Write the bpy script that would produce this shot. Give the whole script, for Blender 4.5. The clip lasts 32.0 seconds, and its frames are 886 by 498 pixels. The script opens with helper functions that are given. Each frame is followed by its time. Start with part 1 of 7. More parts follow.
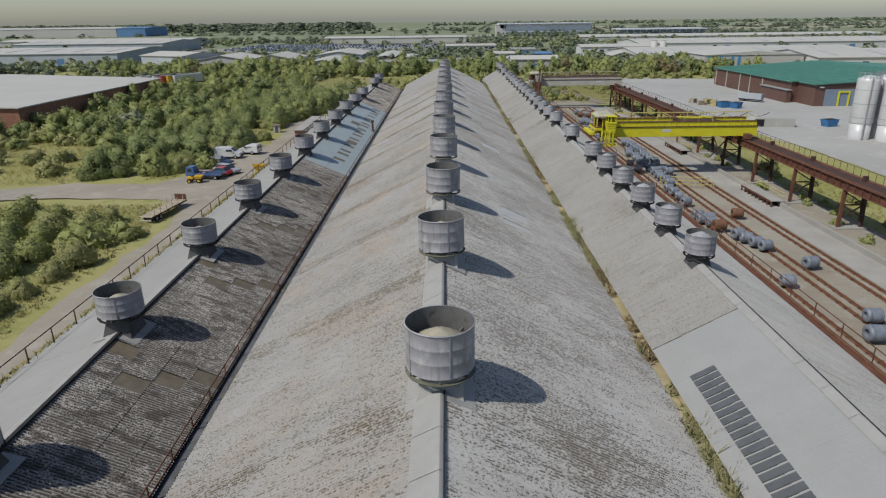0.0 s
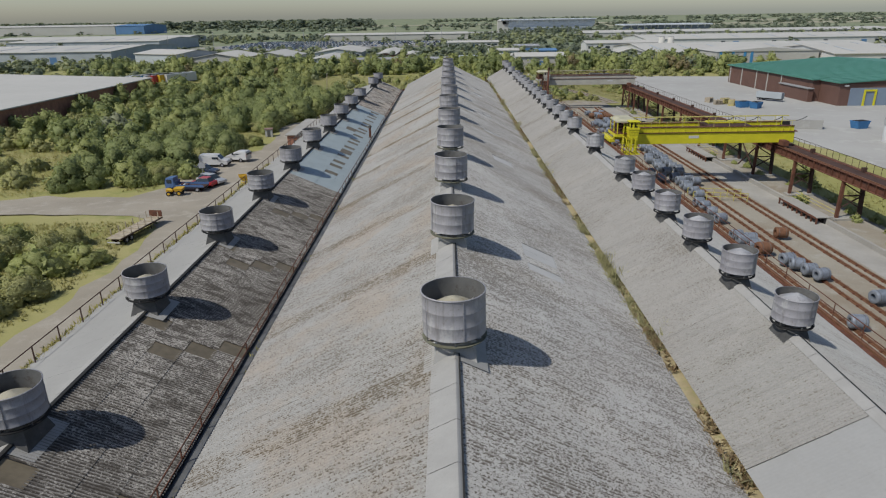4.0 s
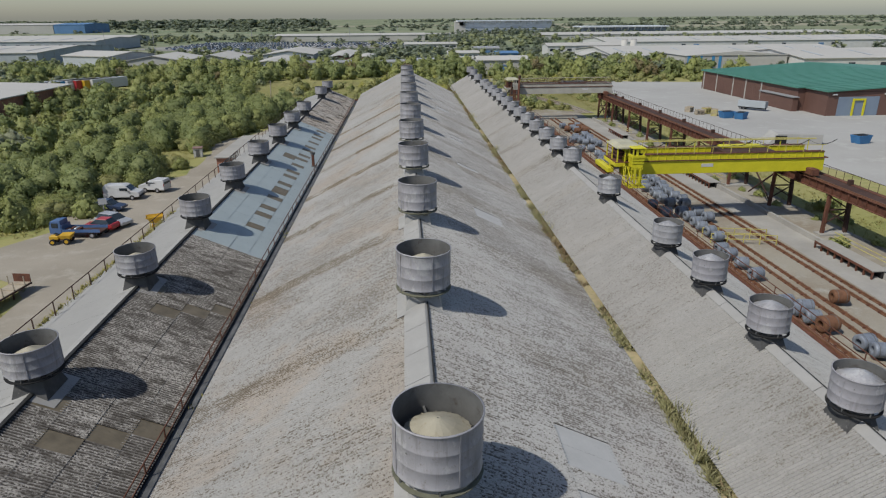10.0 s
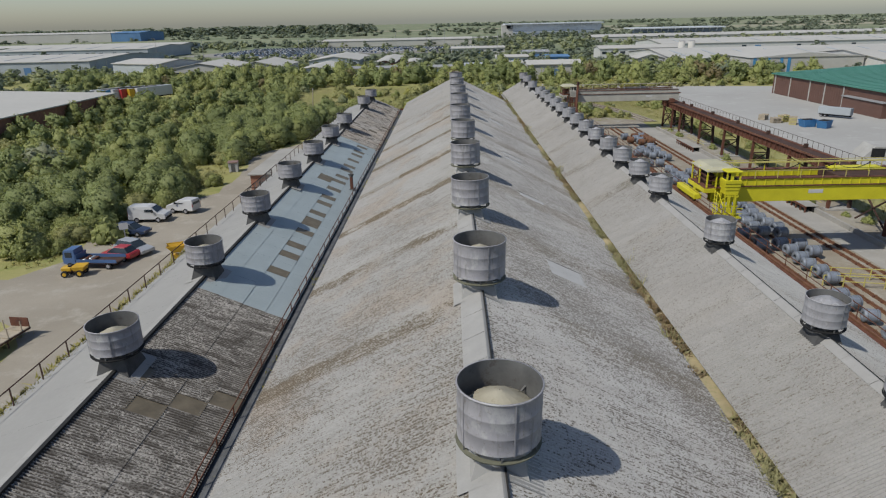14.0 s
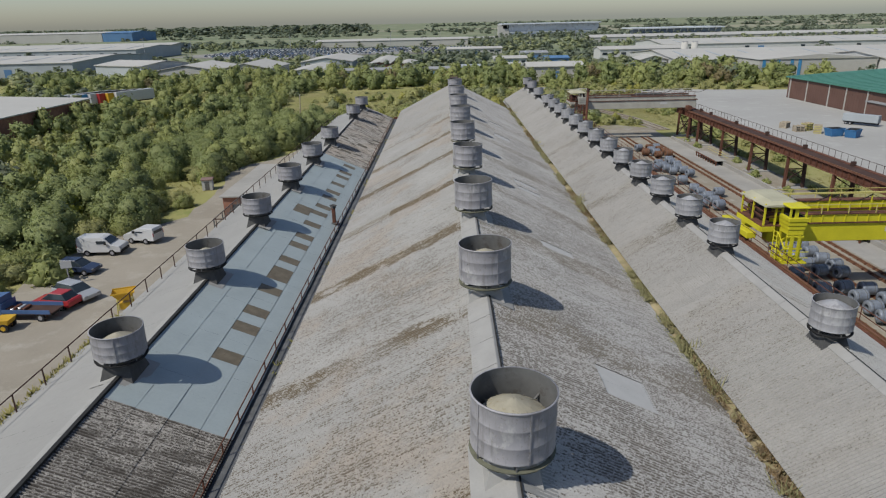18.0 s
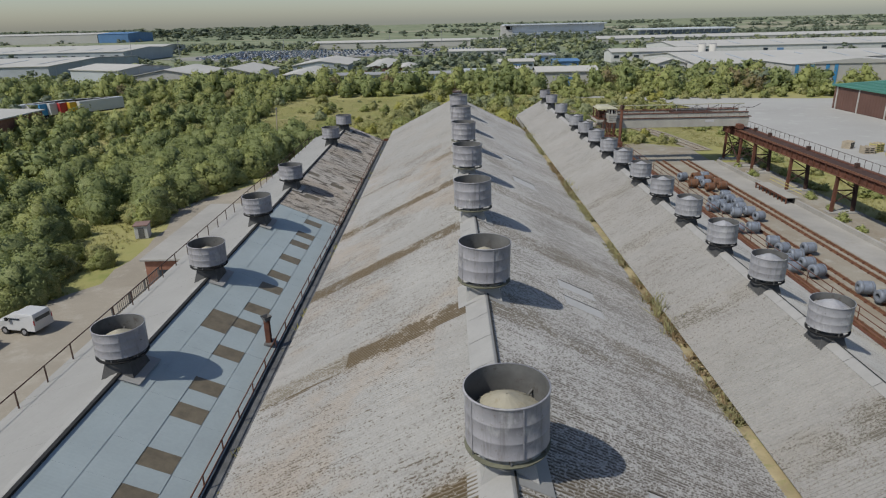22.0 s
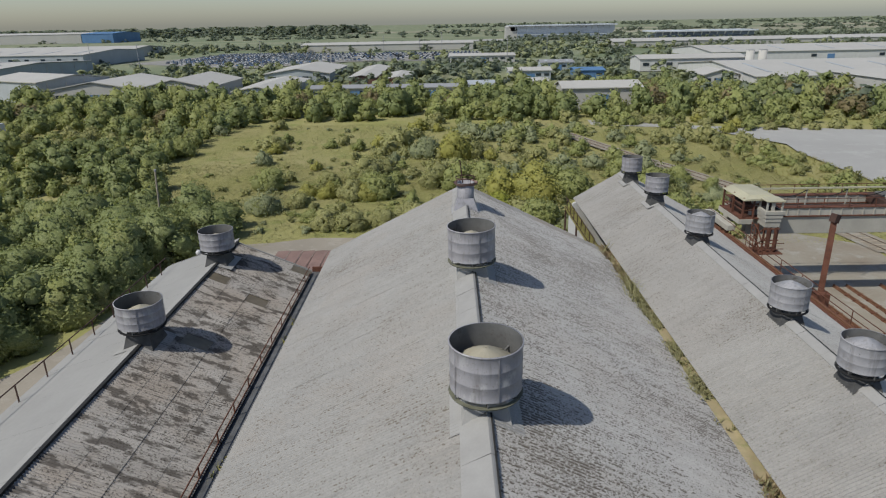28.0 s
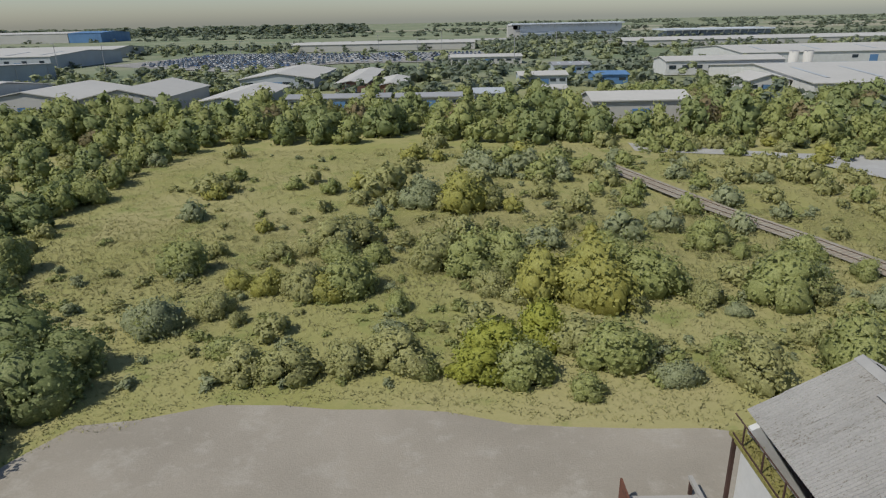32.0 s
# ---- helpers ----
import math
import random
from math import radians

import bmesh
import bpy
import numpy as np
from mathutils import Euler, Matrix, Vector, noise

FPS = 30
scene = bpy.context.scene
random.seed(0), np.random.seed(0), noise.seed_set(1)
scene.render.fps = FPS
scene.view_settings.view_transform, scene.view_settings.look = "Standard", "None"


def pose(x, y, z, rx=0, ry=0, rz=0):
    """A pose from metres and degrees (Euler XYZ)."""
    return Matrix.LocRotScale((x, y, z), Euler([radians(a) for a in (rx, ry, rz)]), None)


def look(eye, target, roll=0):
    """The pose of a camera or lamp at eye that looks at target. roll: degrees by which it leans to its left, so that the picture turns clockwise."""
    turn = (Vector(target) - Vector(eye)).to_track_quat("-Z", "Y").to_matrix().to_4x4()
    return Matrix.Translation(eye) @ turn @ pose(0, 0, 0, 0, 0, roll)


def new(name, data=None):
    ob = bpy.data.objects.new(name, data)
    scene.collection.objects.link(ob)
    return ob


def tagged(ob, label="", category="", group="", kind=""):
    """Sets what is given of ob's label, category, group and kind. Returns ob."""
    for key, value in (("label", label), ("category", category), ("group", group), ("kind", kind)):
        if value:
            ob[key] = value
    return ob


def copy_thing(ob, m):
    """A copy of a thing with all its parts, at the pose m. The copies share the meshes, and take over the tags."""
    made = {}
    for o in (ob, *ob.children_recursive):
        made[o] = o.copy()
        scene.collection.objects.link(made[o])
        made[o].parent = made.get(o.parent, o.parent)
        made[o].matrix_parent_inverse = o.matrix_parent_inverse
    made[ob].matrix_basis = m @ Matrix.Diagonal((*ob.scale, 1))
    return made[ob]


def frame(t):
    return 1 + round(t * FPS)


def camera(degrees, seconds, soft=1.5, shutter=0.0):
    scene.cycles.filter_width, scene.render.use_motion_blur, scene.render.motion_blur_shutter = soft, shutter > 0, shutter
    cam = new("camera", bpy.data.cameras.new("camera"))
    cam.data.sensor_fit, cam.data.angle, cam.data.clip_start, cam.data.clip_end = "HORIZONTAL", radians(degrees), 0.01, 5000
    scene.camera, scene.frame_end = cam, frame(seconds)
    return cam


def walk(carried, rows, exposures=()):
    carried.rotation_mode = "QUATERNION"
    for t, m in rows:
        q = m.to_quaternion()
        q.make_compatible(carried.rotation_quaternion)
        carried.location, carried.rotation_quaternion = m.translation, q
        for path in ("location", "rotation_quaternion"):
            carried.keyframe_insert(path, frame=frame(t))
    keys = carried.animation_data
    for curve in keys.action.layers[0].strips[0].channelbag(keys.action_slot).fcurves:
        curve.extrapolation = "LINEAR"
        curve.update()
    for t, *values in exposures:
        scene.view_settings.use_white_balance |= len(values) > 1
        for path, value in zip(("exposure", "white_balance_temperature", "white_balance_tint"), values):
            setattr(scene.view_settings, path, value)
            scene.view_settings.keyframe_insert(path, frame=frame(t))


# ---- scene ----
cam = camera(69.3, 32.0, 1.2)
PATH = [
    (0, (0.263, -9.734, 22.189), (0.248, -7.852, 21.513), -0.7),
    (0.5, (0.194, -8.594, 22.138), (0.179, -6.714, 21.455), -0.8),
    (1, (0.093, -7.532, 22.122), (0.077, -5.654, 21.434), -0.9),
    (1.5, (0.013, -6.506, 22.085), (-0.003, -4.628, 21.398), -0.9),
    (2, (-0.017, -5.433, 22.092), (-0.033, -3.555, 21.405), -0.9),
    (2.5, (-0.022, -4.351, 22.068), (-0.039, -2.472, 21.383), -0.9),
    (3, (0.021, -3.255, 22.053), (0.001, -1.375, 21.369), -0.9),
    (3.5, (-0.037, -2.116, 22.079), (-0.057, -0.237, 21.393), -0.9),
    (5.5, (-0.532, 3.551, 21.985), (-0.556, 5.431, 21.302), -0.9),
    (6, (-0.646, 5.036, 22.023), (-0.639, 6.915, 21.339), -0.8),
    (6.5, (-0.686, 6.548, 22.112), (-0.63, 8.424, 21.423), -0.6),
    (7, (-0.704, 8.06, 22.131), (-0.628, 9.935, 21.44), -0.5),
    (7.5, (-0.685, 9.646, 22.066), (-0.599, 11.521, 21.377), -0.4),
    (8, (-0.6, 11.132, 22.016), (-0.508, 13.008, 21.33), -0.4),
    (8.5, (-0.57, 12.548, 22.006), (-0.473, 14.425, 21.323), -0.5),
    (9, (-0.539, 13.839, 22.026), (-0.439, 15.715, 21.342), -0.7),
    (9.5, (-0.534, 15.176, 22.093), (-0.43, 17.051, 21.406), -0.5),
    (10, (-0.526, 16.453, 22.092), (-0.42, 18.329, 21.407), -0.5),
    (10.5, (-0.442, 17.65, 22.063), (-0.339, 19.527, 21.379), -0.6),
    (11, (-0.488, 18.811, 22.028), (-0.416, 20.69, 21.346), -0.7),
    (11.5, (-0.66, 20.143, 21.996), (-0.642, 22.024, 21.315), -0.8),
    (12, (-0.622, 21.218, 22.015), (-0.634, 23.099, 21.337), -1.0),
    (12.5, (-0.708, 22.424, 22.06), (-0.737, 24.305, 21.382), -1.2),
    (13, (-0.753, 23.698, 22.05), (-0.791, 25.579, 21.373), -1.3),
    (13.5, (-0.926, 24.851, 22.001), (-0.964, 26.733, 21.325), -1.3),
    (14, (-1.054, 26.04, 21.964), (-1.084, 27.923, 21.291), -1.3),
    (14.5, (-1.23, 27.279, 22.027), (-1.253, 29.161, 21.353), -1.2),
    (16.5, (-1.434, 32.121, 22.12), (-1.454, 34.004, 21.447), -1.3),
    (17, (-1.462, 33.568, 22.13), (-1.479, 35.452, 21.457), -1.4),
    (17.5, (-1.464, 35.225, 22.111), (-1.479, 37.109, 21.438), -1.3),
    (18, (-1.472, 36.885, 22.117), (-1.489, 38.768, 21.443), -1.3),
    (18.5, (-1.482, 38.612, 22.051), (-1.501, 40.495, 21.379), -1.4),
    (19, (-1.509, 40.599, 22.029), (-1.525, 42.483, 21.356), -1.4),
    (19.5, (-1.508, 42.838, 22.021), (-1.524, 44.722, 21.351), -1.4),
    (20, (-1.464, 45.449, 22.036), (-1.481, 47.332, 21.362), -1.2),
    (20.5, (-1.528, 48.412, 21.972), (-1.543, 50.296, 21.301), -1.2),
    (21, (-1.321, 51.166, 21.962), (-1.341, 53.051, 21.295), -1.4),
    (21.5, (-1.307, 54.524, 21.973), (-1.327, 56.409, 21.304), -1.3),
    (22, (-1.346, 58.055, 22.091), (-1.368, 59.939, 21.419), -1.3),
    (22.5, (-1.288, 61.844, 22.19), (-1.31, 63.727, 21.517), -1.3),
    (23, (-1.246, 65.845, 22.241), (-1.268, 67.728, 21.567), -1.2),
    (23.5, (-1.143, 69.729, 22.227), (-1.168, 71.613, 21.554), -1.4),
    (24, (-1.048, 73.915, 22.249), (-1.071, 75.798, 21.575), -1.2),
    (25, (-1.044, 82.587, 22.35), (-1.066, 84.471, 21.678), -1.0),
    (25.5, (-1.001, 86.95, 22.387), (-1.023, 88.834, 21.715), -1.0),
    (27.5, (-0.948, 104.547, 22.182), (-0.969, 106.431, 21.512), -1.0),
    (28, (-0.955, 108.826, 22.211), (-0.978, 110.71, 21.54), -1.1),
    (28.5, (-0.918, 113.13, 22.173), (-0.943, 115.014, 21.5), -1.1),
    (29, (-0.983, 117.416, 22.122), (-1.008, 119.3, 21.449), -1.0),
    (29.5, (-1.069, 121.679, 22.054), (-1.092, 123.562, 21.382), -1.1),
    (30, (-1.175, 125.937, 21.991), (-1.198, 127.821, 21.32), -1.0),
    (30.5, (-1.302, 130.062, 22.016), (-1.324, 131.946, 21.344), -1.0),
    (31, (-1.359, 134.086, 22.027), (-1.385, 135.969, 21.351), -1.0),
    (31.5, (-1.515, 138.139, 21.958), (-1.54, 140.021, 21.284), -1.0),
    (32, (-1.57, 141.903, 21.872), (-1.592, 143.786, 21.197), -1.2),
]
walk(cam, [(t, look(eye, target, roll)) for t, eye, target, roll in PATH])

from mathutils.geometry import tessellate_polygon

# ---- light ----
SUN_WAY = Vector((2.45, 1.72, -3.6)).normalized()
SUN_EL = math.asin(-SUN_WAY.z)
SUN_AZ = math.atan2(-SUN_WAY.x, -SUN_WAY.y)
world = bpy.data.worlds.new("world")
scene.world = world
world.use_nodes = True
wn = world.node_tree.nodes
sky = wn.new("ShaderNodeTexSky")
sky.sky_type, sky.sun_disc = "NISHITA", False
sky.sun_elevation, sky.sun_rotation = SUN_EL, SUN_AZ
sky.air_density, sky.dust_density, sky.ozone_density = 0.95, 1.0, 1.9
bg = next(n for n in wn if n.type == "BACKGROUND")
world.node_tree.links.new(sky.outputs[0], bg.inputs[0])
bg.inputs[1].default_value = 0.1
sun_data = bpy.data.lights.new("sun", "SUN")
sun_data.energy, sun_data.angle, sun_data.color = 3.6, radians(0.5), (1.0, 0.965, 0.875)
sun = new("sun", sun_data)
sun.matrix_world = Matrix.Translation((0, 0, 60)) @ SUN_WAY.to_track_quat("-Z", "Y").to_matrix().to_4x4()


# ---- materials ----
class Nodes:
    """A small builder of node materials on world positions."""

    def __init__(self, name, rough=0.8, metal=0.0, spec=0.3):
        self.m = bpy.data.materials.new(name)
        self.m.use_nodes = True
        self.t = self.m.node_tree
        self.b = next(n for n in self.t.nodes if n.type == "BSDF_PRINCIPLED")
        self.b.inputs["Roughness"].default_value = rough
        self.b.inputs["Metallic"].default_value = metal
        self.b.inputs["Specular IOR Level"].default_value = spec
        self.pos = self.t.nodes.new("ShaderNodeNewGeometry").outputs["Position"]

    def link(self, a, b):
        self.t.links.new(a, b)

    def put(self, sock, v):
        if isinstance(v, bpy.types.NodeSocket):
            self.link(v, sock)
        elif isinstance(v, tuple) and len(v) == 3 and sock.type == "RGBA":
            sock.default_value = (*v, 1)
        else:
            sock.default_value = v

    def scaled(self, sx, sy, sz, source=None):
        n = self.t.nodes.new("ShaderNodeMapping")
        self.link(source or self.pos, n.inputs[0])
        n.inputs["Scale"].default_value = (sx, sy, sz)
        return n.outputs[0]

    def noise(self, scale, detail=4, rough=0.6, at=None):
        n = self.t.nodes.new("ShaderNodeTexNoise")
        self.link(at or self.pos, n.inputs["Vector"])
        n.inputs["Scale"].default_value, n.inputs["Detail"].default_value, n.inputs["Roughness"].default_value = scale, detail, rough
        return n.outputs[0]

    def ramp(self, v, lo, hi, a=0.0, b=1.0):
        n = self.t.nodes.new("ShaderNodeMapRange")
        self.link(v, n.inputs[0])
        for k, x in zip((1, 2, 3, 4), (lo, hi, a, b)):
            n.inputs[k].default_value = x
        return n.outputs[0]

    def math(self, op, a, b=0.5):
        n = self.t.nodes.new("ShaderNodeMath")
        n.operation = op
        self.put(n.inputs[0], a)
        self.put(n.inputs[1], b)
        return n.outputs[0]

    def mix(self, f, a, b, blend="MIX"):
        n = self.t.nodes.new("ShaderNodeMix")
        n.data_type, n.blend_type = "RGBA", blend
        self.put(n.inputs[0], f)
        self.put(n.inputs[6], a)
        self.put(n.inputs[7], b)
        return n.outputs[2]

    def axis(self, k):
        n = self.t.nodes.new("ShaderNodeSeparateXYZ")
        self.link(self.pos, n.inputs[0])
        return n.outputs[k]

    def chance(self):
        return self.t.nodes.new("ShaderNodeObjectInfo").outputs["Random"]

    def island(self):
        n = self.t.nodes.new("ShaderNodeNewGeometry")
        return n.outputs["Random Per Island"]

    def bump(self, h, strength=0.3, far=0.02):
        n = self.t.nodes.new("ShaderNodeBump")
        n.inputs["Strength"].default_value, n.inputs["Distance"].default_value = strength, far
        self.link(h, n.inputs["Height"])
        self.link(n.outputs[0], self.b.inputs["Normal"])

    def color(self, c):
        self.put(self.b.inputs["Base Color"], c)
        return self

    def done(self):
        return self.m


def plain(name, c, rough=0.7, metal=0.0, vary=0.25, scale=1.5, dirt=None, dirty=0.55, bump=0.15, spec=0.3):
    """Paint, metal, cloth or brick in one colour, with blotches at two scales and, if dirt is given, stains."""
    n = Nodes(name, rough, metal, spec)
    big, fine = n.noise(scale, 4), n.noise(scale * 14, 3)
    dark, light = tuple(v * (1 - vary) for v in c), tuple(min(1, v * (1 + vary)) for v in c)
    col = n.mix(n.ramp(big, 0.3, 0.7), dark, light)
    col = n.mix(n.math("MULTIPLY", fine, 0.35), col, tuple(v * 0.6 for v in c))
    if dirt:
        col = n.mix(n.ramp(n.noise(scale * 2.3, 6, 0.75), dirty, dirty + 0.15), col, dirt)
    n.color(col).bump(fine, bump, 0.01)
    return n.done()


def roof_sheet(name, base, moss, rare, band=0.0, phase=0.0, brown=(0.13, 0.095, 0.04), spread=0.16, width=0.1, some=0.4, smudge=0.0, warm=0.0):
    """Weathered corrugated cement: pale grey, crusty lichen specks lying in the troughs, mossy bands down the slope and sheet-wise tone."""
    n = Nodes(name, 0.9, 0, 0.2)
    area = n.noise(0.17, 4, 0.6)
    wave = n.math("FRACT", n.math("DIVIDE", n.math("ADD", n.axis(1), 36.0), 0.146), 0)
    trough = n.ramp(n.math("ABSOLUTE", n.math("SUBTRACT", wave, 0.5), 0), 0.2, 0.44, 1, 0)
    crust = n.noise(1.0, 3, 0.7, n.scaled(11.0, 20.0, 11.0))
    streak = n.noise(1.0, 3, 0.6, n.scaled(0.9, 6.85, 0.9))
    dust = n.noise(11.0, 4, 0.8)
    tone = n.mix(n.ramp(area, 0.3, 0.7), tuple(v * 1.08 for v in base), tuple(v * 0.9 for v in base))
    tone = n.mix(n.ramp(n.math("ADD", n.chance(), n.island()), 0.0, 2.0), tone, tuple(v * (1 - spread) for v in base))
    if warm:
        sheetwise = n.math("MULTIPLY", n.ramp(n.noise(0.22, 4, 0.7), 0.46, 0.62), warm)
        tone = n.mix(sheetwise, tone, (0.30, 0.235, 0.175))
    tone = n.mix(n.math("MULTIPLY", n.ramp(n.noise(1.0, 4, 0.7, n.scaled(0.5, 3.2, 0.5)), 0.48, 0.7), 0.3), tone, tuple(v * 0.6 for v in base))
    tone = n.mix(n.math("MULTIPLY", n.ramp(dust, 0.45, 0.65), 0.4), tone, tuple(v * 0.5 for v in base))
    v = n.math("ADD", n.math("ADD", crust, n.math("MULTIPLY", streak, 0.42)), n.math("MULTIPLY", area, 0.4))
    growth = moss
    if band:
        y = n.math("ADD", n.axis(1), n.math("MULTIPLY", n.noise(0.7, 5, 0.75), 1.0))
        y = n.math("FRACT", n.math("DIVIDE", n.math("ADD", y, 200 + phase), 10.68), 0)
        y = n.math("ABSOLUTE", n.math("SUBTRACT", y, 0.5), 0)
        here = n.math("MULTIPLY", n.ramp(y, width * 0.55, width, 1, 0), n.math("MULTIPLY", n.ramp(n.noise(0.12, 2), some, some + 0.12), n.ramp(n.noise(0.6, 3, 0.7), 0.3, 0.48)))
        run = n.math("MULTIPLY", n.ramp(n.axis(1), 45, 75, 0.35, 1), n.ramp(n.axis(1), 105, 118, 1, 0.2))
        here = n.math("MULTIPLY", here, run)
        v = n.math("ADD", v, n.math("MULTIPLY", here, band))
        growth = n.mix(n.ramp(n.math("ADD", here, n.math("MULTIPLY", n.noise(1.4, 3), 0.3)), 0.3, 0.7), moss, brown)
        tone = n.mix(n.math("MULTIPLY", here, band), tone, (0.25, 0.195, 0.11))
    cover = n.math("ADD", n.math("MULTIPLY", trough, 0.6), 0.4)
    if band:
        cover = n.math("MINIMUM", n.math("ADD", cover, n.math("MULTIPLY", here, band)), 1.0)
    wet = n.math("MULTIPLY", n.ramp(v, 0.90 + 0.1 * rare, 0.93 + 0.1 * rare), cover)
    tone = n.mix(n.math("MULTIPLY", wet, 0.92), tone, growth)
    if smudge:
        blot = n.ramp(n.noise(1.0, 3, 0.6, n.scaled(0.85, 1.96, 0.85)), 0.52, 0.6)
        tone = n.mix(n.math("MULTIPLY", blot, smudge), tone, moss)
    n.color(tone).bump(crust, 0.35, 0.015)
    return n.done()


def drum_mat(name, c, pale, dark, metal=0.2):
    """Weathered zinc sheet: bleached patches, dark runs down the sides and small specks of rust."""
    n = Nodes(name, 0.55, metal, 0.35)
    col = n.mix(n.ramp(n.noise(1.3, 4, 0.6), 0.35, 0.65), tuple(v * 0.85 for v in c), tuple(v * 1.1 for v in c))
    col = n.mix(n.math("MULTIPLY", n.ramp(n.noise(1.0, 5, 0.7, n.scaled(1.5, 1.5, 0.9)), 0.55, 0.62), 0.75), col, pale)
    col = n.mix(n.math("MULTIPLY", n.ramp(n.noise(1.0, 4, 0.7, n.scaled(4.5, 4.5, 0.5)), 0.53, 0.68), 0.6), col, dark)
    col = n.mix(n.math("MULTIPLY", n.ramp(n.noise(9.0, 4, 0.8), 0.58, 0.68), 0.5), col, (0.14, 0.11, 0.09))
    n.color(col).bump(n.noise(2.2, 3), 0.25, 0.03)
    return n.done()


M = {}
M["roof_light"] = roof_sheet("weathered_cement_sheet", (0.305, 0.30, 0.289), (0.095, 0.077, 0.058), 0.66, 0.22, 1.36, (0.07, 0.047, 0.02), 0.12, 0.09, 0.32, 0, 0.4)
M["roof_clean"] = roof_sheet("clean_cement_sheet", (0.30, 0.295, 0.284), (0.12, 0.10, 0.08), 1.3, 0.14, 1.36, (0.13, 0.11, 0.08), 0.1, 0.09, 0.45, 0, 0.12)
# real lichen, but the base is raised to offset weaker sun on the east slope
M["roof_mid"] = roof_sheet("lichened_sheet_shade_lifted", (0.455, 0.446, 0.432), (0.092, 0.078, 0.064), 0.28, 0.08, 1.36, (0.085, 0.066, 0.042), 0.14, 0.16, 0.32, 0, 0.12)
M["roof_dark"] = roof_sheet("mossy_cement_sheet", (0.40, 0.38, 0.355), (0.04, 0.034, 0.029), -0.75, 0, 2.0, (0.03, 0.027, 0.024), 0.25, 0.34, 0.36, 0.6)
M["roof_smudged"] = roof_sheet("smudged_cement_sheet", (0.44, 0.415, 0.385), (0.06, 0.052, 0.045), 0.75, 0, 2.0, (0.045, 0.04, 0.034), 0.35, 0.34, 0.4, 0.8, 0.4)
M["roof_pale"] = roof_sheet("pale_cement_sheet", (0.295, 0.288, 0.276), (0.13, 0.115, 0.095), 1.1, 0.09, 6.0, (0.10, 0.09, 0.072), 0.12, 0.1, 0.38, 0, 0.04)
# copy of roof_pale, base brightened to offset the weak sun on the east slope
M["roof_pale_shade_lift"] = roof_sheet("shade_lifted_cement_sheet", (0.47, 0.46, 0.44), (0.12, 0.11, 0.095), 1.15, 0.1, 6.0, (0.10, 0.085, 0.06), 0.12, 0.1, 0.4, 0, 0.15)
M["roof_new"] = plain("new_grey_sheet", (0.30, 0.30, 0.295), 0.6, 0, 0.05, 0.6)
M["roof_blue"] = plain("pale_blue_coated_sheet", (0.345, 0.395, 0.405), 0.5, 0, 0.07, 0.5, (0.23, 0.32, 0.37), 0.64)
M["roof_patch"] = plain("pale_replacement_sheet", (0.50, 0.49, 0.47), 0.8, 0, 0.06, 1.2, (0.45, 0.43, 0.40), 0.66)
M["roof_tan"] = plain("yellowed_rooflight_sheet", (0.155, 0.13, 0.092), 0.55, 0, 0.25, 2.0, (0.10, 0.08, 0.055), 0.6)
M["translucent"] = plain("grey_rooflight_sheet", (0.10, 0.105, 0.112), 0.45, 0, 0.2, 1.5)
M["ridge_cap"] = plain("ridge_capping", (0.315, 0.31, 0.30), 0.9, 0, 0.08, 1.2, (0.22, 0.20, 0.175), 0.64)
M["tar"] = plain("black_tarred_joint", (0.025, 0.025, 0.025), 0.8, 0, 0.3, 3.0)
M["gutter"] = plain("dark_patchy_gutter", (0.11, 0.113, 0.118), 0.55, 0, 0.4, 1.5, (0.16, 0.15, 0.10), 0.58)
M["gutter_weed"] = plain("silted_gutter_bed", (0.36, 0.30, 0.18), 0.95, 0, 0.3, 0.8, (0.26, 0.25, 0.12), 0.5)
M["roof_smooth"] = plain("smooth_coated_sheet", (0.295, 0.29, 0.278), 0.8, 0, 0.06, 0.35, (0.19, 0.18, 0.165), 0.66)
M["stripe_blue"] = plain("blue_cladding_stripe", (0.06, 0.24, 0.45), 0.6, 0, 0.1, 0.2)
M["galv"] = drum_mat("weathered_galvanised_steel", (0.29, 0.285, 0.305), (0.38, 0.38, 0.385), (0.17, 0.16, 0.165), 0.12)
M["galv_pale"] = drum_mat("bleached_galvanised_steel", (0.31, 0.31, 0.325), (0.40, 0.40, 0.405), (0.20, 0.195, 0.20), 0.1)
# dark steel with darker blotches, for drum linings and other fittings
M["galv_dark"] = plain("dark_blotched_steel", (0.13, 0.13, 0.128), 0.75, 0.1, 0.3, 1.0, (0.07, 0.06, 0.052), 0.55)
M["vent_base"] = plain("dark_lead_vent_base", (0.075, 0.075, 0.075), 0.8, 0, 0.3, 2.0, (0.16, 0.155, 0.15), 0.6)
M["cone"] = plain("dusty_cream_cone", (0.35, 0.325, 0.255), 0.8, 0, 0.15, 1.6, (0.22, 0.17, 0.09), 0.58)
M["green_ring"] = plain("algae_stained_ring", (0.13, 0.13, 0.095), 0.8, 0, 0.3, 3.0)
M["rust"] = plain("rusted_steel", (0.135, 0.058, 0.038), 0.85, 0.1, 0.35, 1.2, (0.06, 0.035, 0.03), 0.55)
M["rust_sheet"] = plain("stained_red_brown_sheet", (0.22, 0.145, 0.125), 0.85, 0, 0.2, 0.5, (0.13, 0.085, 0.072), 0.56)
M["rust_dark"] = plain("dark_rusted_steel", (0.07, 0.04, 0.032), 0.85, 0.1, 0.3, 1.2)
M["rust_rail"] = plain("rusty_rail", (0.17, 0.085, 0.05), 0.8, 0.1, 0.3, 2.0)
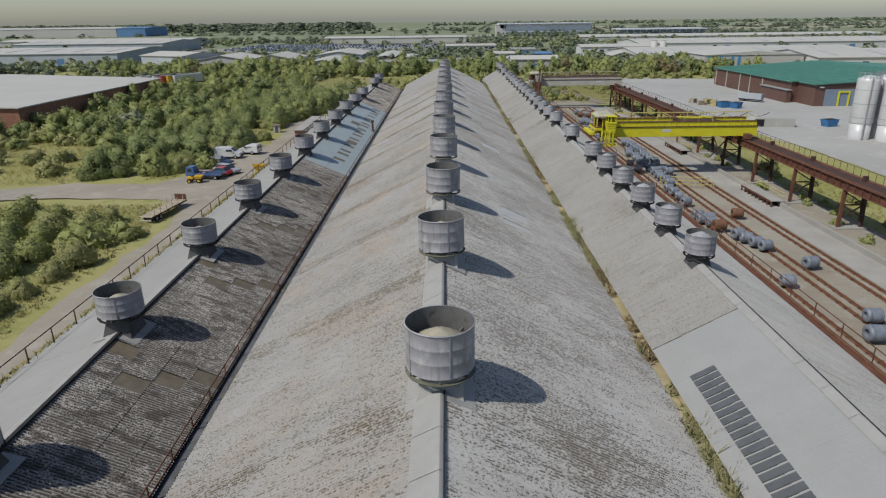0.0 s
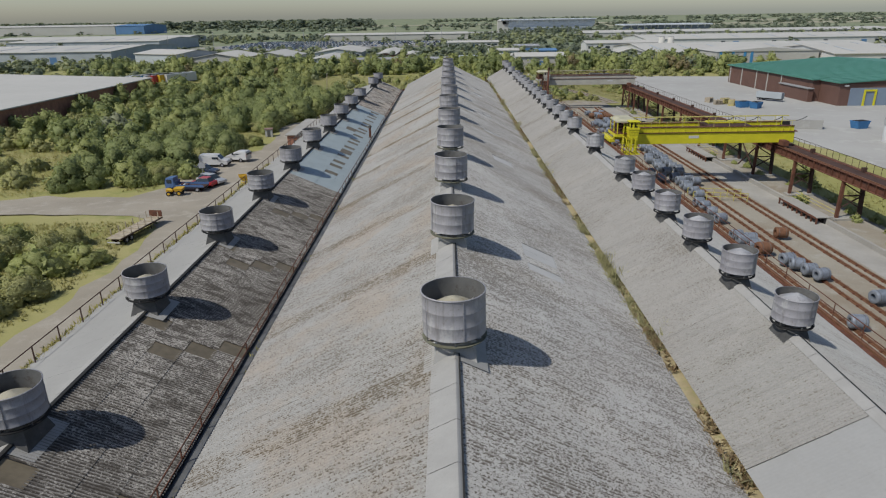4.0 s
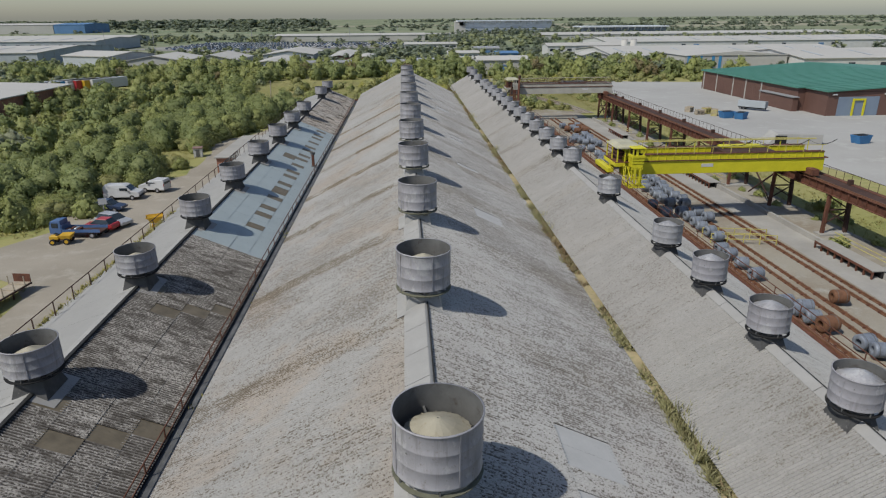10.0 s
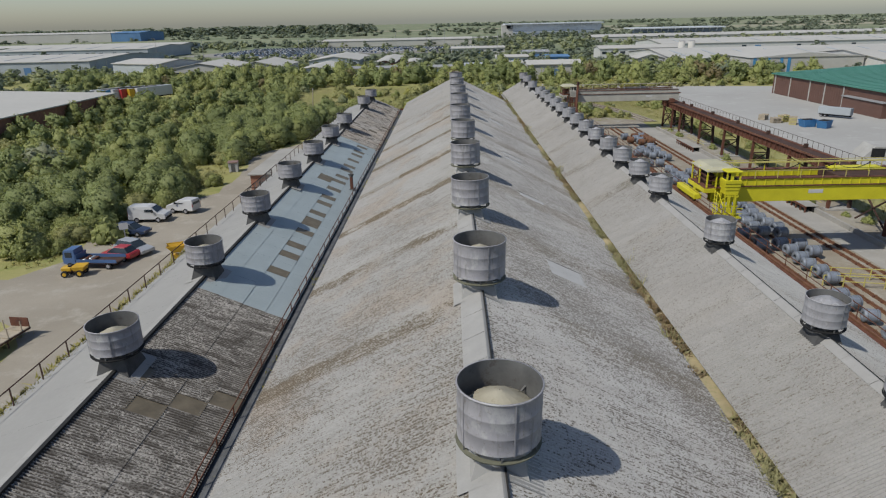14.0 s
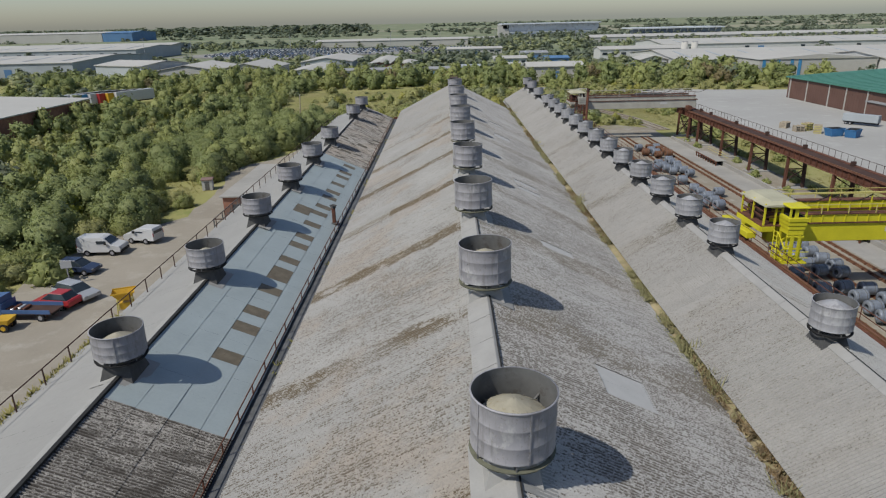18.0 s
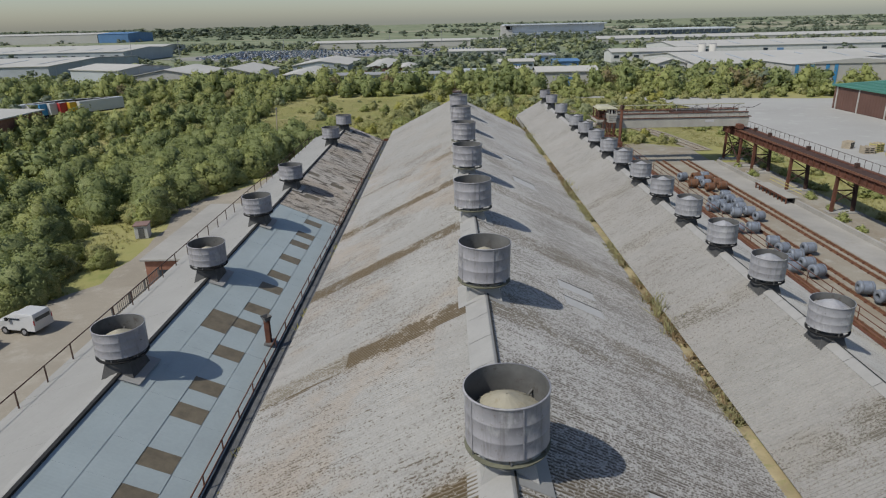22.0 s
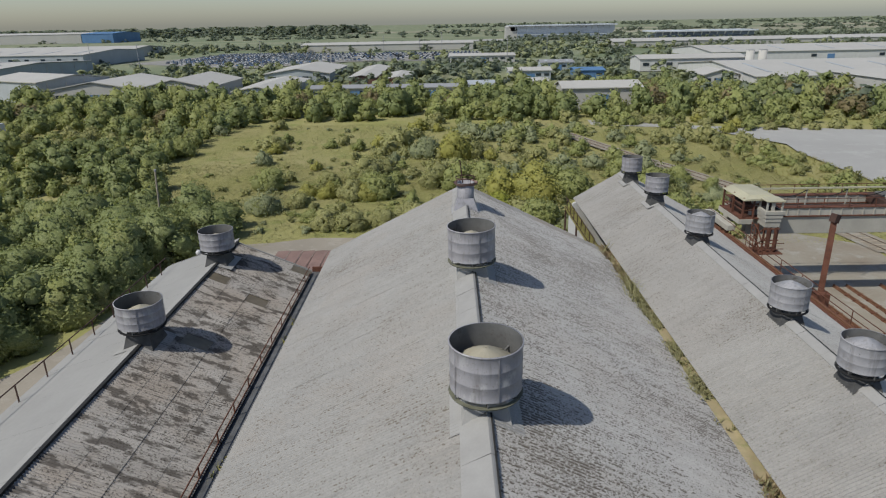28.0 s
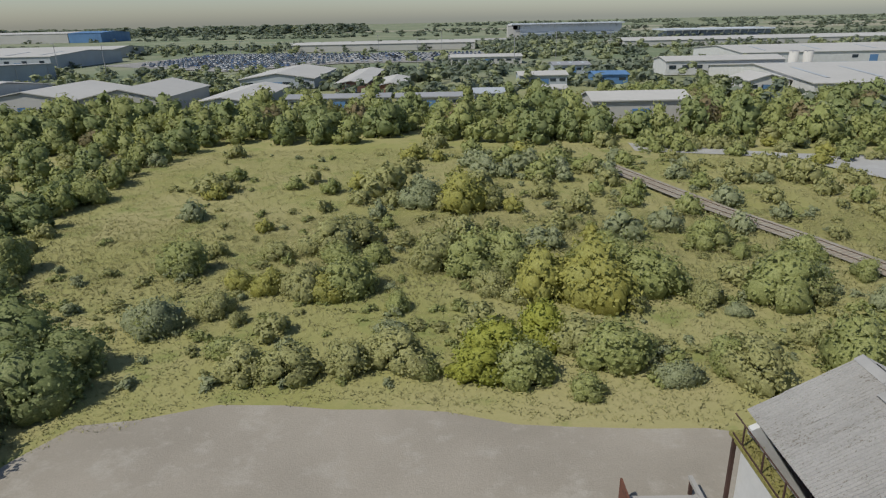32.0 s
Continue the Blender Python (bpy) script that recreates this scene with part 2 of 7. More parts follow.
M["yellow"] = plain("chrome_yellow_paint", (0.56, 0.51, 0.025), 0.5, 0, 0.1, 0.8, (0.35, 0.24, 0.03), 0.66)
M["yellow_old"] = plain("faded_yellow_paint", (0.50, 0.44, 0.14), 0.65, 0, 0.2, 0.8, (0.28, 0.2, 0.1), 0.6)
M["yellow_pale"] = plain("sun_bleached_yellow_paint", (0.42, 0.40, 0.29), 0.6, 0, 0.15, 0.5, (0.45, 0.41, 0.10), 0.66)
M["cream"] = plain("cream_crane_paint", (0.40, 0.385, 0.34), 0.6, 0, 0.12, 0.6, (0.28, 0.18, 0.12), 0.64)
M["steel_coil"] = plain("blue_grey_coiled_rod", (0.20, 0.225, 0.27), 0.5, 0.15, 0.25, 2.5, (0.09, 0.095, 0.105), 0.6)
M["rust_coil"] = plain("rusty_coiled_rod", (0.17, 0.085, 0.05), 0.75, 0.2, 0.3, 2.5)
# near-black, painting the shade of recesses and gaps; also colours the skip load
M["hollow"] = plain("recess_shade_black", (0.015, 0.015, 0.016), 0.9, 0, 0.2, 2.0)
M["concrete"] = plain("pale_worn_concrete", (0.33, 0.318, 0.295), 0.9, 0, 0.14, 0.25, (0.27, 0.25, 0.21), 0.6)
M["white_wall"] = plain("white_rendered_wall", (0.52, 0.52, 0.51), 0.8, 0, 0.08, 0.5, (0.42, 0.40, 0.36), 0.62)
M["brick"] = plain("red_brick", (0.26, 0.125, 0.085), 0.9, 0, 0.25, 1.0, (0.33, 0.2, 0.14), 0.58)
M["brown_clad"] = plain("brown_ribbed_cladding", (0.135, 0.075, 0.06), 0.6, 0, 0.12, 0.2)
M["green_roof"] = plain("green_sheet_roof", (0.075, 0.21, 0.165), 0.6, 0, 0.12, 0.15)
M["far_roof"] = plain("pale_shed_roof", (0.43, 0.42, 0.395), 0.9, 0, 0.06, 0.05, (0.36, 0.365, 0.37), 0.64)
M["far_roof_grey"] = plain("grey_shed_roof", (0.27, 0.275, 0.285), 0.75, 0, 0.12, 0.05)
M["far_wall"] = plain("pale_blue_grey_cladding", (0.36, 0.39, 0.415), 0.7, 0, 0.1, 0.1)
M["far_blue"] = plain("blue_cladding", (0.10, 0.20, 0.36), 0.6, 0, 0.12, 0.1)
M["stand_dark"] = plain("dark_blue_grandstand_steel", (0.18, 0.225, 0.29), 0.6, 0, 0.2, 0.05)
M["stand_pale"] = plain("pale_grandstand_steel", (0.50, 0.54, 0.58), 0.6, 0, 0.1, 0.05)
M["glass_dark"] = plain("dark_window_glass", (0.03, 0.04, 0.05), 0.15, 0, 0.2, 1.0, None, 0.5, 0.02, 0.5)
M["white_paint"] = plain("white_van_paint", (0.50, 0.50, 0.50), 0.35, 0, 0.04, 1.0, None, 0.5, 0.03, 0.5)
M["blue_paint"] = plain("mid_blue_lorry_paint", (0.07, 0.13, 0.27), 0.4, 0, 0.12, 1.0, (0.12, 0.12, 0.13), 0.62, 0.03, 0.5)
M["red_paint"] = plain("red_car_paint", (0.36, 0.03, 0.035), 0.35, 0, 0.1, 1.0, None, 0.5, 0.03, 0.5)
M["silver_paint"] = plain("silver_car_paint", (0.42, 0.43, 0.45), 0.35, 0.3, 0.06, 1.0, None, 0.5, 0.03, 0.5)
M["navy_paint"] = plain("navy_car_paint", (0.03, 0.045, 0.09), 0.3, 0, 0.1, 1.0, None, 0.5, 0.03, 0.5)
M["tyre"] = plain("black_tyre_rubber", (0.02, 0.02, 0.021), 0.85, 0, 0.2, 3.0)
M["orange"] = plain("orange_yellow_plant_paint", (0.55, 0.33, 0.03), 0.5, 0, 0.15, 1.2, (0.2, 0.12, 0.04), 0.62)
M["timber"] = plain("bleached_timber", (0.36, 0.31, 0.24), 0.85, 0, 0.2, 1.5)
M["blue_bin"] = plain("blue_skip_paint", (0.05, 0.17, 0.36), 0.6, 0, 0.15, 1.0)
M["bark"] = plain("grey_brown_bark", (0.11, 0.085, 0.06), 0.95, 0, 0.3, 3.0)


def ground_mat(name, a, b, c, s1, s2, rough=0.95, fine=0.4, far=False):
    """Two mixed soils or grasses with patches of a third."""
    n = Nodes(name, rough, 0, 0.15)
    col = n.mix(n.ramp(n.noise(s1, 6, 0.65), 0.38, 0.62), a, b)
    col = n.mix(n.ramp(n.noise(s2, 5, 0.7), 0.52, 0.66), col, c)
    # past y 290 the grass turns greener, with haze muted into its colour
    if far:
        col = n.mix(n.ramp(n.axis(1), 290, 420), col, n.mix(n.ramp(n.noise(0.012, 4), 0.4, 0.6), (0.15, 0.185, 0.11), (0.23, 0.24, 0.16)))
    grit = n.noise(s2 * 22, 4, 0.7)
    col = n.mix(n.math("MULTIPLY", n.ramp(grit, 0.35, 0.75), fine), col, tuple(v * 0.45 for v in a))
    n.color(col).bump(grit, 0.5, 0.04)
    return n.done()


M["grass"] = ground_mat("dry_rough_grass", (0.265, 0.26, 0.095), (0.325, 0.295, 0.14), (0.205, 0.225, 0.075), 0.045, 0.17, 0.95, 0.16, True)
M["yard"] = ground_mat("pale_dusty_hardcore", (0.315, 0.283, 0.235), (0.265, 0.238, 0.196), (0.35, 0.322, 0.275), 0.10, 0.35, 0.95, 0.2)
M["track_bed"] = ground_mat("stained_ballast_and_concrete", (0.31, 0.287, 0.24), (0.25, 0.212, 0.165), (0.34, 0.325, 0.285), 0.12, 0.4, 0.95, 0.3)
M["apron"] = ground_mat("bleached_concrete_yard", (0.36, 0.355, 0.34), (0.32, 0.315, 0.30), (0.39, 0.385, 0.37), 0.05, 0.2, 0.9, 0.08)
M["asphalt"] = ground_mat("worn_grey_road", (0.24, 0.235, 0.22), (0.30, 0.29, 0.27), (0.2, 0.195, 0.18), 0.08, 0.4, 0.9, 0.2)
M["stubble"] = ground_mat("pale_stubble_field", (0.30, 0.28, 0.21), (0.24, 0.24, 0.16), (0.33, 0.31, 0.25), 0.004, 0.02, 0.95, 0.1)


def leaf_mat(name, a, b, c, thin=0.38):
    """Leaves: sheet-thin, partly shining through, each spray and each plant in its own tone."""
    n = Nodes(name, 0.6, 0, 0.2)
    col = n.mix(n.chance(), a, b)
    col = n.mix(n.ramp(n.island(), 0.0, 1.0), col, c)
    col = n.mix(n.ramp(n.noise(0.12, 3), 0.35, 0.65), n.mix(0.2, col, (0.08, 0.10, 0.04)), col)
    gap_grain = n.noise(8.0, 3, 0.7)
    # noise darkens the colour like shaded gaps between leaves
    col = n.mix(n.ramp(gap_grain, 0.36, 0.6), tuple(v * 0.62 for v in a), col)
    n.color(col).bump(gap_grain, 0.5, 0.05)
    thru = n.t.nodes.new("ShaderNodeBsdfTranslucent")
    n.link(n.mix(0.4, col, (0.26, 0.28, 0.06)), thru.inputs["Color"])
    both = n.t.nodes.new("ShaderNodeMixShader")
    both.inputs[0].default_value = thin
    n.link(n.b.outputs[0], both.inputs[1])
    n.link(thru.outputs[0], both.inputs[2])
    out = next(k for k in n.t.nodes if k.type == "OUTPUT_MATERIAL")
    n.link(both.outputs[0], out.inputs["Surface"])
    return n.done()


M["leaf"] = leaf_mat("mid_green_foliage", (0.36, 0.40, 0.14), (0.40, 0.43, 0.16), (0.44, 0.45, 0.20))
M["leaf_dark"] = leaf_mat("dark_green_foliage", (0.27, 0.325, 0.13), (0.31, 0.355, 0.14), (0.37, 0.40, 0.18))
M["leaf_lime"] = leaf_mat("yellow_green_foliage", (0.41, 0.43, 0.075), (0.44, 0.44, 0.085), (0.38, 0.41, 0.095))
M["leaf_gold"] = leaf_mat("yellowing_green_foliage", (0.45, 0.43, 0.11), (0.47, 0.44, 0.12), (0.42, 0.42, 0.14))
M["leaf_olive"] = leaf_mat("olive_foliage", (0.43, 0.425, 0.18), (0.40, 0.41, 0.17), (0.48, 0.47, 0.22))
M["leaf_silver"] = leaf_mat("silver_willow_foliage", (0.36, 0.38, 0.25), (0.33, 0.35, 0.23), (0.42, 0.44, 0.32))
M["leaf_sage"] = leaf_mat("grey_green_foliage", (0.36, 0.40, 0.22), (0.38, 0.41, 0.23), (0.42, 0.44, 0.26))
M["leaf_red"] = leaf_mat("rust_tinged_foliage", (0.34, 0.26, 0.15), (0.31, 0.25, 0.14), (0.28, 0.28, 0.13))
# far leaves are paled and blued, aerial haze put into the base colour
M["leaf_far_hazed"] = leaf_mat("haze_tinted_foliage", (0.20, 0.245, 0.185), (0.23, 0.27, 0.20), (0.26, 0.29, 0.22))
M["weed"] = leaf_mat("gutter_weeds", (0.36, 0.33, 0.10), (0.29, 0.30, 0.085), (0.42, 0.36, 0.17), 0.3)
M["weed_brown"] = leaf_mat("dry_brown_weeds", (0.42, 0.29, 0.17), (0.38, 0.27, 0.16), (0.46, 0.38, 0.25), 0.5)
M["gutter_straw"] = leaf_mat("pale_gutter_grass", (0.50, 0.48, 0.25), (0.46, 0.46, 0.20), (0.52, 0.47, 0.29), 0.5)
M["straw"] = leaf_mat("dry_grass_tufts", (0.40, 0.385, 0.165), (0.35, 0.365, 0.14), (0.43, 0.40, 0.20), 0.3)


# ---- mesh helpers ----
def mesh_of(bm, mats, name="mesh", smooth=False):
    me = bpy.data.meshes.new(name)
    bm.normal_update()
    bm.to_mesh(me)
    bm.free()
    for m in mats if isinstance(mats, (list, tuple)) else [mats]:
        me.materials.append(m)
    if smooth:
        me.polygons.foreach_set("use_smooth", [True] * len(me.polygons))
    return me


def thing(name, label, category, at=(0, 0, 0), turn=0.0, group="", kind=""):
    ob = new(name)
    ob.empty_display_size = 0.2
    ob.matrix_basis = pose(*at, 0, 0, turn)
    return tagged(ob, label, category, group, kind)


def part(name, bm, material, parent, label="", smooth=False):
    ob = new(name, mesh_of(bm, material, name, smooth))
    ob.parent = parent
    return tagged(ob, label)


def solo(name, bm, material, label, category, kind="", smooth=False, group=""):
    return tagged(new(name, mesh_of(bm, material, name, smooth)), label, category, group, kind)


def box(bm, x0, x1, y0, y1, z0, z1, bevel=0.0, mat=0):
    v = [bm.verts.new((x, y, z)) for z in (z0, z1) for y in (y0, y1) for x in (x0, x1)]
    fs = [bm.faces.new([v[i] for i in q]) for q in ((0, 2, 3, 1), (4, 5, 7, 6), (0, 1, 5, 4), (1, 3, 7, 5), (3, 2, 6, 7), (2, 0, 4, 6))]
    for f in fs:
        f.material_index = mat
    if bevel:
        es = list({e for f in fs for e in f.edges})
        bmesh.ops.bevel(bm, geom=es, offset=bevel, segments=1, affect="EDGES", profile=0.5)
    return v


def boxed(*a, bevel=0.0):
    bm = bmesh.new()
    box(bm, *a, bevel=bevel)
    return bm


def beam(bm, a, b, w, h=None, mat=0):
    """A straight bar of section w x h from a to b."""
    h = h or w
    a, b = Vector(a), Vector(b)
    d = (b - a).normalized()
    side = d.cross(Vector((0, 0, 1)))
    side = side.normalized() if side.length > 1e-3 else Vector((1, 0, 0))
    up = side.cross(d)
    ring = [[bm.verts.new(p + side * sx * w / 2 + up * sz * h / 2) for sx, sz in ((-1, -1), (1, -1), (1, 1), (-1, 1))] for p in (a, b)]
    fs = [bm.faces.new(ring[0][::-1]), bm.faces.new(ring[1])]
    fs += [bm.faces.new((ring[0][i], ring[0][(i + 1) % 4], ring[1][(i + 1) % 4], ring[1][i])) for i in range(4)]
    for f in fs:
        f.material_index = mat
    return fs


def beamed(*a):
    bm = bmesh.new()
    beam(bm, *a)
    return bm


def lathe(bm, profile, n=24, at=(0, 0, 0), wobble=0.0, close=False):
    """Turns a profile of (radius, height) round the z axis."""
    rings = []
    for r, z in profile:
        ring = []
        for i in range(n):
            a = 2 * math.pi * i / n
            rr = r * (1 + wobble * math.sin(3 * a + z * 2))
            ring.append(bm.verts.new((at[0] + rr * math.cos(a), at[1] + rr * math.sin(a), at[2] + z)))
        rings.append(ring)
    for p, q in zip(rings, rings[1:]):
        for i in range(n):
            bm.faces.new((p[i], p[(i + 1) % n], q[(i + 1) % n], q[i]))
    if close:
        bm.faces.new(rings[0][::-1])
        bm.faces.new(rings[-1])
    return rings


def tube(bm, a, b, r, n=8):
    """A closed round bar."""
    a, b = Vector(a), Vector(b)
    m = (b - a).to_track_quat("Z", "Y").to_matrix()
    rings = [[bm.verts.new(p + m @ Vector((r * math.cos(2 * math.pi * i / n), r * math.sin(2 * math.pi * i / n), 0))) for i in range(n)] for p in (a, b)]
    for i in range(n):
        bm.faces.new((rings[0][i], rings[0][(i + 1) % n], rings[1][(i + 1) % n], rings[1][i]))
    bm.faces.new(rings[0][::-1])
    bm.faces.new(rings[1])


def tubed(*a):
    bm = bmesh.new()
    tube(bm, *a)
    return bm


def from_arrays(name, verts, faces, mats, index=None):
    me = bpy.data.meshes.new(name)
    me.from_pydata(verts, [], faces)
    for m in mats if isinstance(mats, (list, tuple)) else [mats]:
        me.materials.append(m)
    if index is not None:
        me.polygons.foreach_set("material_index", index)
    me.update()
    return me


def sheet(name, points, z, mat, label, category, jag=0.0, step=3.0, seed=1):
    """A flat piece of ground with an uneven outline."""
    rnd = random.Random(seed)
    out = []
    for (x0, y0), (x1, y1) in zip(points, points[1:] + points[:1]):
        k = max(1, int(math.hypot(x1 - x0, y1 - y0) / step)) if jag else 1
        for i in range(k):
            f = i / k
            out.append((x0 + (x1 - x0) * f + rnd.uniform(-jag, jag), y0 + (y1 - y0) * f + rnd.uniform(-jag, jag)))
    bm = bmesh.new()
    top = [bm.verts.new((x, y, z)) for x, y in out]
    for tri in tessellate_polygon([[Vector((x, y, 0)) for x, y in out]]):
        f = bm.faces.new([top[i] for i in tri])
        f.normal_update()
        if f.normal.z < 0:
            f.normal_flip()
    return solo(name, bm, mat, label, category, "structure")


# ---- ground ----
def ground_sheet():
    """One sheet to the horizon, fine and gently uneven near the works."""
    xs = sorted(set([-4600, -2500, -1200, -600, -350] + list(range(-200, 201, 10)) + [350, 600, 1200, 2500, 4600]))
    ys = sorted(set([-4600, -1500, -400, -150] + list(range(-60, 361, 10)) + [450, 600, 800, 1100, 1600, 2500, 4700]))
    verts, faces = [], []
    for y in ys:
        for x in xs:
            z = -0.03
            if abs(x) < 320 and (x < -45 or y > 190):
                z += 0.35 * (noise.noise((x * 0.03, y * 0.03, 0)) - 0.2) - 0.12
            verts.append((x, y, z))
    w = len(xs)
    for j in range(len(ys) - 1):
        for i in range(w - 1):
            faces.append((j * w + i, j * w + i + 1, (j + 1) * w + i + 1, (j + 1) * w + i))
    return tagged(new("ground", from_arrays("ground", verts, faces, M["grass"])), "rough dry grassland reaching to the horizon", "ground", "", "structure")


ground_sheet()
sheet("road", [(-20, -60), (-32, -60), (-32, 28), (-32.4, 45), (-32, 60), (-33, 68), (-38, 73), (-55, 74), (-75, 70), (-75, 75), (-54, 82), (-43, 81), (-40, 86), (-41.5, 96), (-38.5, 106), (-33.5, 112), (-34.5, 129), (-37.0, 136), (-34.5, 142), (-31.5, 146), (-30.2, 150), (-29, 156), (-27.5, 165), (-25.7, 170), (-23.4, 173.4), (-15.9, 175.4), (-4.7, 174.6), (5, 172.8), (13, 172.4), (24, 170), (24, 150), (-20, 150)], 0.02, M["yard"], "pale dusty hardcore yard road beside the long sheds", "road", 0.5, 3.0, 4)
sheet("track_yard", [(20, -60), (41, -60), (41, 170), (34, 176), (20, 171)], 0.03, M["track_bed"], "stained concrete stockyard with ballast and dust", "yard", 0.4, 4.0, 5)
sheet("service_road", [(37.6, -60), (41.0, -60), (41.2, 60), (41.8, 100), (41.2, 160), (37.6, 160)], 0.05, M["concrete"], "pale concrete strip beside the crane tracks", "road", 0.1, 8.0, 6)
sheet("concrete_apron", [(66, 40), (62.5, 118), (56, 128), (54, 165), (58, 200), (60, 225), (52, 243), (31, 251), (31, 258), (55, 247), (95, 236), (260, 236), (260, 40)], 0.02, M["apron"], "wide bleached concrete yard round the brown shed", "yard", 0.6, 6.0, 7)


# ---- corrugated roofs ----
PITCH = 0.146
WAVES = 7
SHEET_W = PITCH * WAVES


def sheet_points(length, depth=0.028):
    """One corrugated sheet: ridges run down the slope (local x), waves across (local y)."""
    k = WAVES * 5
    v = []
    for s in (0.0, length):
        for i in range(k + 1):
            y = SHEET_W * i / k
            v.append((s, y, depth * math.cos(2 * math.pi * y / PITCH)))
    f = [(i, k + 1 + i, k + 2 + i, i + 1) for i in range(k)]
    return v, f


SMOOTH = ("roof_blue", "roof_new", "roof_smooth", "roof_patch", "roof_tan")


def slope(name, label, ridge, eave, y0, y1, courses, pick, mat, near=(0, 60), skip=None):
    """A roof slope from the ridge (x, z) to the eave (x, z), in overlapping courses of sheets."""
    rx, rz = ridge
    ex, ez = eave
    run = math.hypot(ex - rx, ez - rz)
    holder = thing(name, label, "roof", (0, 0, 0), 0, "", "structure")
    count = math.ceil((y1 - y0) / SHEET_W - 0.48)
    y1 = min(y1, y0 + count * SHEET_W)
    bm = bmesh.new()
    up = Vector((-(ez - rz), 0, ex - rx)).normalized()
    up = up if up.z > 0 else -up
    d = Vector((ex - rx, 0, ez - rz)) / run
    a, b = Vector((rx, 0, rz)), Vector((ex, 0, ez))
    for off, flip in ((-0.07, False), (-0.16, True)):
        q = [Vector((p.x, y, p.z)) + up * off for p, y in ((a, y0), (b, y0), (b, y1), (a, y1))]
        bm.faces.new([bm.verts.new(p) for p in q])
    bmesh.ops.recalc_face_normals(bm, faces=bm.faces)
    part("roof_lining", bm, M["galv_dark"], holder)
    piece = run / courses
    v, f = sheet_points(piece + 0.12)
    flat = sheet_points(piece + 0.12, 0.0008)[0]
    meshes, rest = {}, {}
    rnd = random.Random(name)
    made = 0
    for j in range(courses):
        for i in range(count):
            y = y0 + i * SHEET_W
            mid = (rx + d.x * (j + 0.5) * piece, y + SHEET_W / 2)
            if skip and skip(*mid):
                continue
            kind = pick(*mid) if pick else mat
            lift = 0.012 * (1 if j % 2 else 0.6) + rnd.uniform(-0.004, 0.004)
            o = Vector((rx, y, rz)) + d * (j * piece) + up * lift
            tilt = 0.02 / piece
            dd = (d + up * tilt).normalized()
            uu = (up - d * tilt).normalized()
            m = Matrix(((dd.x, 0, uu.x, o.x), (0, 1, 0, o.y), (dd.z, 0, uu.z, o.z), (0, 0, 0, 1)))
            if near[0] <= y <= near[1] and made < 300:
                if kind not in meshes:
                    meshes[kind] = from_arrays("roof_sheet", flat if kind in SMOOTH else v, f, M[kind])
                ob = new("roof_sheet", meshes[kind])
                ob.parent, ob.matrix_basis = holder, m
                made += 1
            else:
                vs, fs = rest.setdefault(kind, ([], []))
                n0 = len(vs)
                vs.extend(tuple(m @ Vector(p)) for p in (flat if kind in SMOOTH else v))
                fs.extend(tuple(q + n0 for q in g) for g in f)
    for kind, (vs, fs) in rest.items():
        ob = new("roof_sheets", from_arrays("roof_sheets", vs, fs, M[kind]))
        ob.parent = holder
        tagged(ob, "", "", "", "stuff")
    return holder


C_RIDGE, C_Z, EAVE = 0.0, 11.8, 9.2
L_RIDGE, R_RIDGE = (-15.6, 8.2), (13.9, 9.65)
Y_START, C_END, L_END, R_END = -36.0, 151.0, 150.4, 162.8
BAY = 10.68


def in_rects(x, y, rects):
    return any(a <= x <= b and c <= y <= d for a, b, c, d in rects)


PATCHES = [(3.9, 6.0, 29.6, 33.4), (4.0, 6.0, 54.6, 58.0), (4.0, 6.0, 106.6, 111.6), (4.0, 6.0, 84.5, 88.0), (4.0, 6.2, 70.0, 72.0), (4.0, 6.2, 118.4, 120.4)]


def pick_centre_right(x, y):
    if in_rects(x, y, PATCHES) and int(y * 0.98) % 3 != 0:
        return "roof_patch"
    # roof_mid carries the extra brightness of the east slope in its colour
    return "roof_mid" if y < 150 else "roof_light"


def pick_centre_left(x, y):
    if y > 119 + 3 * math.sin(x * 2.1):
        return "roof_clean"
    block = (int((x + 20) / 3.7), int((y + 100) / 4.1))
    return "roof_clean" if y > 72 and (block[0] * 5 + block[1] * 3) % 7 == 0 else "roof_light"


def pick_left(x, y):
    if 59 < y < 109:
        if y > 63.4 and -13.2 < x < -12.0 and ((y - 64.2) % 2.67) < 1.05:
            return "roof_tan"
        if -14.0 < x < -13.0 and 87.9 < y < 89.4:
            return "roof_tan"
        return "roof_blue"
    k = int((y + 400) / SHEET_W)
    if (k * 7 + int(x * 3)) % (11 if y < 59 else 23) == 0:
        return "roof_tan"
    return "roof_dark" if y < 59 else "roof_smudged"


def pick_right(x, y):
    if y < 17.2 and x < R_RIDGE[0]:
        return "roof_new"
    # east of the ridge the brightened copy makes up for the lower light
    return "roof_pale" if x < R_RIDGE[0] else "roof_pale_shade_lift"


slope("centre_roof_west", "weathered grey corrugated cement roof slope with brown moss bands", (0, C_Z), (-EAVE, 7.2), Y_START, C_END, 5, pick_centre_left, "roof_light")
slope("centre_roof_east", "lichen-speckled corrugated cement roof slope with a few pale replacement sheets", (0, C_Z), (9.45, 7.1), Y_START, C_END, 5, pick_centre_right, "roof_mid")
slope("left_roof_east", "dark mossy corrugated roof slope with a pale blue resheeted stretch and tan rooflights", L_RIDGE, (-10.65, 6.02), Y_START, L_END, 4, pick_left, "roof_dark", (-5, 98))
slope("left_roof_west", "pale grey sheeted roof slope towards the yard road", L_RIDGE, (-20.3, 6.6), Y_START, L_END, 2, None, "roof_smooth", (0, 140))
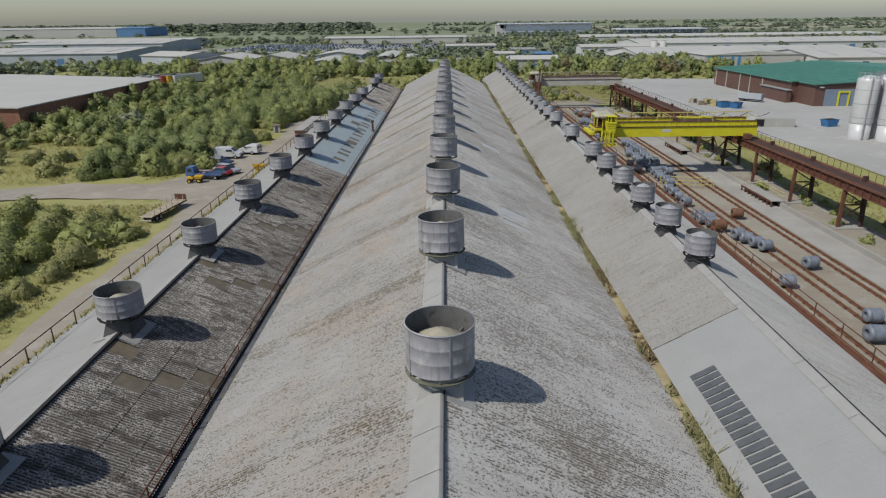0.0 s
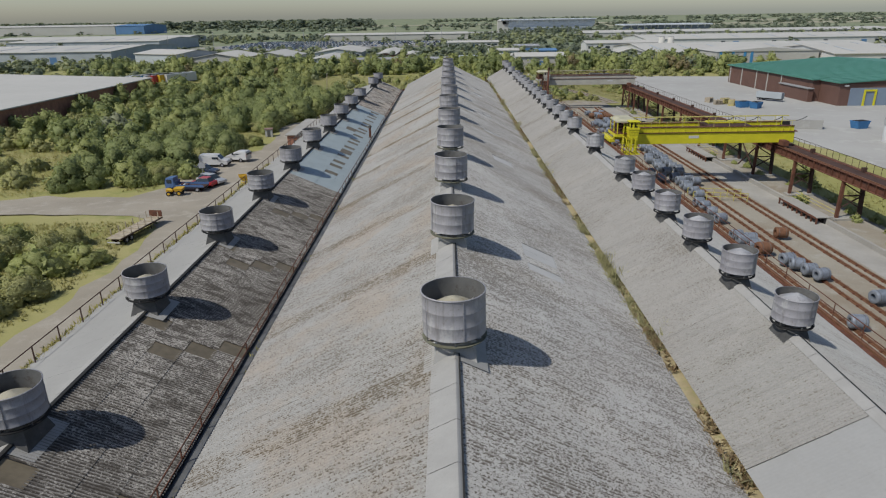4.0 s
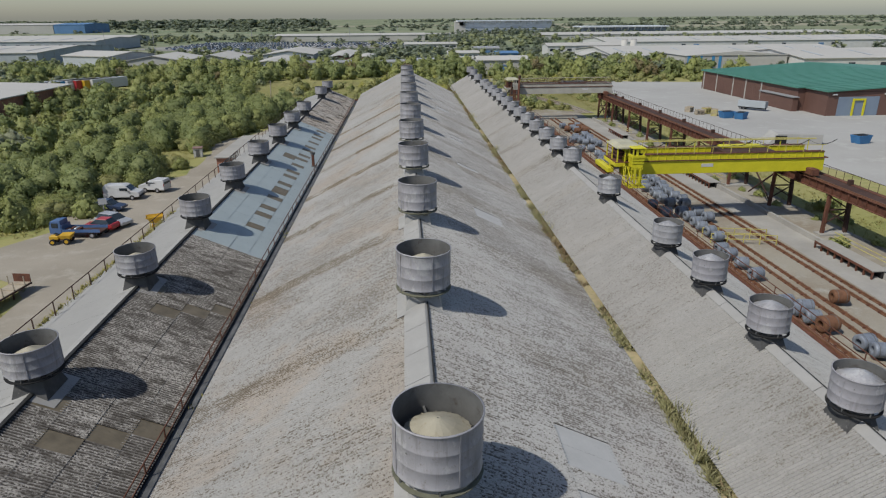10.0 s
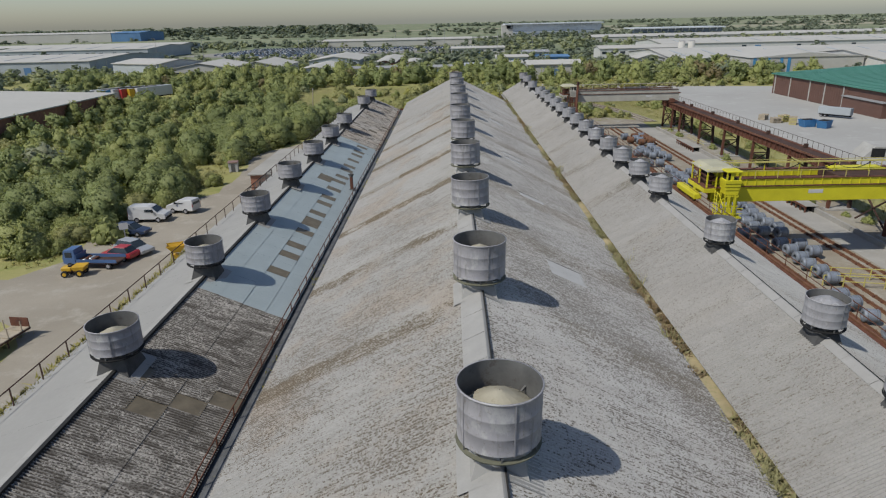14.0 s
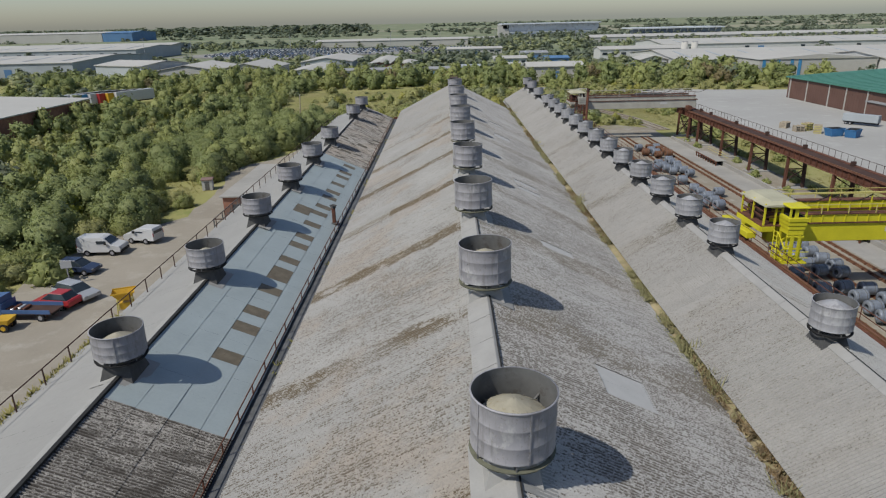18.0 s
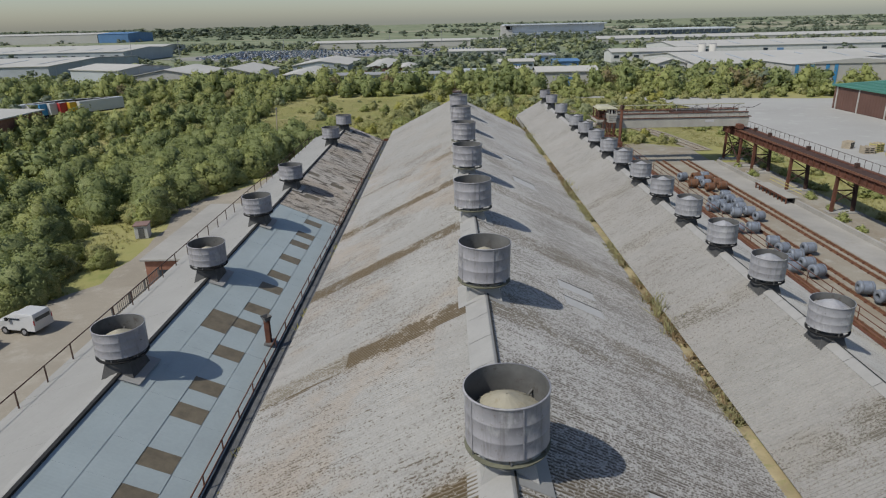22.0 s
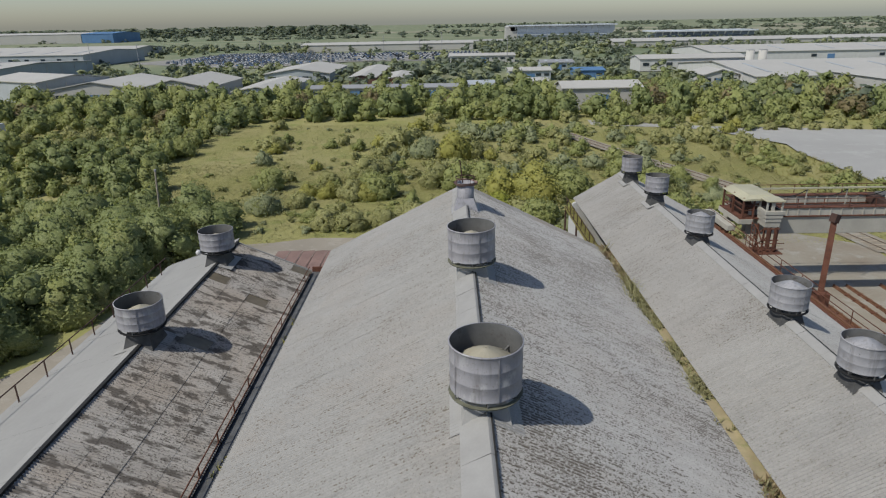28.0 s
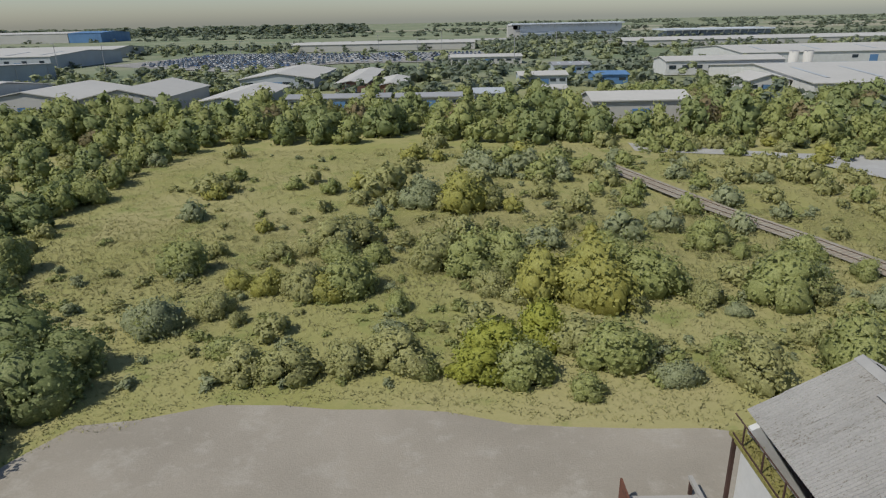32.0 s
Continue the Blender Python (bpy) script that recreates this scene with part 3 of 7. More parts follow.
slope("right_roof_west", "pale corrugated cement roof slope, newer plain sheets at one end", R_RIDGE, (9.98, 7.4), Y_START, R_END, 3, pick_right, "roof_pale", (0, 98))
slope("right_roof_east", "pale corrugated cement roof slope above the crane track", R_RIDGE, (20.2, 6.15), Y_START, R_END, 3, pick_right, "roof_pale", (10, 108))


def rooflights():
    """A row of short grey rooflight panels along the foot of the newer sheets."""
    top = thing("rooflight_row", "row of dark grey ribbed rooflight panels in the newer roof", "rooflight", (0, 0, 0), 0, "", "structure")
    k = (R_RIDGE[1] - 7.4) / (R_RIDGE[0] - 9.98)
    for i in range(46):
        y = -6.3 + 0.45 * i
        part("rooflight_panel", beamed((10.5, y, 7.4 + k * 0.52 + 0.05), (11.45, y, 7.4 + k * 1.47 + 0.05), 0.33, 0.05), M["translucent"], top)


rooflights()


def walls():
    """Plain outer walls and gables under the three roofs."""
    def gable(name, pts, y, thick, mat, label):
        bm = bmesh.new()
        for yy in (y, y - thick):
            bm.faces.new([bm.verts.new((x, yy, z)) for x, z in pts])
        bm.verts.ensure_lookup_table()
        n = len(pts)
        for i in range(n):
            j = (i + 1) % n
            bm.faces.new((bm.verts[i], bm.verts[j], bm.verts[n + j], bm.verts[n + i]))
        bmesh.ops.recalc_face_normals(bm, faces=bm.faces)
        solo(name, bm, mat, label, "wall", "structure")

    c = [(-9.3, 0), (9.3, 0), (9.3, 6.95), (0, 11.6), (-9.3, 6.95)]
    gable("wall_centre_north", c, C_END - 0.2, 0.3, M["white_wall"], "end gable wall of the central shed")
    gable("wall_centre_south", c, Y_START + 0.5, 0.3, M["white_wall"], "end gable wall of the central shed")
    le = [(-20.0, 0), (-9.65, 0), (-9.65, 5.7), (-10.7, 5.8), (-15.6, 7.95), (-20.0, 6.45)]
    gable("wall_left_north", le, L_END - 0.2, 0.3, M["white_wall"], "end gable wall of the lower shed")
    gable("wall_left_south", le, Y_START + 0.5, 0.3, M["white_wall"], "end gable wall of the lower shed")
    r = [(9.65, 0), (20.0, 0), (20.0, 6.0), (13.9, 9.42), (9.65, 7.1)]
    gable("wall_right_north", r, R_END - 0.2, 0.3, M["white_wall"], "white end gable wall of the crane-side shed")
    gable("wall_right_south", r, Y_START + 0.5, 0.3, M["white_wall"], "end gable wall of the crane-side shed")
    solo("wall_left_west", boxed(-20.1, -19.8, Y_START + 0.5, L_END - 0.5, 0, 6.4), M["white_wall"], "pale side wall along the yard road", "wall", "structure")
    solo("wall_right_west", boxed(9.36, 9.62, C_END - 1, R_END - 0.5, 0, 6.7), M["white_wall"], "white side wall of the projecting shed end", "wall", "structure")
    solo("wall_right_east", boxed(19.7, 20.0, Y_START + 0.5, R_END - 0.5, 0, 5.9), M["brick"], "side wall below the crane track", "wall", "structure")


walls()


def gutters():
    bm = bmesh.new()
    box(bm, -10.75, -9.1, Y_START, L_END, 5.72, 5.86)
    solo("valley_gutter_left", bm, M["gutter"], "dark lined valley gutter between two roofs", "gutter", "structure")
    bm = bmesh.new()
    box(bm, 9.2, 10.25, Y_START, C_END, 6.9, 7.07)
    solo("valley_gutter_right", bm, M["gutter_weed"], "silted valley gutter overgrown with weeds", "gutter", "structure")
    bm = bmesh.new()
    box(bm, 9.05, 9.7, C_END, R_END, 6.62, 6.78)
    solo("valley_gutter_end", bm, M["weed"], "mossy open gutter along the projecting shed end", "gutter", "structure")


gutters()


def ridge_caps():
    """Ridge pieces two metres long: a folded cap with a tarred joint line on the shady side."""
    def cap(name, x, z, s0, s1, y0, y1, wide, line, thick, label):
        holder = thing(name, label, "ridge", (0, 0, 0), 0, "", "structure")
        bm = bmesh.new()
        prof = [(-wide, -s0 * wide + 0.045), (-0.05, -s0 * 0.05 + 0.055), (0, 0.05), (0.05, -s1 * 0.05 + 0.055), (line + 0.02, -s1 * (line + 0.02) + 0.045)]
        rings = [[bm.verts.new((px, y, pz)) for px, pz in prof] for y in (0, BAY / 6 - 0.02)]
        for i in range(4):
            bm.faces.new((rings[0][i], rings[1][i], rings[1][i + 1], rings[0][i + 1]))
        me = mesh_of(bm, M["ridge_cap"], "ridge_cap")
        y = y0
        while y < y1 - 1:
            ob = new("ridge_cap", me)
            ob.parent, ob.matrix_basis = holder, pose(x, y, z)
            y += BAY / 6
        part("tar_joint", boxed(x + line, x + line + thick, y0, y1, z - (abs(line) + thick) * s1, z - abs(line) * s1 + 0.065), M["tar"], holder, "black tarred joint strip")

    cap("centre_ridge", 0, C_Z, 0.5, 0.5, Y_START, C_END - 0.1, 0.78, 0.1, 0.05, "pale ridge capping with a black joint line")
    cap("left_ridge", *L_RIDGE, 0.34, 0.44, Y_START, L_END - 0.1, 0.36, 0.02, 0.16, "pale ridge capping with a black joint line")
    cap("right_ridge", *R_RIDGE, 0.55, 0.55, Y_START, R_END - 0.1, 0.34, 0.1, 0.04, "pale ridge capping of the crane-side roof")


ridge_caps()


# ---- roof ventilators ----
def ventilator(label, shell, s0, s1, tall=1.58, inside=1.0, wide=0.84, base_mat=None, cone_mat=None, low=0.34):
    """A round open-topped roof ventilator on a flashed square throat. Its origin is on the ridge."""
    top = thing("roof_ventilator", label, "ventilator")
    R = 1.04
    # flashing saddle
    bm = bmesh.new()
    w, l = 1.05, 1.12
    g = [[bm.verts.new((x, y, 0.045 - (s0 if x < 0 else s1) * abs(x))) for x in (-w, 0, w)] for y in (-l, l)]
    tip = bm.verts.new((0, -l - 0.02, 0.06))
    for i in range(2):
        bm.faces.new((g[0][i], g[0][i + 1], g[1][i + 1], g[1][i]))
    part("flashing", bm, M["ridge_cap"], top, "pale lead flashing saddle")
    # throat
    bm = bmesh.new()
    b = 0.62
    lowr = [(-b, -b), (b, -b), (b, b), (-b, b)]
    v0 = [bm.verts.new((x * 1.15, y * 1.35, -0.5 * abs(x))) for x, y in lowr]
    v1 = [bm.verts.new((x * 0.82, y * 0.82, low)) for x, y in lowr]
    for i in range(4):
        bm.faces.new((v0[i], v0[(i + 1) % 4], v1[(i + 1) % 4], v1[i]))
    bm.faces.new(v1)
    part("throat", bm, base_mat or M["ridge_cap"], top)
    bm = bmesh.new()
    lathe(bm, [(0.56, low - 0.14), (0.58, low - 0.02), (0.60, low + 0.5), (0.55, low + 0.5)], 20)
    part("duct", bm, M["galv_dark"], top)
    # algae-stained catch ring; with base_mat, near-black to paint the shade under the drum
    bm = bmesh.new()
    lathe(bm, [(0.95, low + 0.02), (1.06, low - 0.01), (1.08, low + 0.03), (0.96, low + 0.05), (0.95, low + 0.02)], 28)
    part("catch_ring", bm, M["hollow"] if base_mat else M["green_ring"], top, "narrow rim ring under the drum")
    for i in range(6):
        a = math.pi / 6 + i * math.pi / 3
        c, s = math.cos(a), math.sin(a)
        bm = bmesh.new()
        beam(bm, (0.55 * c, 0.55 * s, low - 0.06), (1.0 * c, 1.0 * s, low + 0.02), 0.05, 0.05)
        beam(bm, (1.01 * c, 1.01 * s, low - 0.02), (1.01 * c, 1.01 * s, low + 0.42), 0.04, 0.04)
        part("bracket", bm, M["galv_dark"], top)
    # drum of two or three rolled courses with seams and a rolled rim
    base = low + 0.2
    tall -= 0.04
    bm = bmesh.new()
    prof = [(R - 0.012, base), (R + 0.012, base + 0.005)]
    step = (tall - 0.16) / 3
    for k in range(3):
        prof += [(R + 0.002, base + 0.02 + k * step), (R, base + (k + 0.5) * step), (R + 0.002, base + (k + 1) * step - 0.02), (R + 0.012, base + (k + 1) * step)]
    prof += [(R + 0.03, base + tall - 0.15), (R + 0.03, base + tall - 0.11), (R - 0.01, base + tall - 0.11)]
    lathe(bm, prof, 40, wobble=0.004)
    drum = part("drum", bm, shell, top, "", True)
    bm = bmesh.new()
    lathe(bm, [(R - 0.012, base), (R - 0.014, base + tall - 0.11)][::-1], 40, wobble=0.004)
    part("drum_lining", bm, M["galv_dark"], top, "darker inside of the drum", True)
    for a in (0.4, 2.0, 3.7, 5.0):
        c, s = math.cos(a), math.sin(a)
        part("seam", boxed(-0.02, 0.02, -0.006, 0.006, 0, tall - 0.14), shell, drum).matrix_basis = pose((R + 0.012) * c, (R + 0.012) * s, base, 0, 0, math.degrees(a) + 90)
    # inner cone cap
    bm = bmesh.new()
    h = base + tall - 0.62 * inside
    lathe(bm, [(wide, h - 0.30), (wide + 0.02, h - 0.28), (wide - 0.03, h - 0.12), (wide * 0.5, h + 0.1), (0.08, h + 0.25), (0.02, h + 0.26)], 14, wobble=0.02)
    cone = part("rain_cone", bm, cone_mat or M["cone"], top, "dusty inner rain cone with standing seams")
    bm = bmesh.new()
    for i in range(14):
        a = (i + 0.5) * math.pi / 7
        c, sn = math.cos(a), math.sin(a)
        beam(bm, ((wide - 0.02) * c, (wide - 0.02) * sn, h - 0.125), (0.06 * c, 0.06 * sn, h + 0.25), 0.018, 0.02)
    part("cone_seams", bm, cone_mat or M["cone"], cone)
    for a in (0.8, 2.9, 5.0):
        part("stay", beamed((0.8 * math.cos(a), 0.8 * math.sin(a), h - 0.2), (R * math.cos(a), R * math.sin(a), h - 0.1), 0.05), M["galv_dark"], top)
    return top


def broken_ventilator():
    """The last ventilator: a bare duct with a bent ring and a leaning rod, its drum gone."""
    top = thing("roof_ventilator", "broken rusted ventilator stub with a bare hoop and leaning rod", "ventilator")
    bm = bmesh.new()
    w, l = 0.85, 1.0
    g = [[bm.verts.new((x, y, 0.045 - 0.5 * abs(x))) for x in (-w, 0, w)] for y in (-l, l)]
    for i in range(2):
        bm.faces.new((g[0][i], g[0][i + 1], g[1][i + 1], g[1][i]))
    part("flashing", bm, M["galv_pale"], top)
    bm = bmesh.new()
    v0 = [bm.verts.new((x, y, -0.4)) for x, y in ((-0.75, -0.8), (0.75, -0.8), (0.75, 0.8), (-0.75, 0.8))]
    v1 = [bm.verts.new((x * 0.62, y * 0.62, 0.42)) for x, y in ((-0.75, -0.8), (0.75, -0.8), (0.75, 0.8), (-0.75, 0.8))]
    for i in range(4):
        bm.faces.new((v0[i], v0[(i + 1) % 4], v1[(i + 1) % 4], v1[i]))
    part("throat", bm, M["galv"], top)
    bm = bmesh.new()
    lathe(bm, [(0.52, 0.38), (0.53, 1.3), (0.5, 1.3), (0.49, 0.4)], 20)
    part("duct", bm, M["galv"], top, "", True)
    bm = bmesh.new()
    lathe(bm, [(0.54, 1.12), (0.66, 1.24), (0.7, 1.34), (0.57, 1.24)], 20, wobble=0.12)
    part("collar", bm, M["rust_sheet"], top, "torn rusty collar")
    bm = bmesh.new()
    lathe(bm, [(0.57, 1.56), (0.6, 1.56), (0.6, 1.61), (0.57, 1.61), (0.57, 1.56)], 20)
    for i in range(4):
        a = i * math.pi / 2 + 0.5
        beam(bm, (0.58 * math.cos(a), 0.58 * math.sin(a), 1.22), (0.58 * math.cos(a), 0.58 * math.sin(a), 1.58), 0.04)
    part("hoop", bm, M["rust_dark"], top)
    part("rod", beamed((-0.15, 0.1, 1.2), (-0.32, 0.25, 2.6), 0.05), M["rust_dark"], top)
    return top


vc = ventilator("galvanised steel drum ventilator straddling the central ridge", M["galv"], 0.5, 0.5)
vc.matrix_basis = pose(0, 7.45, C_Z)
tagged(vc, group="central ridge ventilators")
turns = random.Random(3)
for k in list(range(-2, 13)):
    if k != 0:
        copy_thing(vc, pose(0, 7.45 + BAY * k, C_Z, turns.uniform(-1.2, 1.2), turns.uniform(-1.2, 1.2), turns.choice((0, 0, 180))))
last = broken_ventilator()
last.matrix_basis = pose(0, 146.3, C_Z)
vl = ventilator("grey steel drum ventilator on the lower shed's ridge", M["galv"], 0.34, 0.44, 1.3, base_mat=M["vent_base"], low=0.64)
vl.matrix_basis = pose(-15.6, 18.45, 8.2)
tagged(vl, group="lower ridge ventilators")
for k in (-2, -1, 1, 2, 3, 4, 5, 6, 7, 8, 9, 11, 12):
    copy_thing(vl, pose(-15.6, 18.45 + 10.7 * k, 8.2, turns.uniform(-1.2, 1.2), turns.uniform(-1.2, 1.2), turns.choice((0, 180))))
vr = ventilator("bleached steel drum ventilator on the crane-side ridge", M["galv_pale"], 0.55, 0.55, 1.25, 0.5, 0.98, M["vent_base"], M["galv_pale"])
SLIM = Matrix.Diagonal((0.77, 0.77, 0.97, 1))
vr.matrix_basis = pose(13.9, 23.0 + 5.32 * 5, 9.65) @ SLIM
vs = ventilator("grey steel drum ventilator on the crane-side ridge", M["galv"], 0.55, 0.55, 1.25, 0.5, 0.98, M["vent_base"], M["galv_pale"])
vs.matrix_basis = pose(13.9, 23.0, 9.65) @ SLIM
tagged(vs, group="crane-side ridge ventilators")
tagged(vr, group="crane-side ridge ventilators")
for k in (1, 2, 3, 4, 7, 9, 10, 11, 12, 13, 14, 15, 16, 17, 18, 19, 20, 21, 23):
    copy_thing(vr if k > 4 else vs, pose(13.9, 23.0 + 5.32 * k, 9.65, turns.uniform(-1, 1), turns.uniform(-1, 1), turns.choice((0, 180))))
for y in (153.7, 160.3):
    copy_thing(vl, pose(13.9, y, 9.65) @ SLIM)


def barge_boards():
    """Pale flashings over the sheet ends along the north gables."""
    for name, ridge, eaves, y in (("barge_board_centre", (0, C_Z), ((-9.2, 7.2), (9.45, 7.1)), C_END), ("barge_board_left", L_RIDGE, ((-10.65, 6.02), (-20.3, 6.6)), L_END), ("barge_board_right", R_RIDGE, ((9.98, 7.4), (20.2, 6.15)), R_END)):
        top = thing(name, "pale weathered flashing along the gable edge", "trim", (0, 0, 0), 0, "", "structure")
        for ex, ez in eaves:
            part("flashing_strip", beamed((ridge[0], y - 0.04, ridge[1] - 0.1), (ex, y - 0.04, ez - 0.1), 0.1, 0.16), M["roof_smooth"], top)


barge_boards()


# ---- rails along the roofs ----
def handrail(name, label, x, z, y0, y1, gap, high, mat, lean=0.0):
    top = thing(name, label, "railing")
    post = mesh_of(boxed(-0.025, 0.025, -0.025, 0.025, -0.1, high), mat, "post")
    n = int((y1 - y0) / gap)
    for i in range(n + 1):
        ob = new("post", post)
        ob.parent, ob.matrix_basis = top, pose(x, y0 + i * gap, z, 0, lean)
    k = 0
    while y0 + k * gap * 4 < y1:
        a = y0 + k * gap * 4
        b = min(a + gap * 4, y1)
        part("top_rail", tubed((x + lean * 0.01, a, z + high), (x + lean * 0.01, b, z + high), 0.03), mat, top)
        k += 1
    part("kick_board", boxed(x - 0.015, x + 0.015, y0, y1, z - 0.05, z + 0.08), mat, top)
    return top


handrail("eave_railing", "thin dark steel railing along the roof eave above the yard", -20.05, 6.62, Y_START, 149.0, 2.14, 0.95, M["rust_dark"])
handrail("valley_railing", "rusty steel railing beside the valley gutter", -10.6, 6.0, Y_START, 149.6, 2.14, 0.52, M["rust"])
handrail("end_railing", "bent rusty railing along the mossy end gutter", 9.1, 6.78, C_END + 0.3, R_END - 0.2, 1.5, 0.9, M["rust_dark"])
solo("eave_gutter", boxed(-20.5, -20.12, Y_START, L_END, 6.38, 6.5), M["gutter"], "dark eave gutter", "gutter", "structure")
solo("barge_board_left", boxed(-10.6, -9.3, L_END, L_END + 0.15, 5.7, 6.2), M["rust"], "rusty end board of the valley gutter", "trim", "structure")


def flue():
    top = thing("flue_stack", "square rust-red flue with a grey hopper head beside the valley gutter", "flue", (-11.0, 88.3, 6.1))
    part("duct", boxed(-0.14, 0.14, -0.14, 0.14, 0.0, 1.45, bevel=0.02), M["rust"], top)
    bm = bmesh.new()
    lathe(bm, [(0.19, 1.4), (0.22, 1.5), (0.32, 1.68), (0.30, 1.68), (0.2, 1.5)], 4)
    part("hopper_head", bm, M["galv_dark"], top)
    part("flashing", boxed(-0.5, 0.3, -0.4, 0.4, 0.14, 0.19), M["galv_dark"], top)


flue()


def platform():
    """A steel access frame hung outside the eave."""
    top = thing("access_platform", "dark steel access platform with mesh sides outside the eave", "platform")
    y0, y1, x0, x1, z = 92.2, 101.5, -22.6, -20.6, 4.3
    part("deck", boxed(x0, x1, y0, y1, z, z + 0.08), M["galv_dark"], top)
    for y in np.arange(y0, y1 + 0.1, 2.3):
        part("post", beamed((x0, y, z), (x0, y, z + 1.3), 0.08), M["galv_dark"], top)
        part("leg", beamed((x0, y, 0), (x0, y, z), 0.12), M["rust_dark"], top)
    for h in (0.65, 1.3):
        part("rail", beamed((x0, y0, z + h), (x0, y1, z + h), 0.06), M["galv_dark"], top)
    part("end_frame", beamed((x0, y0, z + 1.3), (x1, y0, z + 1.3), 0.08), M["rust_dark"], top)
    for k in range(3):
        part("pipe", tubed((x0 + 0.5 + 0.4 * k, y0 + 0.4, z + 0.2 + 0.1 * k), (x0 + 0.6 + 0.4 * k, y1 - 2, z + 0.25), 0.09), M["rust"], top)
    bm = bmesh.new()
    for y in np.arange(y0 + 3, y1, 0.25):
        beam(bm, (x0, y, z + 0.1), (x0, y, z + 1.28), 0.03)
    part("mesh_side", bm, M["galv_dark"], top)


platform()


def brick_shed():
    top = thing("brick_outbuilding", "low red brick outbuilding with a flat grey roof", "building", (0, 0, 0))
    part("wall", boxed(-28.2, -20.4, 110.6, 128.0, 0, 2.8), M["brick"], top)
    part("roof", boxed(-28.5, -20.3, 110.3, 128.3, 2.8, 3.0, bevel=0.03), M["concrete"], top, "flat grey felted roof")
    part("band", boxed(-28.24, -28.16, 110.6, 128.0, 1.9, 2.0), M["white_wall"], top)
    for x in (-26.6, -23.6):
        w = part("window", boxed(x - 0.5, x + 0.5, 110.54, 110.62, 1.0, 1.9), M["glass_dark"], top)
        part("sill", boxed(x - 0.6, x + 0.6, 110.48, 110.6, 0.92, 1.0), M["concrete"], w)


brick_shed()


def rust_annex():
    """A lower lean-to roof of brown sheets past the gable."""
    top = thing("annex_roof", "lower lean-to with stained red-brown sheet roof beyond the gable", "roof")
    part("wall", boxed(-14.8, -6.3, 151.2, 157.9, 0, 4.2), M["white_wall"], top)
    v, f = sheet_points(6.9, 0.003)
    me = from_arrays("roof_sheet", v, f, M["rust_sheet"])
    for i in range(8):
        ob = new("roof_sheet", me)
        ob.parent, ob.matrix_basis = top, pose(-15.0 + SHEET_W * i, 151.0, 4.75, -2.8, 0, 90) @ pose(0, -SHEET_W, 0)
    return top


rust_annex()


def end_frames():
    """Rusty sheeting and lattice left against the white end wall."""
    top = thing("rusty_sheeting", "rust-stained timber and steel cladding frame against the white wall", "cladding")
    for i in range(8):
        part("plank", boxed(9.2, 9.32, 152.5 + i * 1.2, 153.65 + i * 1.2, 0.0, 3.4 - 0.1 * (i % 3)), M["rust"] if i % 2 else M["timber"], top)
    part("rail", beamed((9.15, 152, 3.4), (9.15, 162.5, 3.4), 0.1), M["rust_dark"], top)
    for y in (153, 157.5, 162.4):
        part("post", beamed((9.1, y, 0), (9.1, y, 6.7), 0.14), M["rust_dark"], top)
    rack = thing("steel_rack", "low rusty steel frame standing on the yard", "rack", (6.3, 164.5, 0))
    part("side_panel", boxed(-0.05, 0.05, -2.2, 2.2, 0, 1.4), M["rust"], rack)
    part("side_beam", boxed(3.4, 3.6, -2.6, 2.8, 0.8, 1.0), M["concrete"], rack)
    for y in (-1.4, 0, 1.4):
        part("cross_beam", boxed(0, 3.5, y - 0.1, y + 0.1, 0.8, 0.95), M["concrete"], rack)
    for y in (-2.5, 2.6):
        part("leg", boxed(3.42, 3.58, y - 0.08, y + 0.08, 0, 0.8), M["rust_dark"], rack)


end_frames()


# ---- crane yard ----
def runway_left():
    top = thing("crane_runway", "rusted crane runway girder along the shed eave", "girder")
    y0, y1 = Y_START, 162.0
    part("web", boxed(20.95, 21.05, y0, y1, 4.9, 5.8), M["rust"], top)
    part("top_flange", boxed(20.7, 21.3, y0, y1, 5.8, 5.86), M["rust"], top)
    part("bottom_flange", boxed(20.7, 21.3, y0, y1, 4.84, 4.9), M["rust"], top)
    part("crane_rail", boxed(20.95, 21.05, y0, y1, 5.86, 5.98), M["rust_rail"], top)
    part("walkway", boxed(20.25, 20.68, y0, y1, 5.75, 5.8), M["rust_dark"], top)
    rib = mesh_of(boxed(20.72, 21.28, -0.03, 0.03, 4.9, 5.8), M["rust"], "stiffener")
    y = y0 + 0.5
    while y < y1:
        ob = new("stiffener", rib)
        ob.parent, ob.matrix_basis = top, pose(0, y, 0)
        y += 1.335
    col = mesh_of(boxed(20.8, 21.2, -0.2, 0.2, 0, 4.84), M["rust"], "column")
    for k in range(19):
        ob = new("column", col)
        ob.parent, ob.matrix_basis = top, pose(0, -33 + 10.68 * k, 0)
    gp = mesh_of(beamed((21.28, 0, 5.86), (21.28, 0, 6.7), 0.04), M["rust"], "guard_post")
    for y in np.arange(y0 + 1, y1, 2.67):
        ob = new("guard_post", gp)
        ob.parent, ob.matrix_basis = top, pose(0, y, 0)
    for z in (6.3, 6.7):
        part("guard_rail", beamed((21.28, y0, z), (21.28, y1, z), 0.04), M["rust"], top)


runway_left()


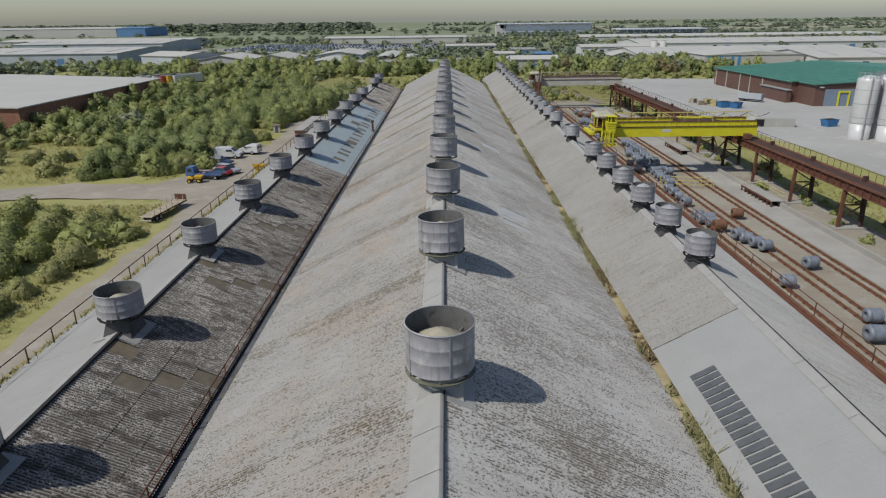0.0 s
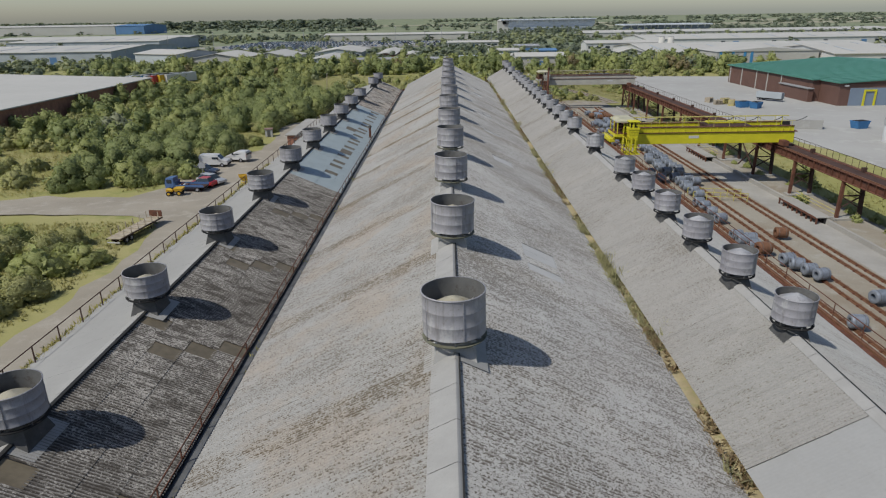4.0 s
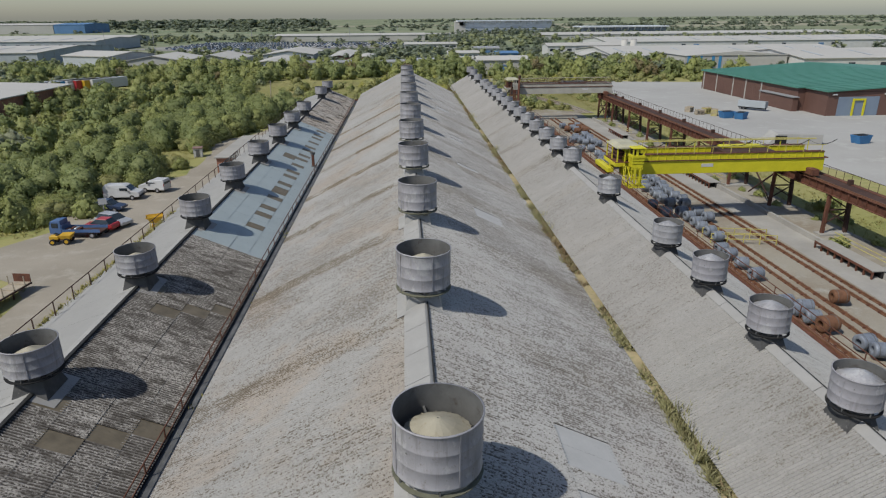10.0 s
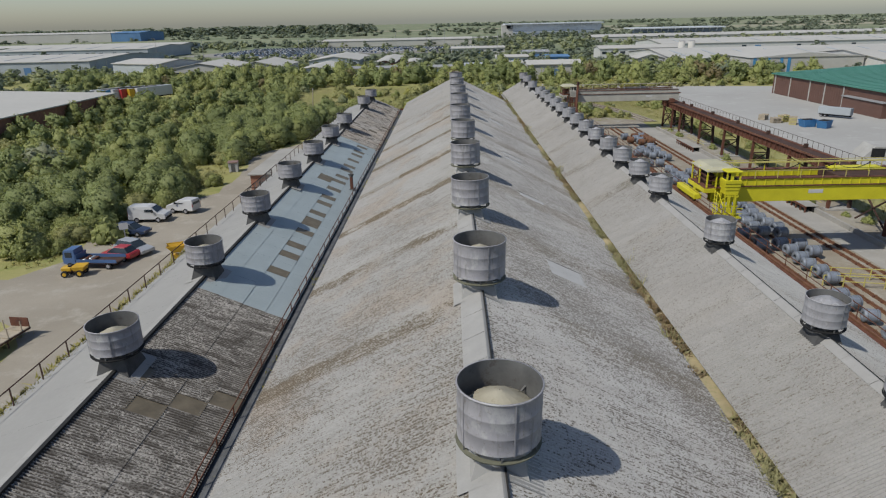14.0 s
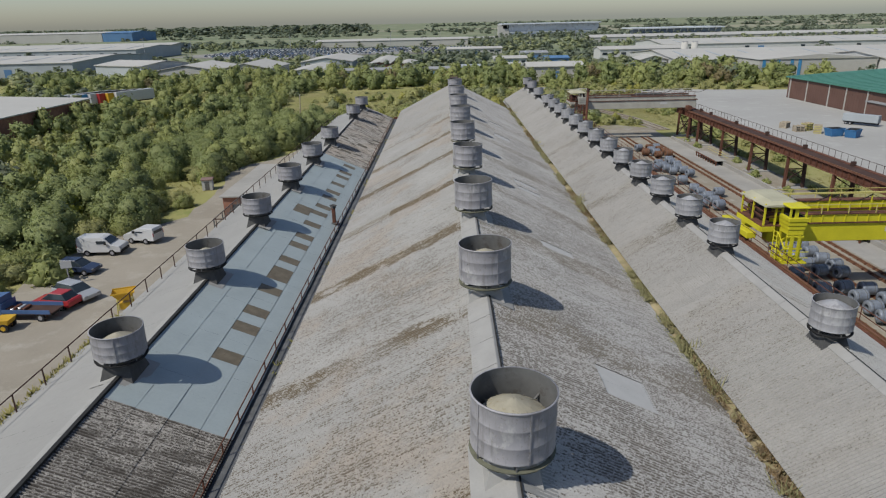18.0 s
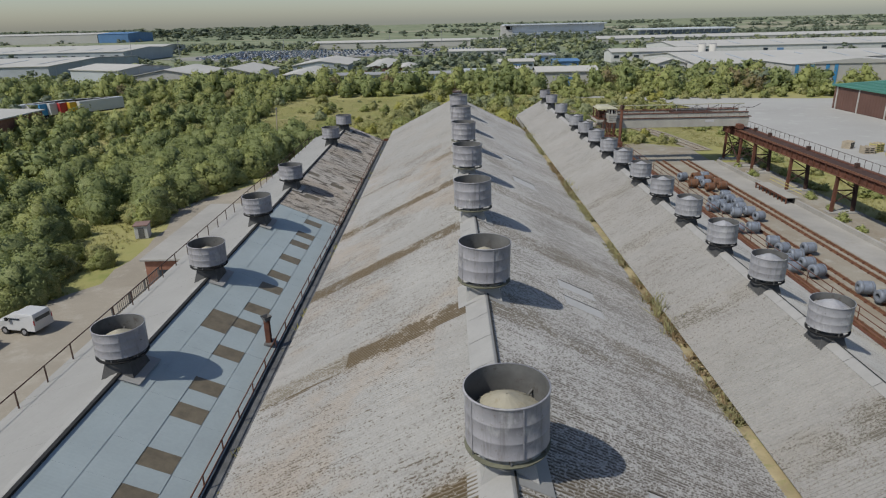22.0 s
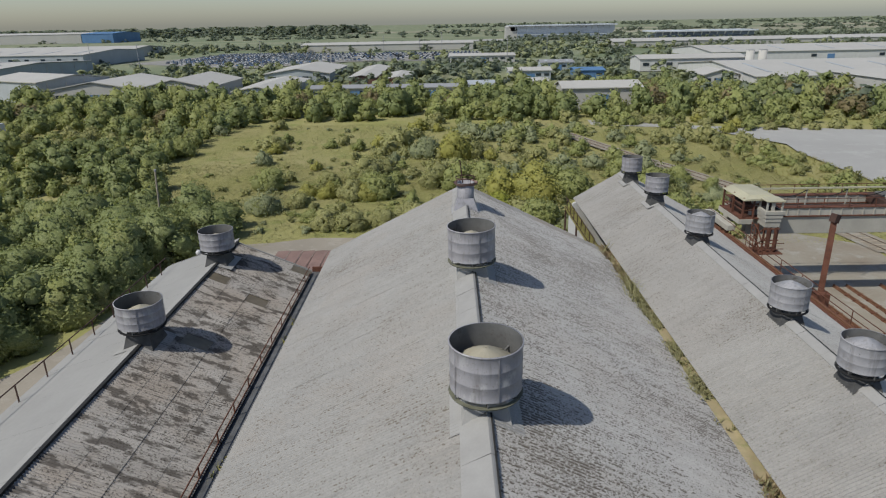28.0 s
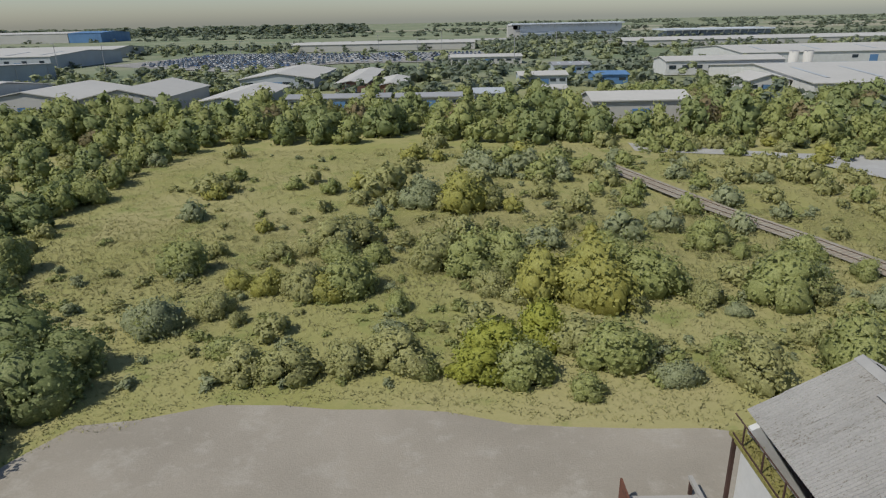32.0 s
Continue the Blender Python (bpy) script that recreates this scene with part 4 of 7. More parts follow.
def runway_right():
    top = thing("crane_gantry", "rusted steel crane gantry on lattice trestles", "gantry")
    y0, y1 = -15.0, 162.0
    for x in (43.0, 45.2):
        part("girder", boxed(x - 0.05, x + 0.05, y0, y1, 4.5, 5.35), M["rust"], top)
        part("flange", boxed(x - 0.28, x + 0.28, y0, y1, 5.35, 5.41), M["rust"], top)
        part("lower_flange", boxed(x - 0.28, x + 0.28, y0, y1, 4.44, 4.5), M["rust"], top)
    part("deck", boxed(43.29, 44.91, y0, y1, 5.30, 5.36), M["rust_dark"], top)
    part("crane_rail", boxed(42.95, 43.05, y0, y1, 5.41, 5.53), M["rust_rail"], top)
    rib = mesh_of(boxed(42.76, 42.95, -0.03, 0.03, 4.5, 5.35), M["rust"], "stiffener")
    y = y0 + 0.3
    while y < y1:
        ob = new("stiffener", rib)
        ob.parent, ob.matrix_basis = top, pose(0, y, 0)
        y += 1.3
    gp = mesh_of(beamed((45.45, 0, 5.4), (45.45, 0, 6.3), 0.035), M["rust_dark"], "rail_post")
    for y in np.arange(y0, y1, 1.3):
        ob = new("rail_post", gp)
        ob.parent, ob.matrix_basis = top, pose(0, y, 0)
    part("hand_rail", beamed((45.45, y0, 6.3), (45.45, y1, 6.3), 0.04), M["rust_dark"], top)
    stop = mesh_of(boxed(-0.22, 0.22, -0.2, 0.2, 0, 0.5), M["rust_dark"], "stub")
    ys = [57.3 + 10.35 * k for k in range(-6, 10)] + [155.0, 160.4]
    for y in ys:
        leg = part("trestle", beamed((42.9, y, 0), (43.0, y, 4.44), 0.32), M["rust"], top)
        for a, b, w in (((45.4, y, 0), (45.2, y, 4.44), 0.36), ((43, y, 1.3), (45.3, y, 2.7), 0.12), ((43, y, 2.7), (45.3, y, 1.3), 0.12), ((43, y, 2.75), (45.3, y, 2.75), 0.14), ((43, y, 4.2), (45.3, y, 2.8), 0.12)):
            part("brace", beamed(a, b, w), M["rust_dark"], leg)
        part("footing", boxed(42.4, 45.9, y - 0.6, y + 0.6, 0, 0.25), M["concrete"], leg)
        ob = new("stub", stop)
        ob.parent, ob.matrix_basis = top, pose(44.9, y, 5.4)
    for y in (155.0, 57.3 + 31.05):
        part("long_brace", beamed((43.0, y, 0.6), (43.0, y + 5.2, 4.3), 0.14), M["rust_dark"], top)
        part("long_brace", beamed((43.0, y, 4.3), (43.0, y + 5.2, 0.6), 0.14), M["rust_dark"], top)


runway_right()


def wire(bm, pts, w):
    """A bent square wire in one piece."""
    rings = [[bm.verts.new((x + a * w / 2, y + b * w / 2, z - a * w / 2)) for a, b in ((-1, -1), (1, -1), (1, 1), (-1, 1))] for x, y, z in pts]
    for p, q in zip(rings, rings[1:]):
        for i in range(4):
            bm.faces.new((p[i], p[(i + 1) % 4], q[(i + 1) % 4], q[i]))
    bm.faces.new(rings[0][::-1])
    bm.faces.new(rings[-1])


def crane(label, y, paint, roof_paint, plate):
    """A twin-girder bridge crane with an operator's cab and end carriage over the left runway."""
    top = thing("bridge_crane", label, "crane", (0, y, 0))
    for k, dy in enumerate((0.0, 3.6)):
        part("girder", boxed(22.3, 44.6, dy, dy + 0.75, 5.9, 7.3, bevel=0.03), paint, top)
        part("girder_rail", boxed(22.3, 44.9, dy - 0.12, dy + 0.87, 7.3, 7.4), M["rust"], top)
        up = part("upper_panel", boxed(22.3, 44.4, dy - 0.03, dy + 0.03, 7.4, 8.0), paint, top)
        part("upper_cap", boxed(22.2, 44.4, dy - 0.12, dy + 0.5, 8.0, 8.08), M["rust"], top)
        rib = mesh_of(boxed(-0.04, 0.04, -0.1, -0.03, 7.4, 8.0), paint, "rib")
        for i in range(26):
            ob = new("rib", rib)
            ob.parent, ob.matrix_basis = up, pose(22.8 + i * 0.84, dy, 0)
    part("end_carriage", boxed(20.8, 21.5, 0.0, 4.6, 6.2, 6.7, bevel=0.05), paint, top)
    part("end_carriage", boxed(42.7, 43.5, -1.2, 5.6, 5.6, 6.3, bevel=0.05), M["rust"], top)
    for dy in (0.4, 1.2, 3.4, 4.2):
        for x, z in ((21.0, 6.2), (43.0, 5.75)):
            bm = bmesh.new()
            tube(bm, (x - 0.1, dy, z), (x + 0.1, dy, z), 0.23, 14)
            part("wheel", bm, M["rust_dark"], top)
    # machine deck under an open canopy
    frame_paint = paint if paint is M["yellow"] else M["rust"]
    part("deck", boxed(21.3, 23.7, -0.9, 3.0, 7.42, 7.5), M["rust"], top)
    part("deck_skirt", boxed(21.25, 21.35, -0.9, 3.0, 7.05, 7.42), paint, top)
    part("deck_skirt", boxed(21.35, 22.3, -0.98, -0.9, 7.05, 7.42), paint, top)
    for x, yy in ((21.5, -0.8), (21.5, 1.0), (21.5, 2.8), (22.3, -0.8), (23.7, 2.8)):
        part("canopy_post", boxed(x - 0.06, x + 0.06, yy - 0.06, yy + 0.06, 7.45, 9.1), frame_paint, top)
    for z in (8.1, 8.5):
        part("deck_rail", beamed((21.5, -0.8, z), (21.5, 2.8, z), 0.06), M["rust"], top)
        part("deck_rail", beamed((21.5, -0.8, z), (22.3, -0.8, z), 0.06), M["rust"], top)
    part("cabinet", boxed(21.8, 22.6, 0.4, 2.2, 7.5, 8.4, bevel=0.03), M["rust_dark"], top)
    part("motor", tubed((22.6, 0.6, 7.85), (22.6, 1.9, 7.85), 0.3, 12), M["galv_dark"], top)
    bm = bmesh.new()
    prof = [(21.35, 8.92), (21.4, 9.02), (21.9, 9.3), (23.5, 9.3), (23.9, 9.16), (23.92, 9.08)]
    rings = [[bm.verts.new((x, yy, z - (0.22 if yy in (-1.1, 3.0) and z > 9.1 else 0))) for x, z in prof] for yy in (-1.1, -0.7, 2.6, 3.0)]
    for p, q in zip(rings, rings[1:]):
        for i in range(len(prof) - 1):
            bm.faces.new((p[i], q[i], q[i + 1], p[i + 1]))
    low = [[bm.verts.new((x, yy, 8.92)) for x in (21.35, 23.92)] for yy in (-1.1, 3.0)]
    bm.faces.new((low[0][0], low[0][1], low[1][1], low[1][0]))
    bm.faces.new(rings[0] + [low[0][1]])
    bm.faces.new([low[1][1]] + rings[-1][::-1])
    part("canopy", bm, roof_paint, top, "bleached canopy roof")
    # driver's cab: a box of stepped bands with open windows above, hung in front of the girder
    cab = part("cab", boxed(22.75, 23.85, -2.0, -0.75, 7.1, 7.55), paint, top)
    for k in range(3):
        o = 0.05 * k
        part("cab_band", boxed(22.7 - o, 23.9 + o, -2.05 - o, -0.7, 7.5 + 0.3 * k, 7.78 + 0.3 * k, bevel=0.02), paint, cab)
    # near-black slab paints the shade inside the open cab
    part("cab_inside", boxed(22.8, 23.8, -1.9, -0.9, 8.39, 8.44), M["hollow"], cab)
    for x, yy in ((22.75, -1.95), (23.85, -1.95), (22.75, -0.8), (23.85, -0.8)):
        part("cab_post", boxed(x - 0.06, x + 0.06, yy - 0.06, yy + 0.06, 8.38, 9.05), paint, cab)
    part("window_pillar", boxed(23.05, 23.3, -1.99, -1.92, 8.38, 9.05), paint, cab)
    part("cab_back", boxed(22.75, 23.85, -0.82, -0.76, 8.38, 9.05), M["rust_dark"], cab)
    part("cab_roof", boxed(22.6, 24.0, -2.15, -0.7, 9.05, 9.2, bevel=0.05), paint if paint is M["yellow"] else roof_paint, cab)
    # lattice stair tower under the cab
    for x, yy in ((22.8, -1.9), (23.8, -1.9), (22.8, -0.9), (23.8, -0.9)):
        part("hanger", beamed((x, yy, 5.1), (x, yy, 7.1), 0.12), frame_paint, top)
    part("panel", boxed(22.9, 23.15, -2.16, -2.1, 5.3, 7.1), frame_paint, top)
    part("panel", boxed(23.45, 23.65, -2.16, -2.1, 5.3, 7.1), frame_paint, top)
    for z0, z1 in ((5.2, 6.1), (6.1, 7.0)):
        part("brace", beamed((22.6, -2.1, z0), (22.6, -0.9, z1), 0.08), frame_paint, top)
        part("brace", beamed((22.6, -0.9, z0), (23.85, -0.9, z1), 0.08), frame_paint, top)
        part("brace", beamed((22.6, -2.1, z1), (23.85, -2.1, z1), 0.09), frame_paint, top)
    part("landing", boxed(22.2, 24.2, -2.4, -0.8, 5.05, 5.13), frame_paint, top)
    for z in (5.5, 5.95):
        part("landing_rail", beamed((22.2, -2.4, z), (24.2, -2.4, z), 0.05), frame_paint, top)
        part("landing_rail", beamed((22.2, -2.4, z), (22.2, -0.8, z), 0.05), frame_paint, top)
    lad = part("ladder", beamed((21.9, -2.3, 5.0), (22.2, -1.6, 7.3), 0.06), frame_paint, top)
    part("rail", beamed((21.9, -1.8, 5.0), (22.2, -1.1, 7.3), 0.06), frame_paint, lad)
    for i in range(8):
        f = i / 7
        part("rung", beamed((21.9 + 0.3 * f, -2.3 + 0.7 * f, 5.1 + 2.1 * f), (21.9 + 0.3 * f, -1.8 + 0.7 * f, 5.1 + 2.1 * f), 0.04), frame_paint, lad)
    # cable beam with hanging loops
    part("cable_beam", boxed(23.6, 44.5, 1.9, 2.05, 9.0, 9.12), M["yellow_old"] if paint is M["yellow"] else roof_paint, top)
    for i in range(7):
        x = 24.5 + 3.2 * i
        part("standard", beamed((x, 1.95, 7.3), (x, 1.95, 9.0), 0.07), paint, top)
        bm = bmesh.new()
        pts = [(x + 3.2 * s / 6, 1.9, 8.95 - 0.55 * (1 - (s / 3 - 1) ** 2)) for s in range(7)]
        wire(bm, pts, 0.05)
        part("cable_loop", bm, M["tyre"], top)
    for dy in (-0.1, 4.4):
        part("guard_rail", beamed((24, dy, 8.75), (44.4, dy, 8.75), 0.05), M["yellow_old"] if paint is M["yellow"] else M["rust"], top)
        for i in range(11):
            part("guard_post", beamed((24 + 2 * i, dy, 8.05), (24 + 2 * i, dy, 8.75), 0.05), M["yellow_old"] if paint is M["yellow"] else M["rust"], top)
    # trolley
    part("trolley", boxed(33.6, 39.2, 0.1, 4.2, 7.42, 8.1, bevel=0.05), M["rust_dark"], top, "dark hoist trolley")
    part("hoist_cover", boxed(34.2, 39.0, 2.2, 3.6, 8.1, 8.3, bevel=0.05), M["yellow"] if paint is M["yellow"] else M["galv_dark"], top)
    part("plate", boxed(plate, plate + 1.3, -0.02, 0.0, 6.6, 6.95), M["white_paint"], top, "white plate with unreadable marking")


crane("yellow twin-girder overhead travelling crane with operator cab", 82.3, M["yellow"], M["yellow_pale"], 31.0)
crane("faded cream overhead travelling crane with rusty cab", 157.0, M["cream"], M["yellow_pale"], 38.0)
sp = thing("steel_post", "leaning rusted steel post beside the runway", "post", (21.9, 145.4, 0.02), 0)
part("post", beamed((0, 0, 0), (0.35, 0.6, 10.6), 0.34, 0.26), M["rust"], sp)
part("cap", beamed((0.3, 0.55, 10.3), (0.42, 0.6, 10.8), 0.4), M["rust_dark"], sp)
part("bracket", boxed(-0.35, 0.45, -0.3, 0.4, 4.8, 5.9), M["rust"], sp)


def tracks():
    for x in (29.3, 32.0, 33.1, 36.0, 37.0):
        top = thing("coil_bearer", "rusty steel bearer rail on the stockyard floor", "rail", (x, 0, 0), 0, "stockyard bearers")
        part("rail_foot", boxed(-0.14, 0.14, -30, 160, 0.04, 0.10), M["rust_rail"], top)
        part("rail_head", boxed(-0.05, 0.05, -30, 160, 0.10, 0.26), M["rust_rail"], top)
        wedge = mesh_of(boxed(-0.22, 0.22, -0.09, 0.09, 0.04, 0.2), M["rust"], "chair")
        for i in range(116):
            ob = new("chair", wedge)
            ob.parent, ob.matrix_basis = top, pose(0, 20 + i * 1.2, 0, 0, 0, 25 if i % 2 else -25)


tracks()


def coil(mat, label):
    top = thing("steel_coil", label, "coil")
    bm = bmesh.new()
    prof = []
    r0, r1, L = 0.30, 0.66, 0.70
    prof = [(r0, -L), (r0 + 0.1, -L - 0.03), (r1 - 0.06, -L), (r1, -L + 0.06)]
    for i in range(1, 8):
        prof.append((r1 + (0.02 if i % 2 else -0.005), -L + 0.06 + i * (2 * L - 0.12) / 8))
    prof += [(r1, L - 0.06), (r1 - 0.06, L), (r0 + 0.1, L + 0.03), (r0, L), (r0, -L)]
    lathe(bm, prof, 22)
    bmesh.ops.rotate(bm, verts=bm.verts, cent=(0, 0, 0), matrix=Matrix.Rotation(radians(90), 3, "Y"))
    bmesh.ops.translate(bm, verts=bm.verts, vec=(0, 0, 0.68))
    part("coil_body", bm, mat, top, "", True)
    for x in (-0.4, 0.4):
        bm = bmesh.new()
        rings = lathe(bm, [(0.672, x - 0.02), (0.684, x - 0.02), (0.684, x + 0.02), (0.672, x + 0.02)], 22)
        bmesh.ops.rotate(bm, verts=bm.verts, cent=(0, 0, 0), matrix=Matrix.Rotation(radians(90), 3, "Y"))
        bmesh.ops.translate(bm, verts=bm.verts, vec=(0, 0, 0.68))
        part("strap", bm, M["galv_dark"], top)
    return top


def coils():
    blue = coil(M["steel_coil"], "blue-grey steel coil lying on the stockyard bearers")
    red = coil(M["rust_coil"], "rusty brown steel coil lying on the stockyard bearers")
    tagged(blue, group="steel coils"), tagged(red, group="steel coils")
    rnd = random.Random(11)
    spots = [(30.6, 31.2, 0), (32.3, 34.2, 0), (29.4, 41.2, 0), (33.6, 45.4, 0), (31.7, 50.2, 0), (31.3, 51.4, 0), (30.9, 52.7, 0), (30.6, 53.9, 0), (29.7, 56.6, 1), (29.4, 58.0, 0), (28.9, 59.3, 0), (29.9, 59.8, 0), (28.9, 60.8, 0), (33.6, 61.2, 1)]
    spots += [(29.6, 66.5, 0), (29.7, 69.2, 0), (29.8, 71.6, 0), (29.6, 73.0, 0)]
    for cx, ya, yb, odds in ((29.0, 79.6, 92, 0.45), (30.9, 74.5, 99, 0.92), (32.8, 83.0, 108, 0.92), (30.9, 110.4, 118.5, 0.9), (32.8, 116.2, 119, 0.9), (29.4, 109.6, 115, 0.4), (29.4, 121, 123, 0.5), (31.0, 123, 125.5, 0.5), (31.2, 128.6, 135, 0.95), (33.0, 127, 137, 0.95), (29.5, 131, 135, 0.6), (31.3, 142.4, 147, 0.85), (33.1, 140.4, 148, 0.9), (34.8, 141, 147, 0.8)):
        y = ya
        while y < yb:
            if rnd.random() < odds:
                spots.append((cx + rnd.uniform(-0.3, 0.3), y, 1 if (y > 139 and rnd.random() < 0.7) else 0))
            y += rnd.uniform(1.6, 2.1)
    first = {0: blue, 1: red}
    used = set()
    for x, y, k in spots:
        m = pose(x, y, 0.22, 0, 0, rnd.uniform(-16, 16)) @ Matrix.Scale(rnd.uniform(0.84, 0.92), 4)
        if k in used:
            copy_thing(first[k], m)
        else:
            first[k].matrix_basis = m
            used.add(k)


coils()


def barrier():
    top = thing("yellow_barrier", "low faded yellow tubular barrier across the stockyard", "barrier")
    for y in (76.4, 78.4):
        for z in (0.55, 1.05):
            part("rail", beamed((30.2, y, z), (36.4, y - 1.2, z), 0.06), M["yellow_old"], top)
        for i in range(5):
            part("post", beamed((30.2 + 1.55 * i, y - 0.3 * i, 0), (30.2 + 1.55 * i, y - 0.3 * i, 1.05), 0.07), M["yellow_old"], top)


barrier()
solo("kerb_wall", boxed(40.9, 41.25, -40, 158, -0.1, 0.55), M["concrete"], "worn concrete edge wall beside the service strip", "kerb", "structure")
sheet("gantry_verge", [(41.25, -40), (46.5, -40), (46.5, 158), (41.25, 158)], 0.05, M["track_bed"], "dusty verge under the crane gantry", "verge", 0.0, 6.0, 8)


def ledge(y0, y1):
    top = thing("loading_ledge", "rusty steel loading ledge with dark open bays", "ledge")
    part("deck", boxed(39.7, 41.4, y0, y1, 0.72, 0.8), M["concrete"], top)
    # near-black panel stands in for shade behind the ledge posts
    part("back", boxed(40.75, 40.88, y0, y1, 0, 0.72), M["hollow"], top)
    y = y0
    while y <= y1 + 0.01:
        part("post", boxed(39.75, 39.9, y - 0.07, y + 0.07, 0, 0.72), M["rust"], top)
        y += (y1 - y0) / 8
    part("edge_beam", boxed(39.68, 39.74, y0, y1, 0.6, 0.82), M["rust"], top)
    for z in (1.2, 1.6):
        part("rail", beamed((41.6, y0, z), (41.6, y1, z), 0.05), M["yellow_old"], top)


ledge(66.0, 74.2)
ledge(97.8, 106.0)
ledge(134.0, 142.0)


# ---- vehicles ----
def wheel(x, y, r, w, parent, rim=None):
    bm = bmesh.new()
    tube(bm, (x, y - w / 2, r), (x, y + w / 2, r), r, 16)
    ty = part("wheel", bm, M["tyre"], parent)
    bm = bmesh.new()
    tube(bm, (x, y - w / 2 - 0.01, r), (x, y + w / 2 + 0.01, r), r * 0.55, 12)
    part("rim", bm, rim or M["galv"], ty)


def extrude_side(bm, pts, y0, y1, inset=0.0):
    """A body from its side outline (x, z), drawn in a little towards its upper edge."""
    zs = [z for _, z in pts]
    lo, hi = min(zs), max(zs)
    rings = []
    for s, y in ((1, y0), (-1, y1)):
        rings.append([bm.verts.new((x, y + s * inset * max(0, (z - lo) / (hi - lo) - 0.45) * 2, z)) for x, z in pts])
    n = len(pts)
    bm.faces.new(rings[0])
    bm.faces.new(rings[1][::-1])
    for i in range(n):
        bm.faces.new((rings[0][i], rings[1][i], rings[1][(i + 1) % n], rings[0][(i + 1) % n]))
    bmesh.ops.recalc_face_normals(bm, faces=bm.faces)
    bmesh.ops.bevel(bm, geom=[e for e in bm.edges if e.calc_face_angle(0) > 0.5], offset=0.05, segments=2, affect="EDGES", profile=0.6)


def van(label, at, turn, L=5.2, H=2.15, paint=None, windows=False):
    top = thing("van", label, "van", at, turn)
    W = 0.95
    bm = bmesh.new()
    h = L / 2
    extrude_side(bm, [(-h, 0.4), (h - 0.1, 0.4), (h, 0.75), (h - 0.12, 1.0), (h - 0.95, 1.2), (h - 1.65, H - 0.1), (h - 2.0, H), (-h + 0.1, H), (-h, H - 0.25)], -W, W, 0.14)
    part("body", bm, paint or M["white_paint"], top)
    bm = bmesh.new()
    x0, x1, z0, z1 = h - 1.58, h - 1.02, H - 0.15, 1.28
    v = [bm.verts.new(p) for p in ((x0 + 0.02, -0.72, z0), (x0 + 0.02, 0.72, z0), (x1 + 0.03, 0.84, z1), (x1 + 0.03, -0.84, z1))]
    bm.faces.new(v)
    part("windscreen", bm, M["glass_dark"], top)
    for s in (-1, 1):
        part("side_window", boxed(h - 2.4, h - 1.45, s * 0.9 - 0.03, s * 0.9 + 0.03, 1.3, H - 0.35), M["glass_dark"], top)
        part("headlight", boxed(h - 0.12, h - 0.02, s * 0.7 - 0.14, s * 0.7 + 0.14, 0.72, 0.92), M["galv_pale"], top)
        part("mirror", boxed(h - 1.55, h - 1.35, s * 1.08 - 0.06, s * 1.08 + 0.06, 1.25, 1.5), M["tyre"], top)
        part("tail_light", boxed(-h - 0.01, -h + 0.04, s * 0.85 - 0.05, s * 0.85 + 0.05, 0.9, 1.3), M["red_paint"], top)
        for x in (-h + 1.0, h - 0.95):
            wheel(x, s * 0.86, 0.33, 0.22, top)
    part("bumper", boxed(h - 0.1, h + 0.04, -0.85, 0.85, 0.38, 0.62), M["tyre"], top)
    if windows:
        part("rear_window", boxed(-h - 0.015, -h + 0.03, -0.7, 0.7, 1.15, H - 0.3), M["glass_dark"], top)
    return top


def car(label, at, turn, paint, L=4.1, name="car"):
    top = thing(name, label, "car", at, turn)
    h = L / 2
    bm = bmesh.new()
    extrude_side(bm, [(-h, 0.35), (h, 0.35), (h, 0.65), (h - 0.9, 0.85), (-h + 0.15, 0.88), (-h, 0.7)], -0.83, 0.83, 0.05)
    part("body", bm, paint, top)
    bm = bmesh.new()
    extrude_side(bm, [(-h + 0.25, 0.84), (h - 0.95, 0.84), (h - 1.7, 1.34), (-h + 0.7, 1.36)], -0.74, 0.74, 0.16)
    part("cabin_glass", bm, M["glass_dark"], top)
    part("roof", boxed(-h + 0.7, h - 1.7, -0.56, 0.56, 1.34, 1.40, bevel=0.03), paint, top)
    for s in (-1, 1):
        for x in (-h + 0.75, h - 0.8):
            wheel(x, s * 0.76, 0.3, 0.2, top)
        part("headlight", boxed(h - 0.06, h + 0.01, s * 0.6 - 0.14, s * 0.6 + 0.14, 0.55, 0.68), M["galv_pale"], top)
        part("tail_light", boxed(-h - 0.01, -h + 0.05, s * 0.66 - 0.1, s * 0.66 + 0.1, 0.6, 0.78), M["red_paint"], top)
    return top


van("white long-wheelbase panel van parked on the yard", (-37.2, 99.4, 0.02), 0, 4.5, 1.95)
van("small white van with rear windows parked by the bushes", (-34.6, 103.0, 0.02), 168, 3.7, 1.75, None, True)
car("navy blue hatchback parked beside a bush", (-37.0, 94.0, 0.02), -8, M["navy_paint"])
car("silver saloon car parked behind the flatbed lorry", (-33.9, 88.0, 0.02), -25, M["silver_paint"], 4.3)


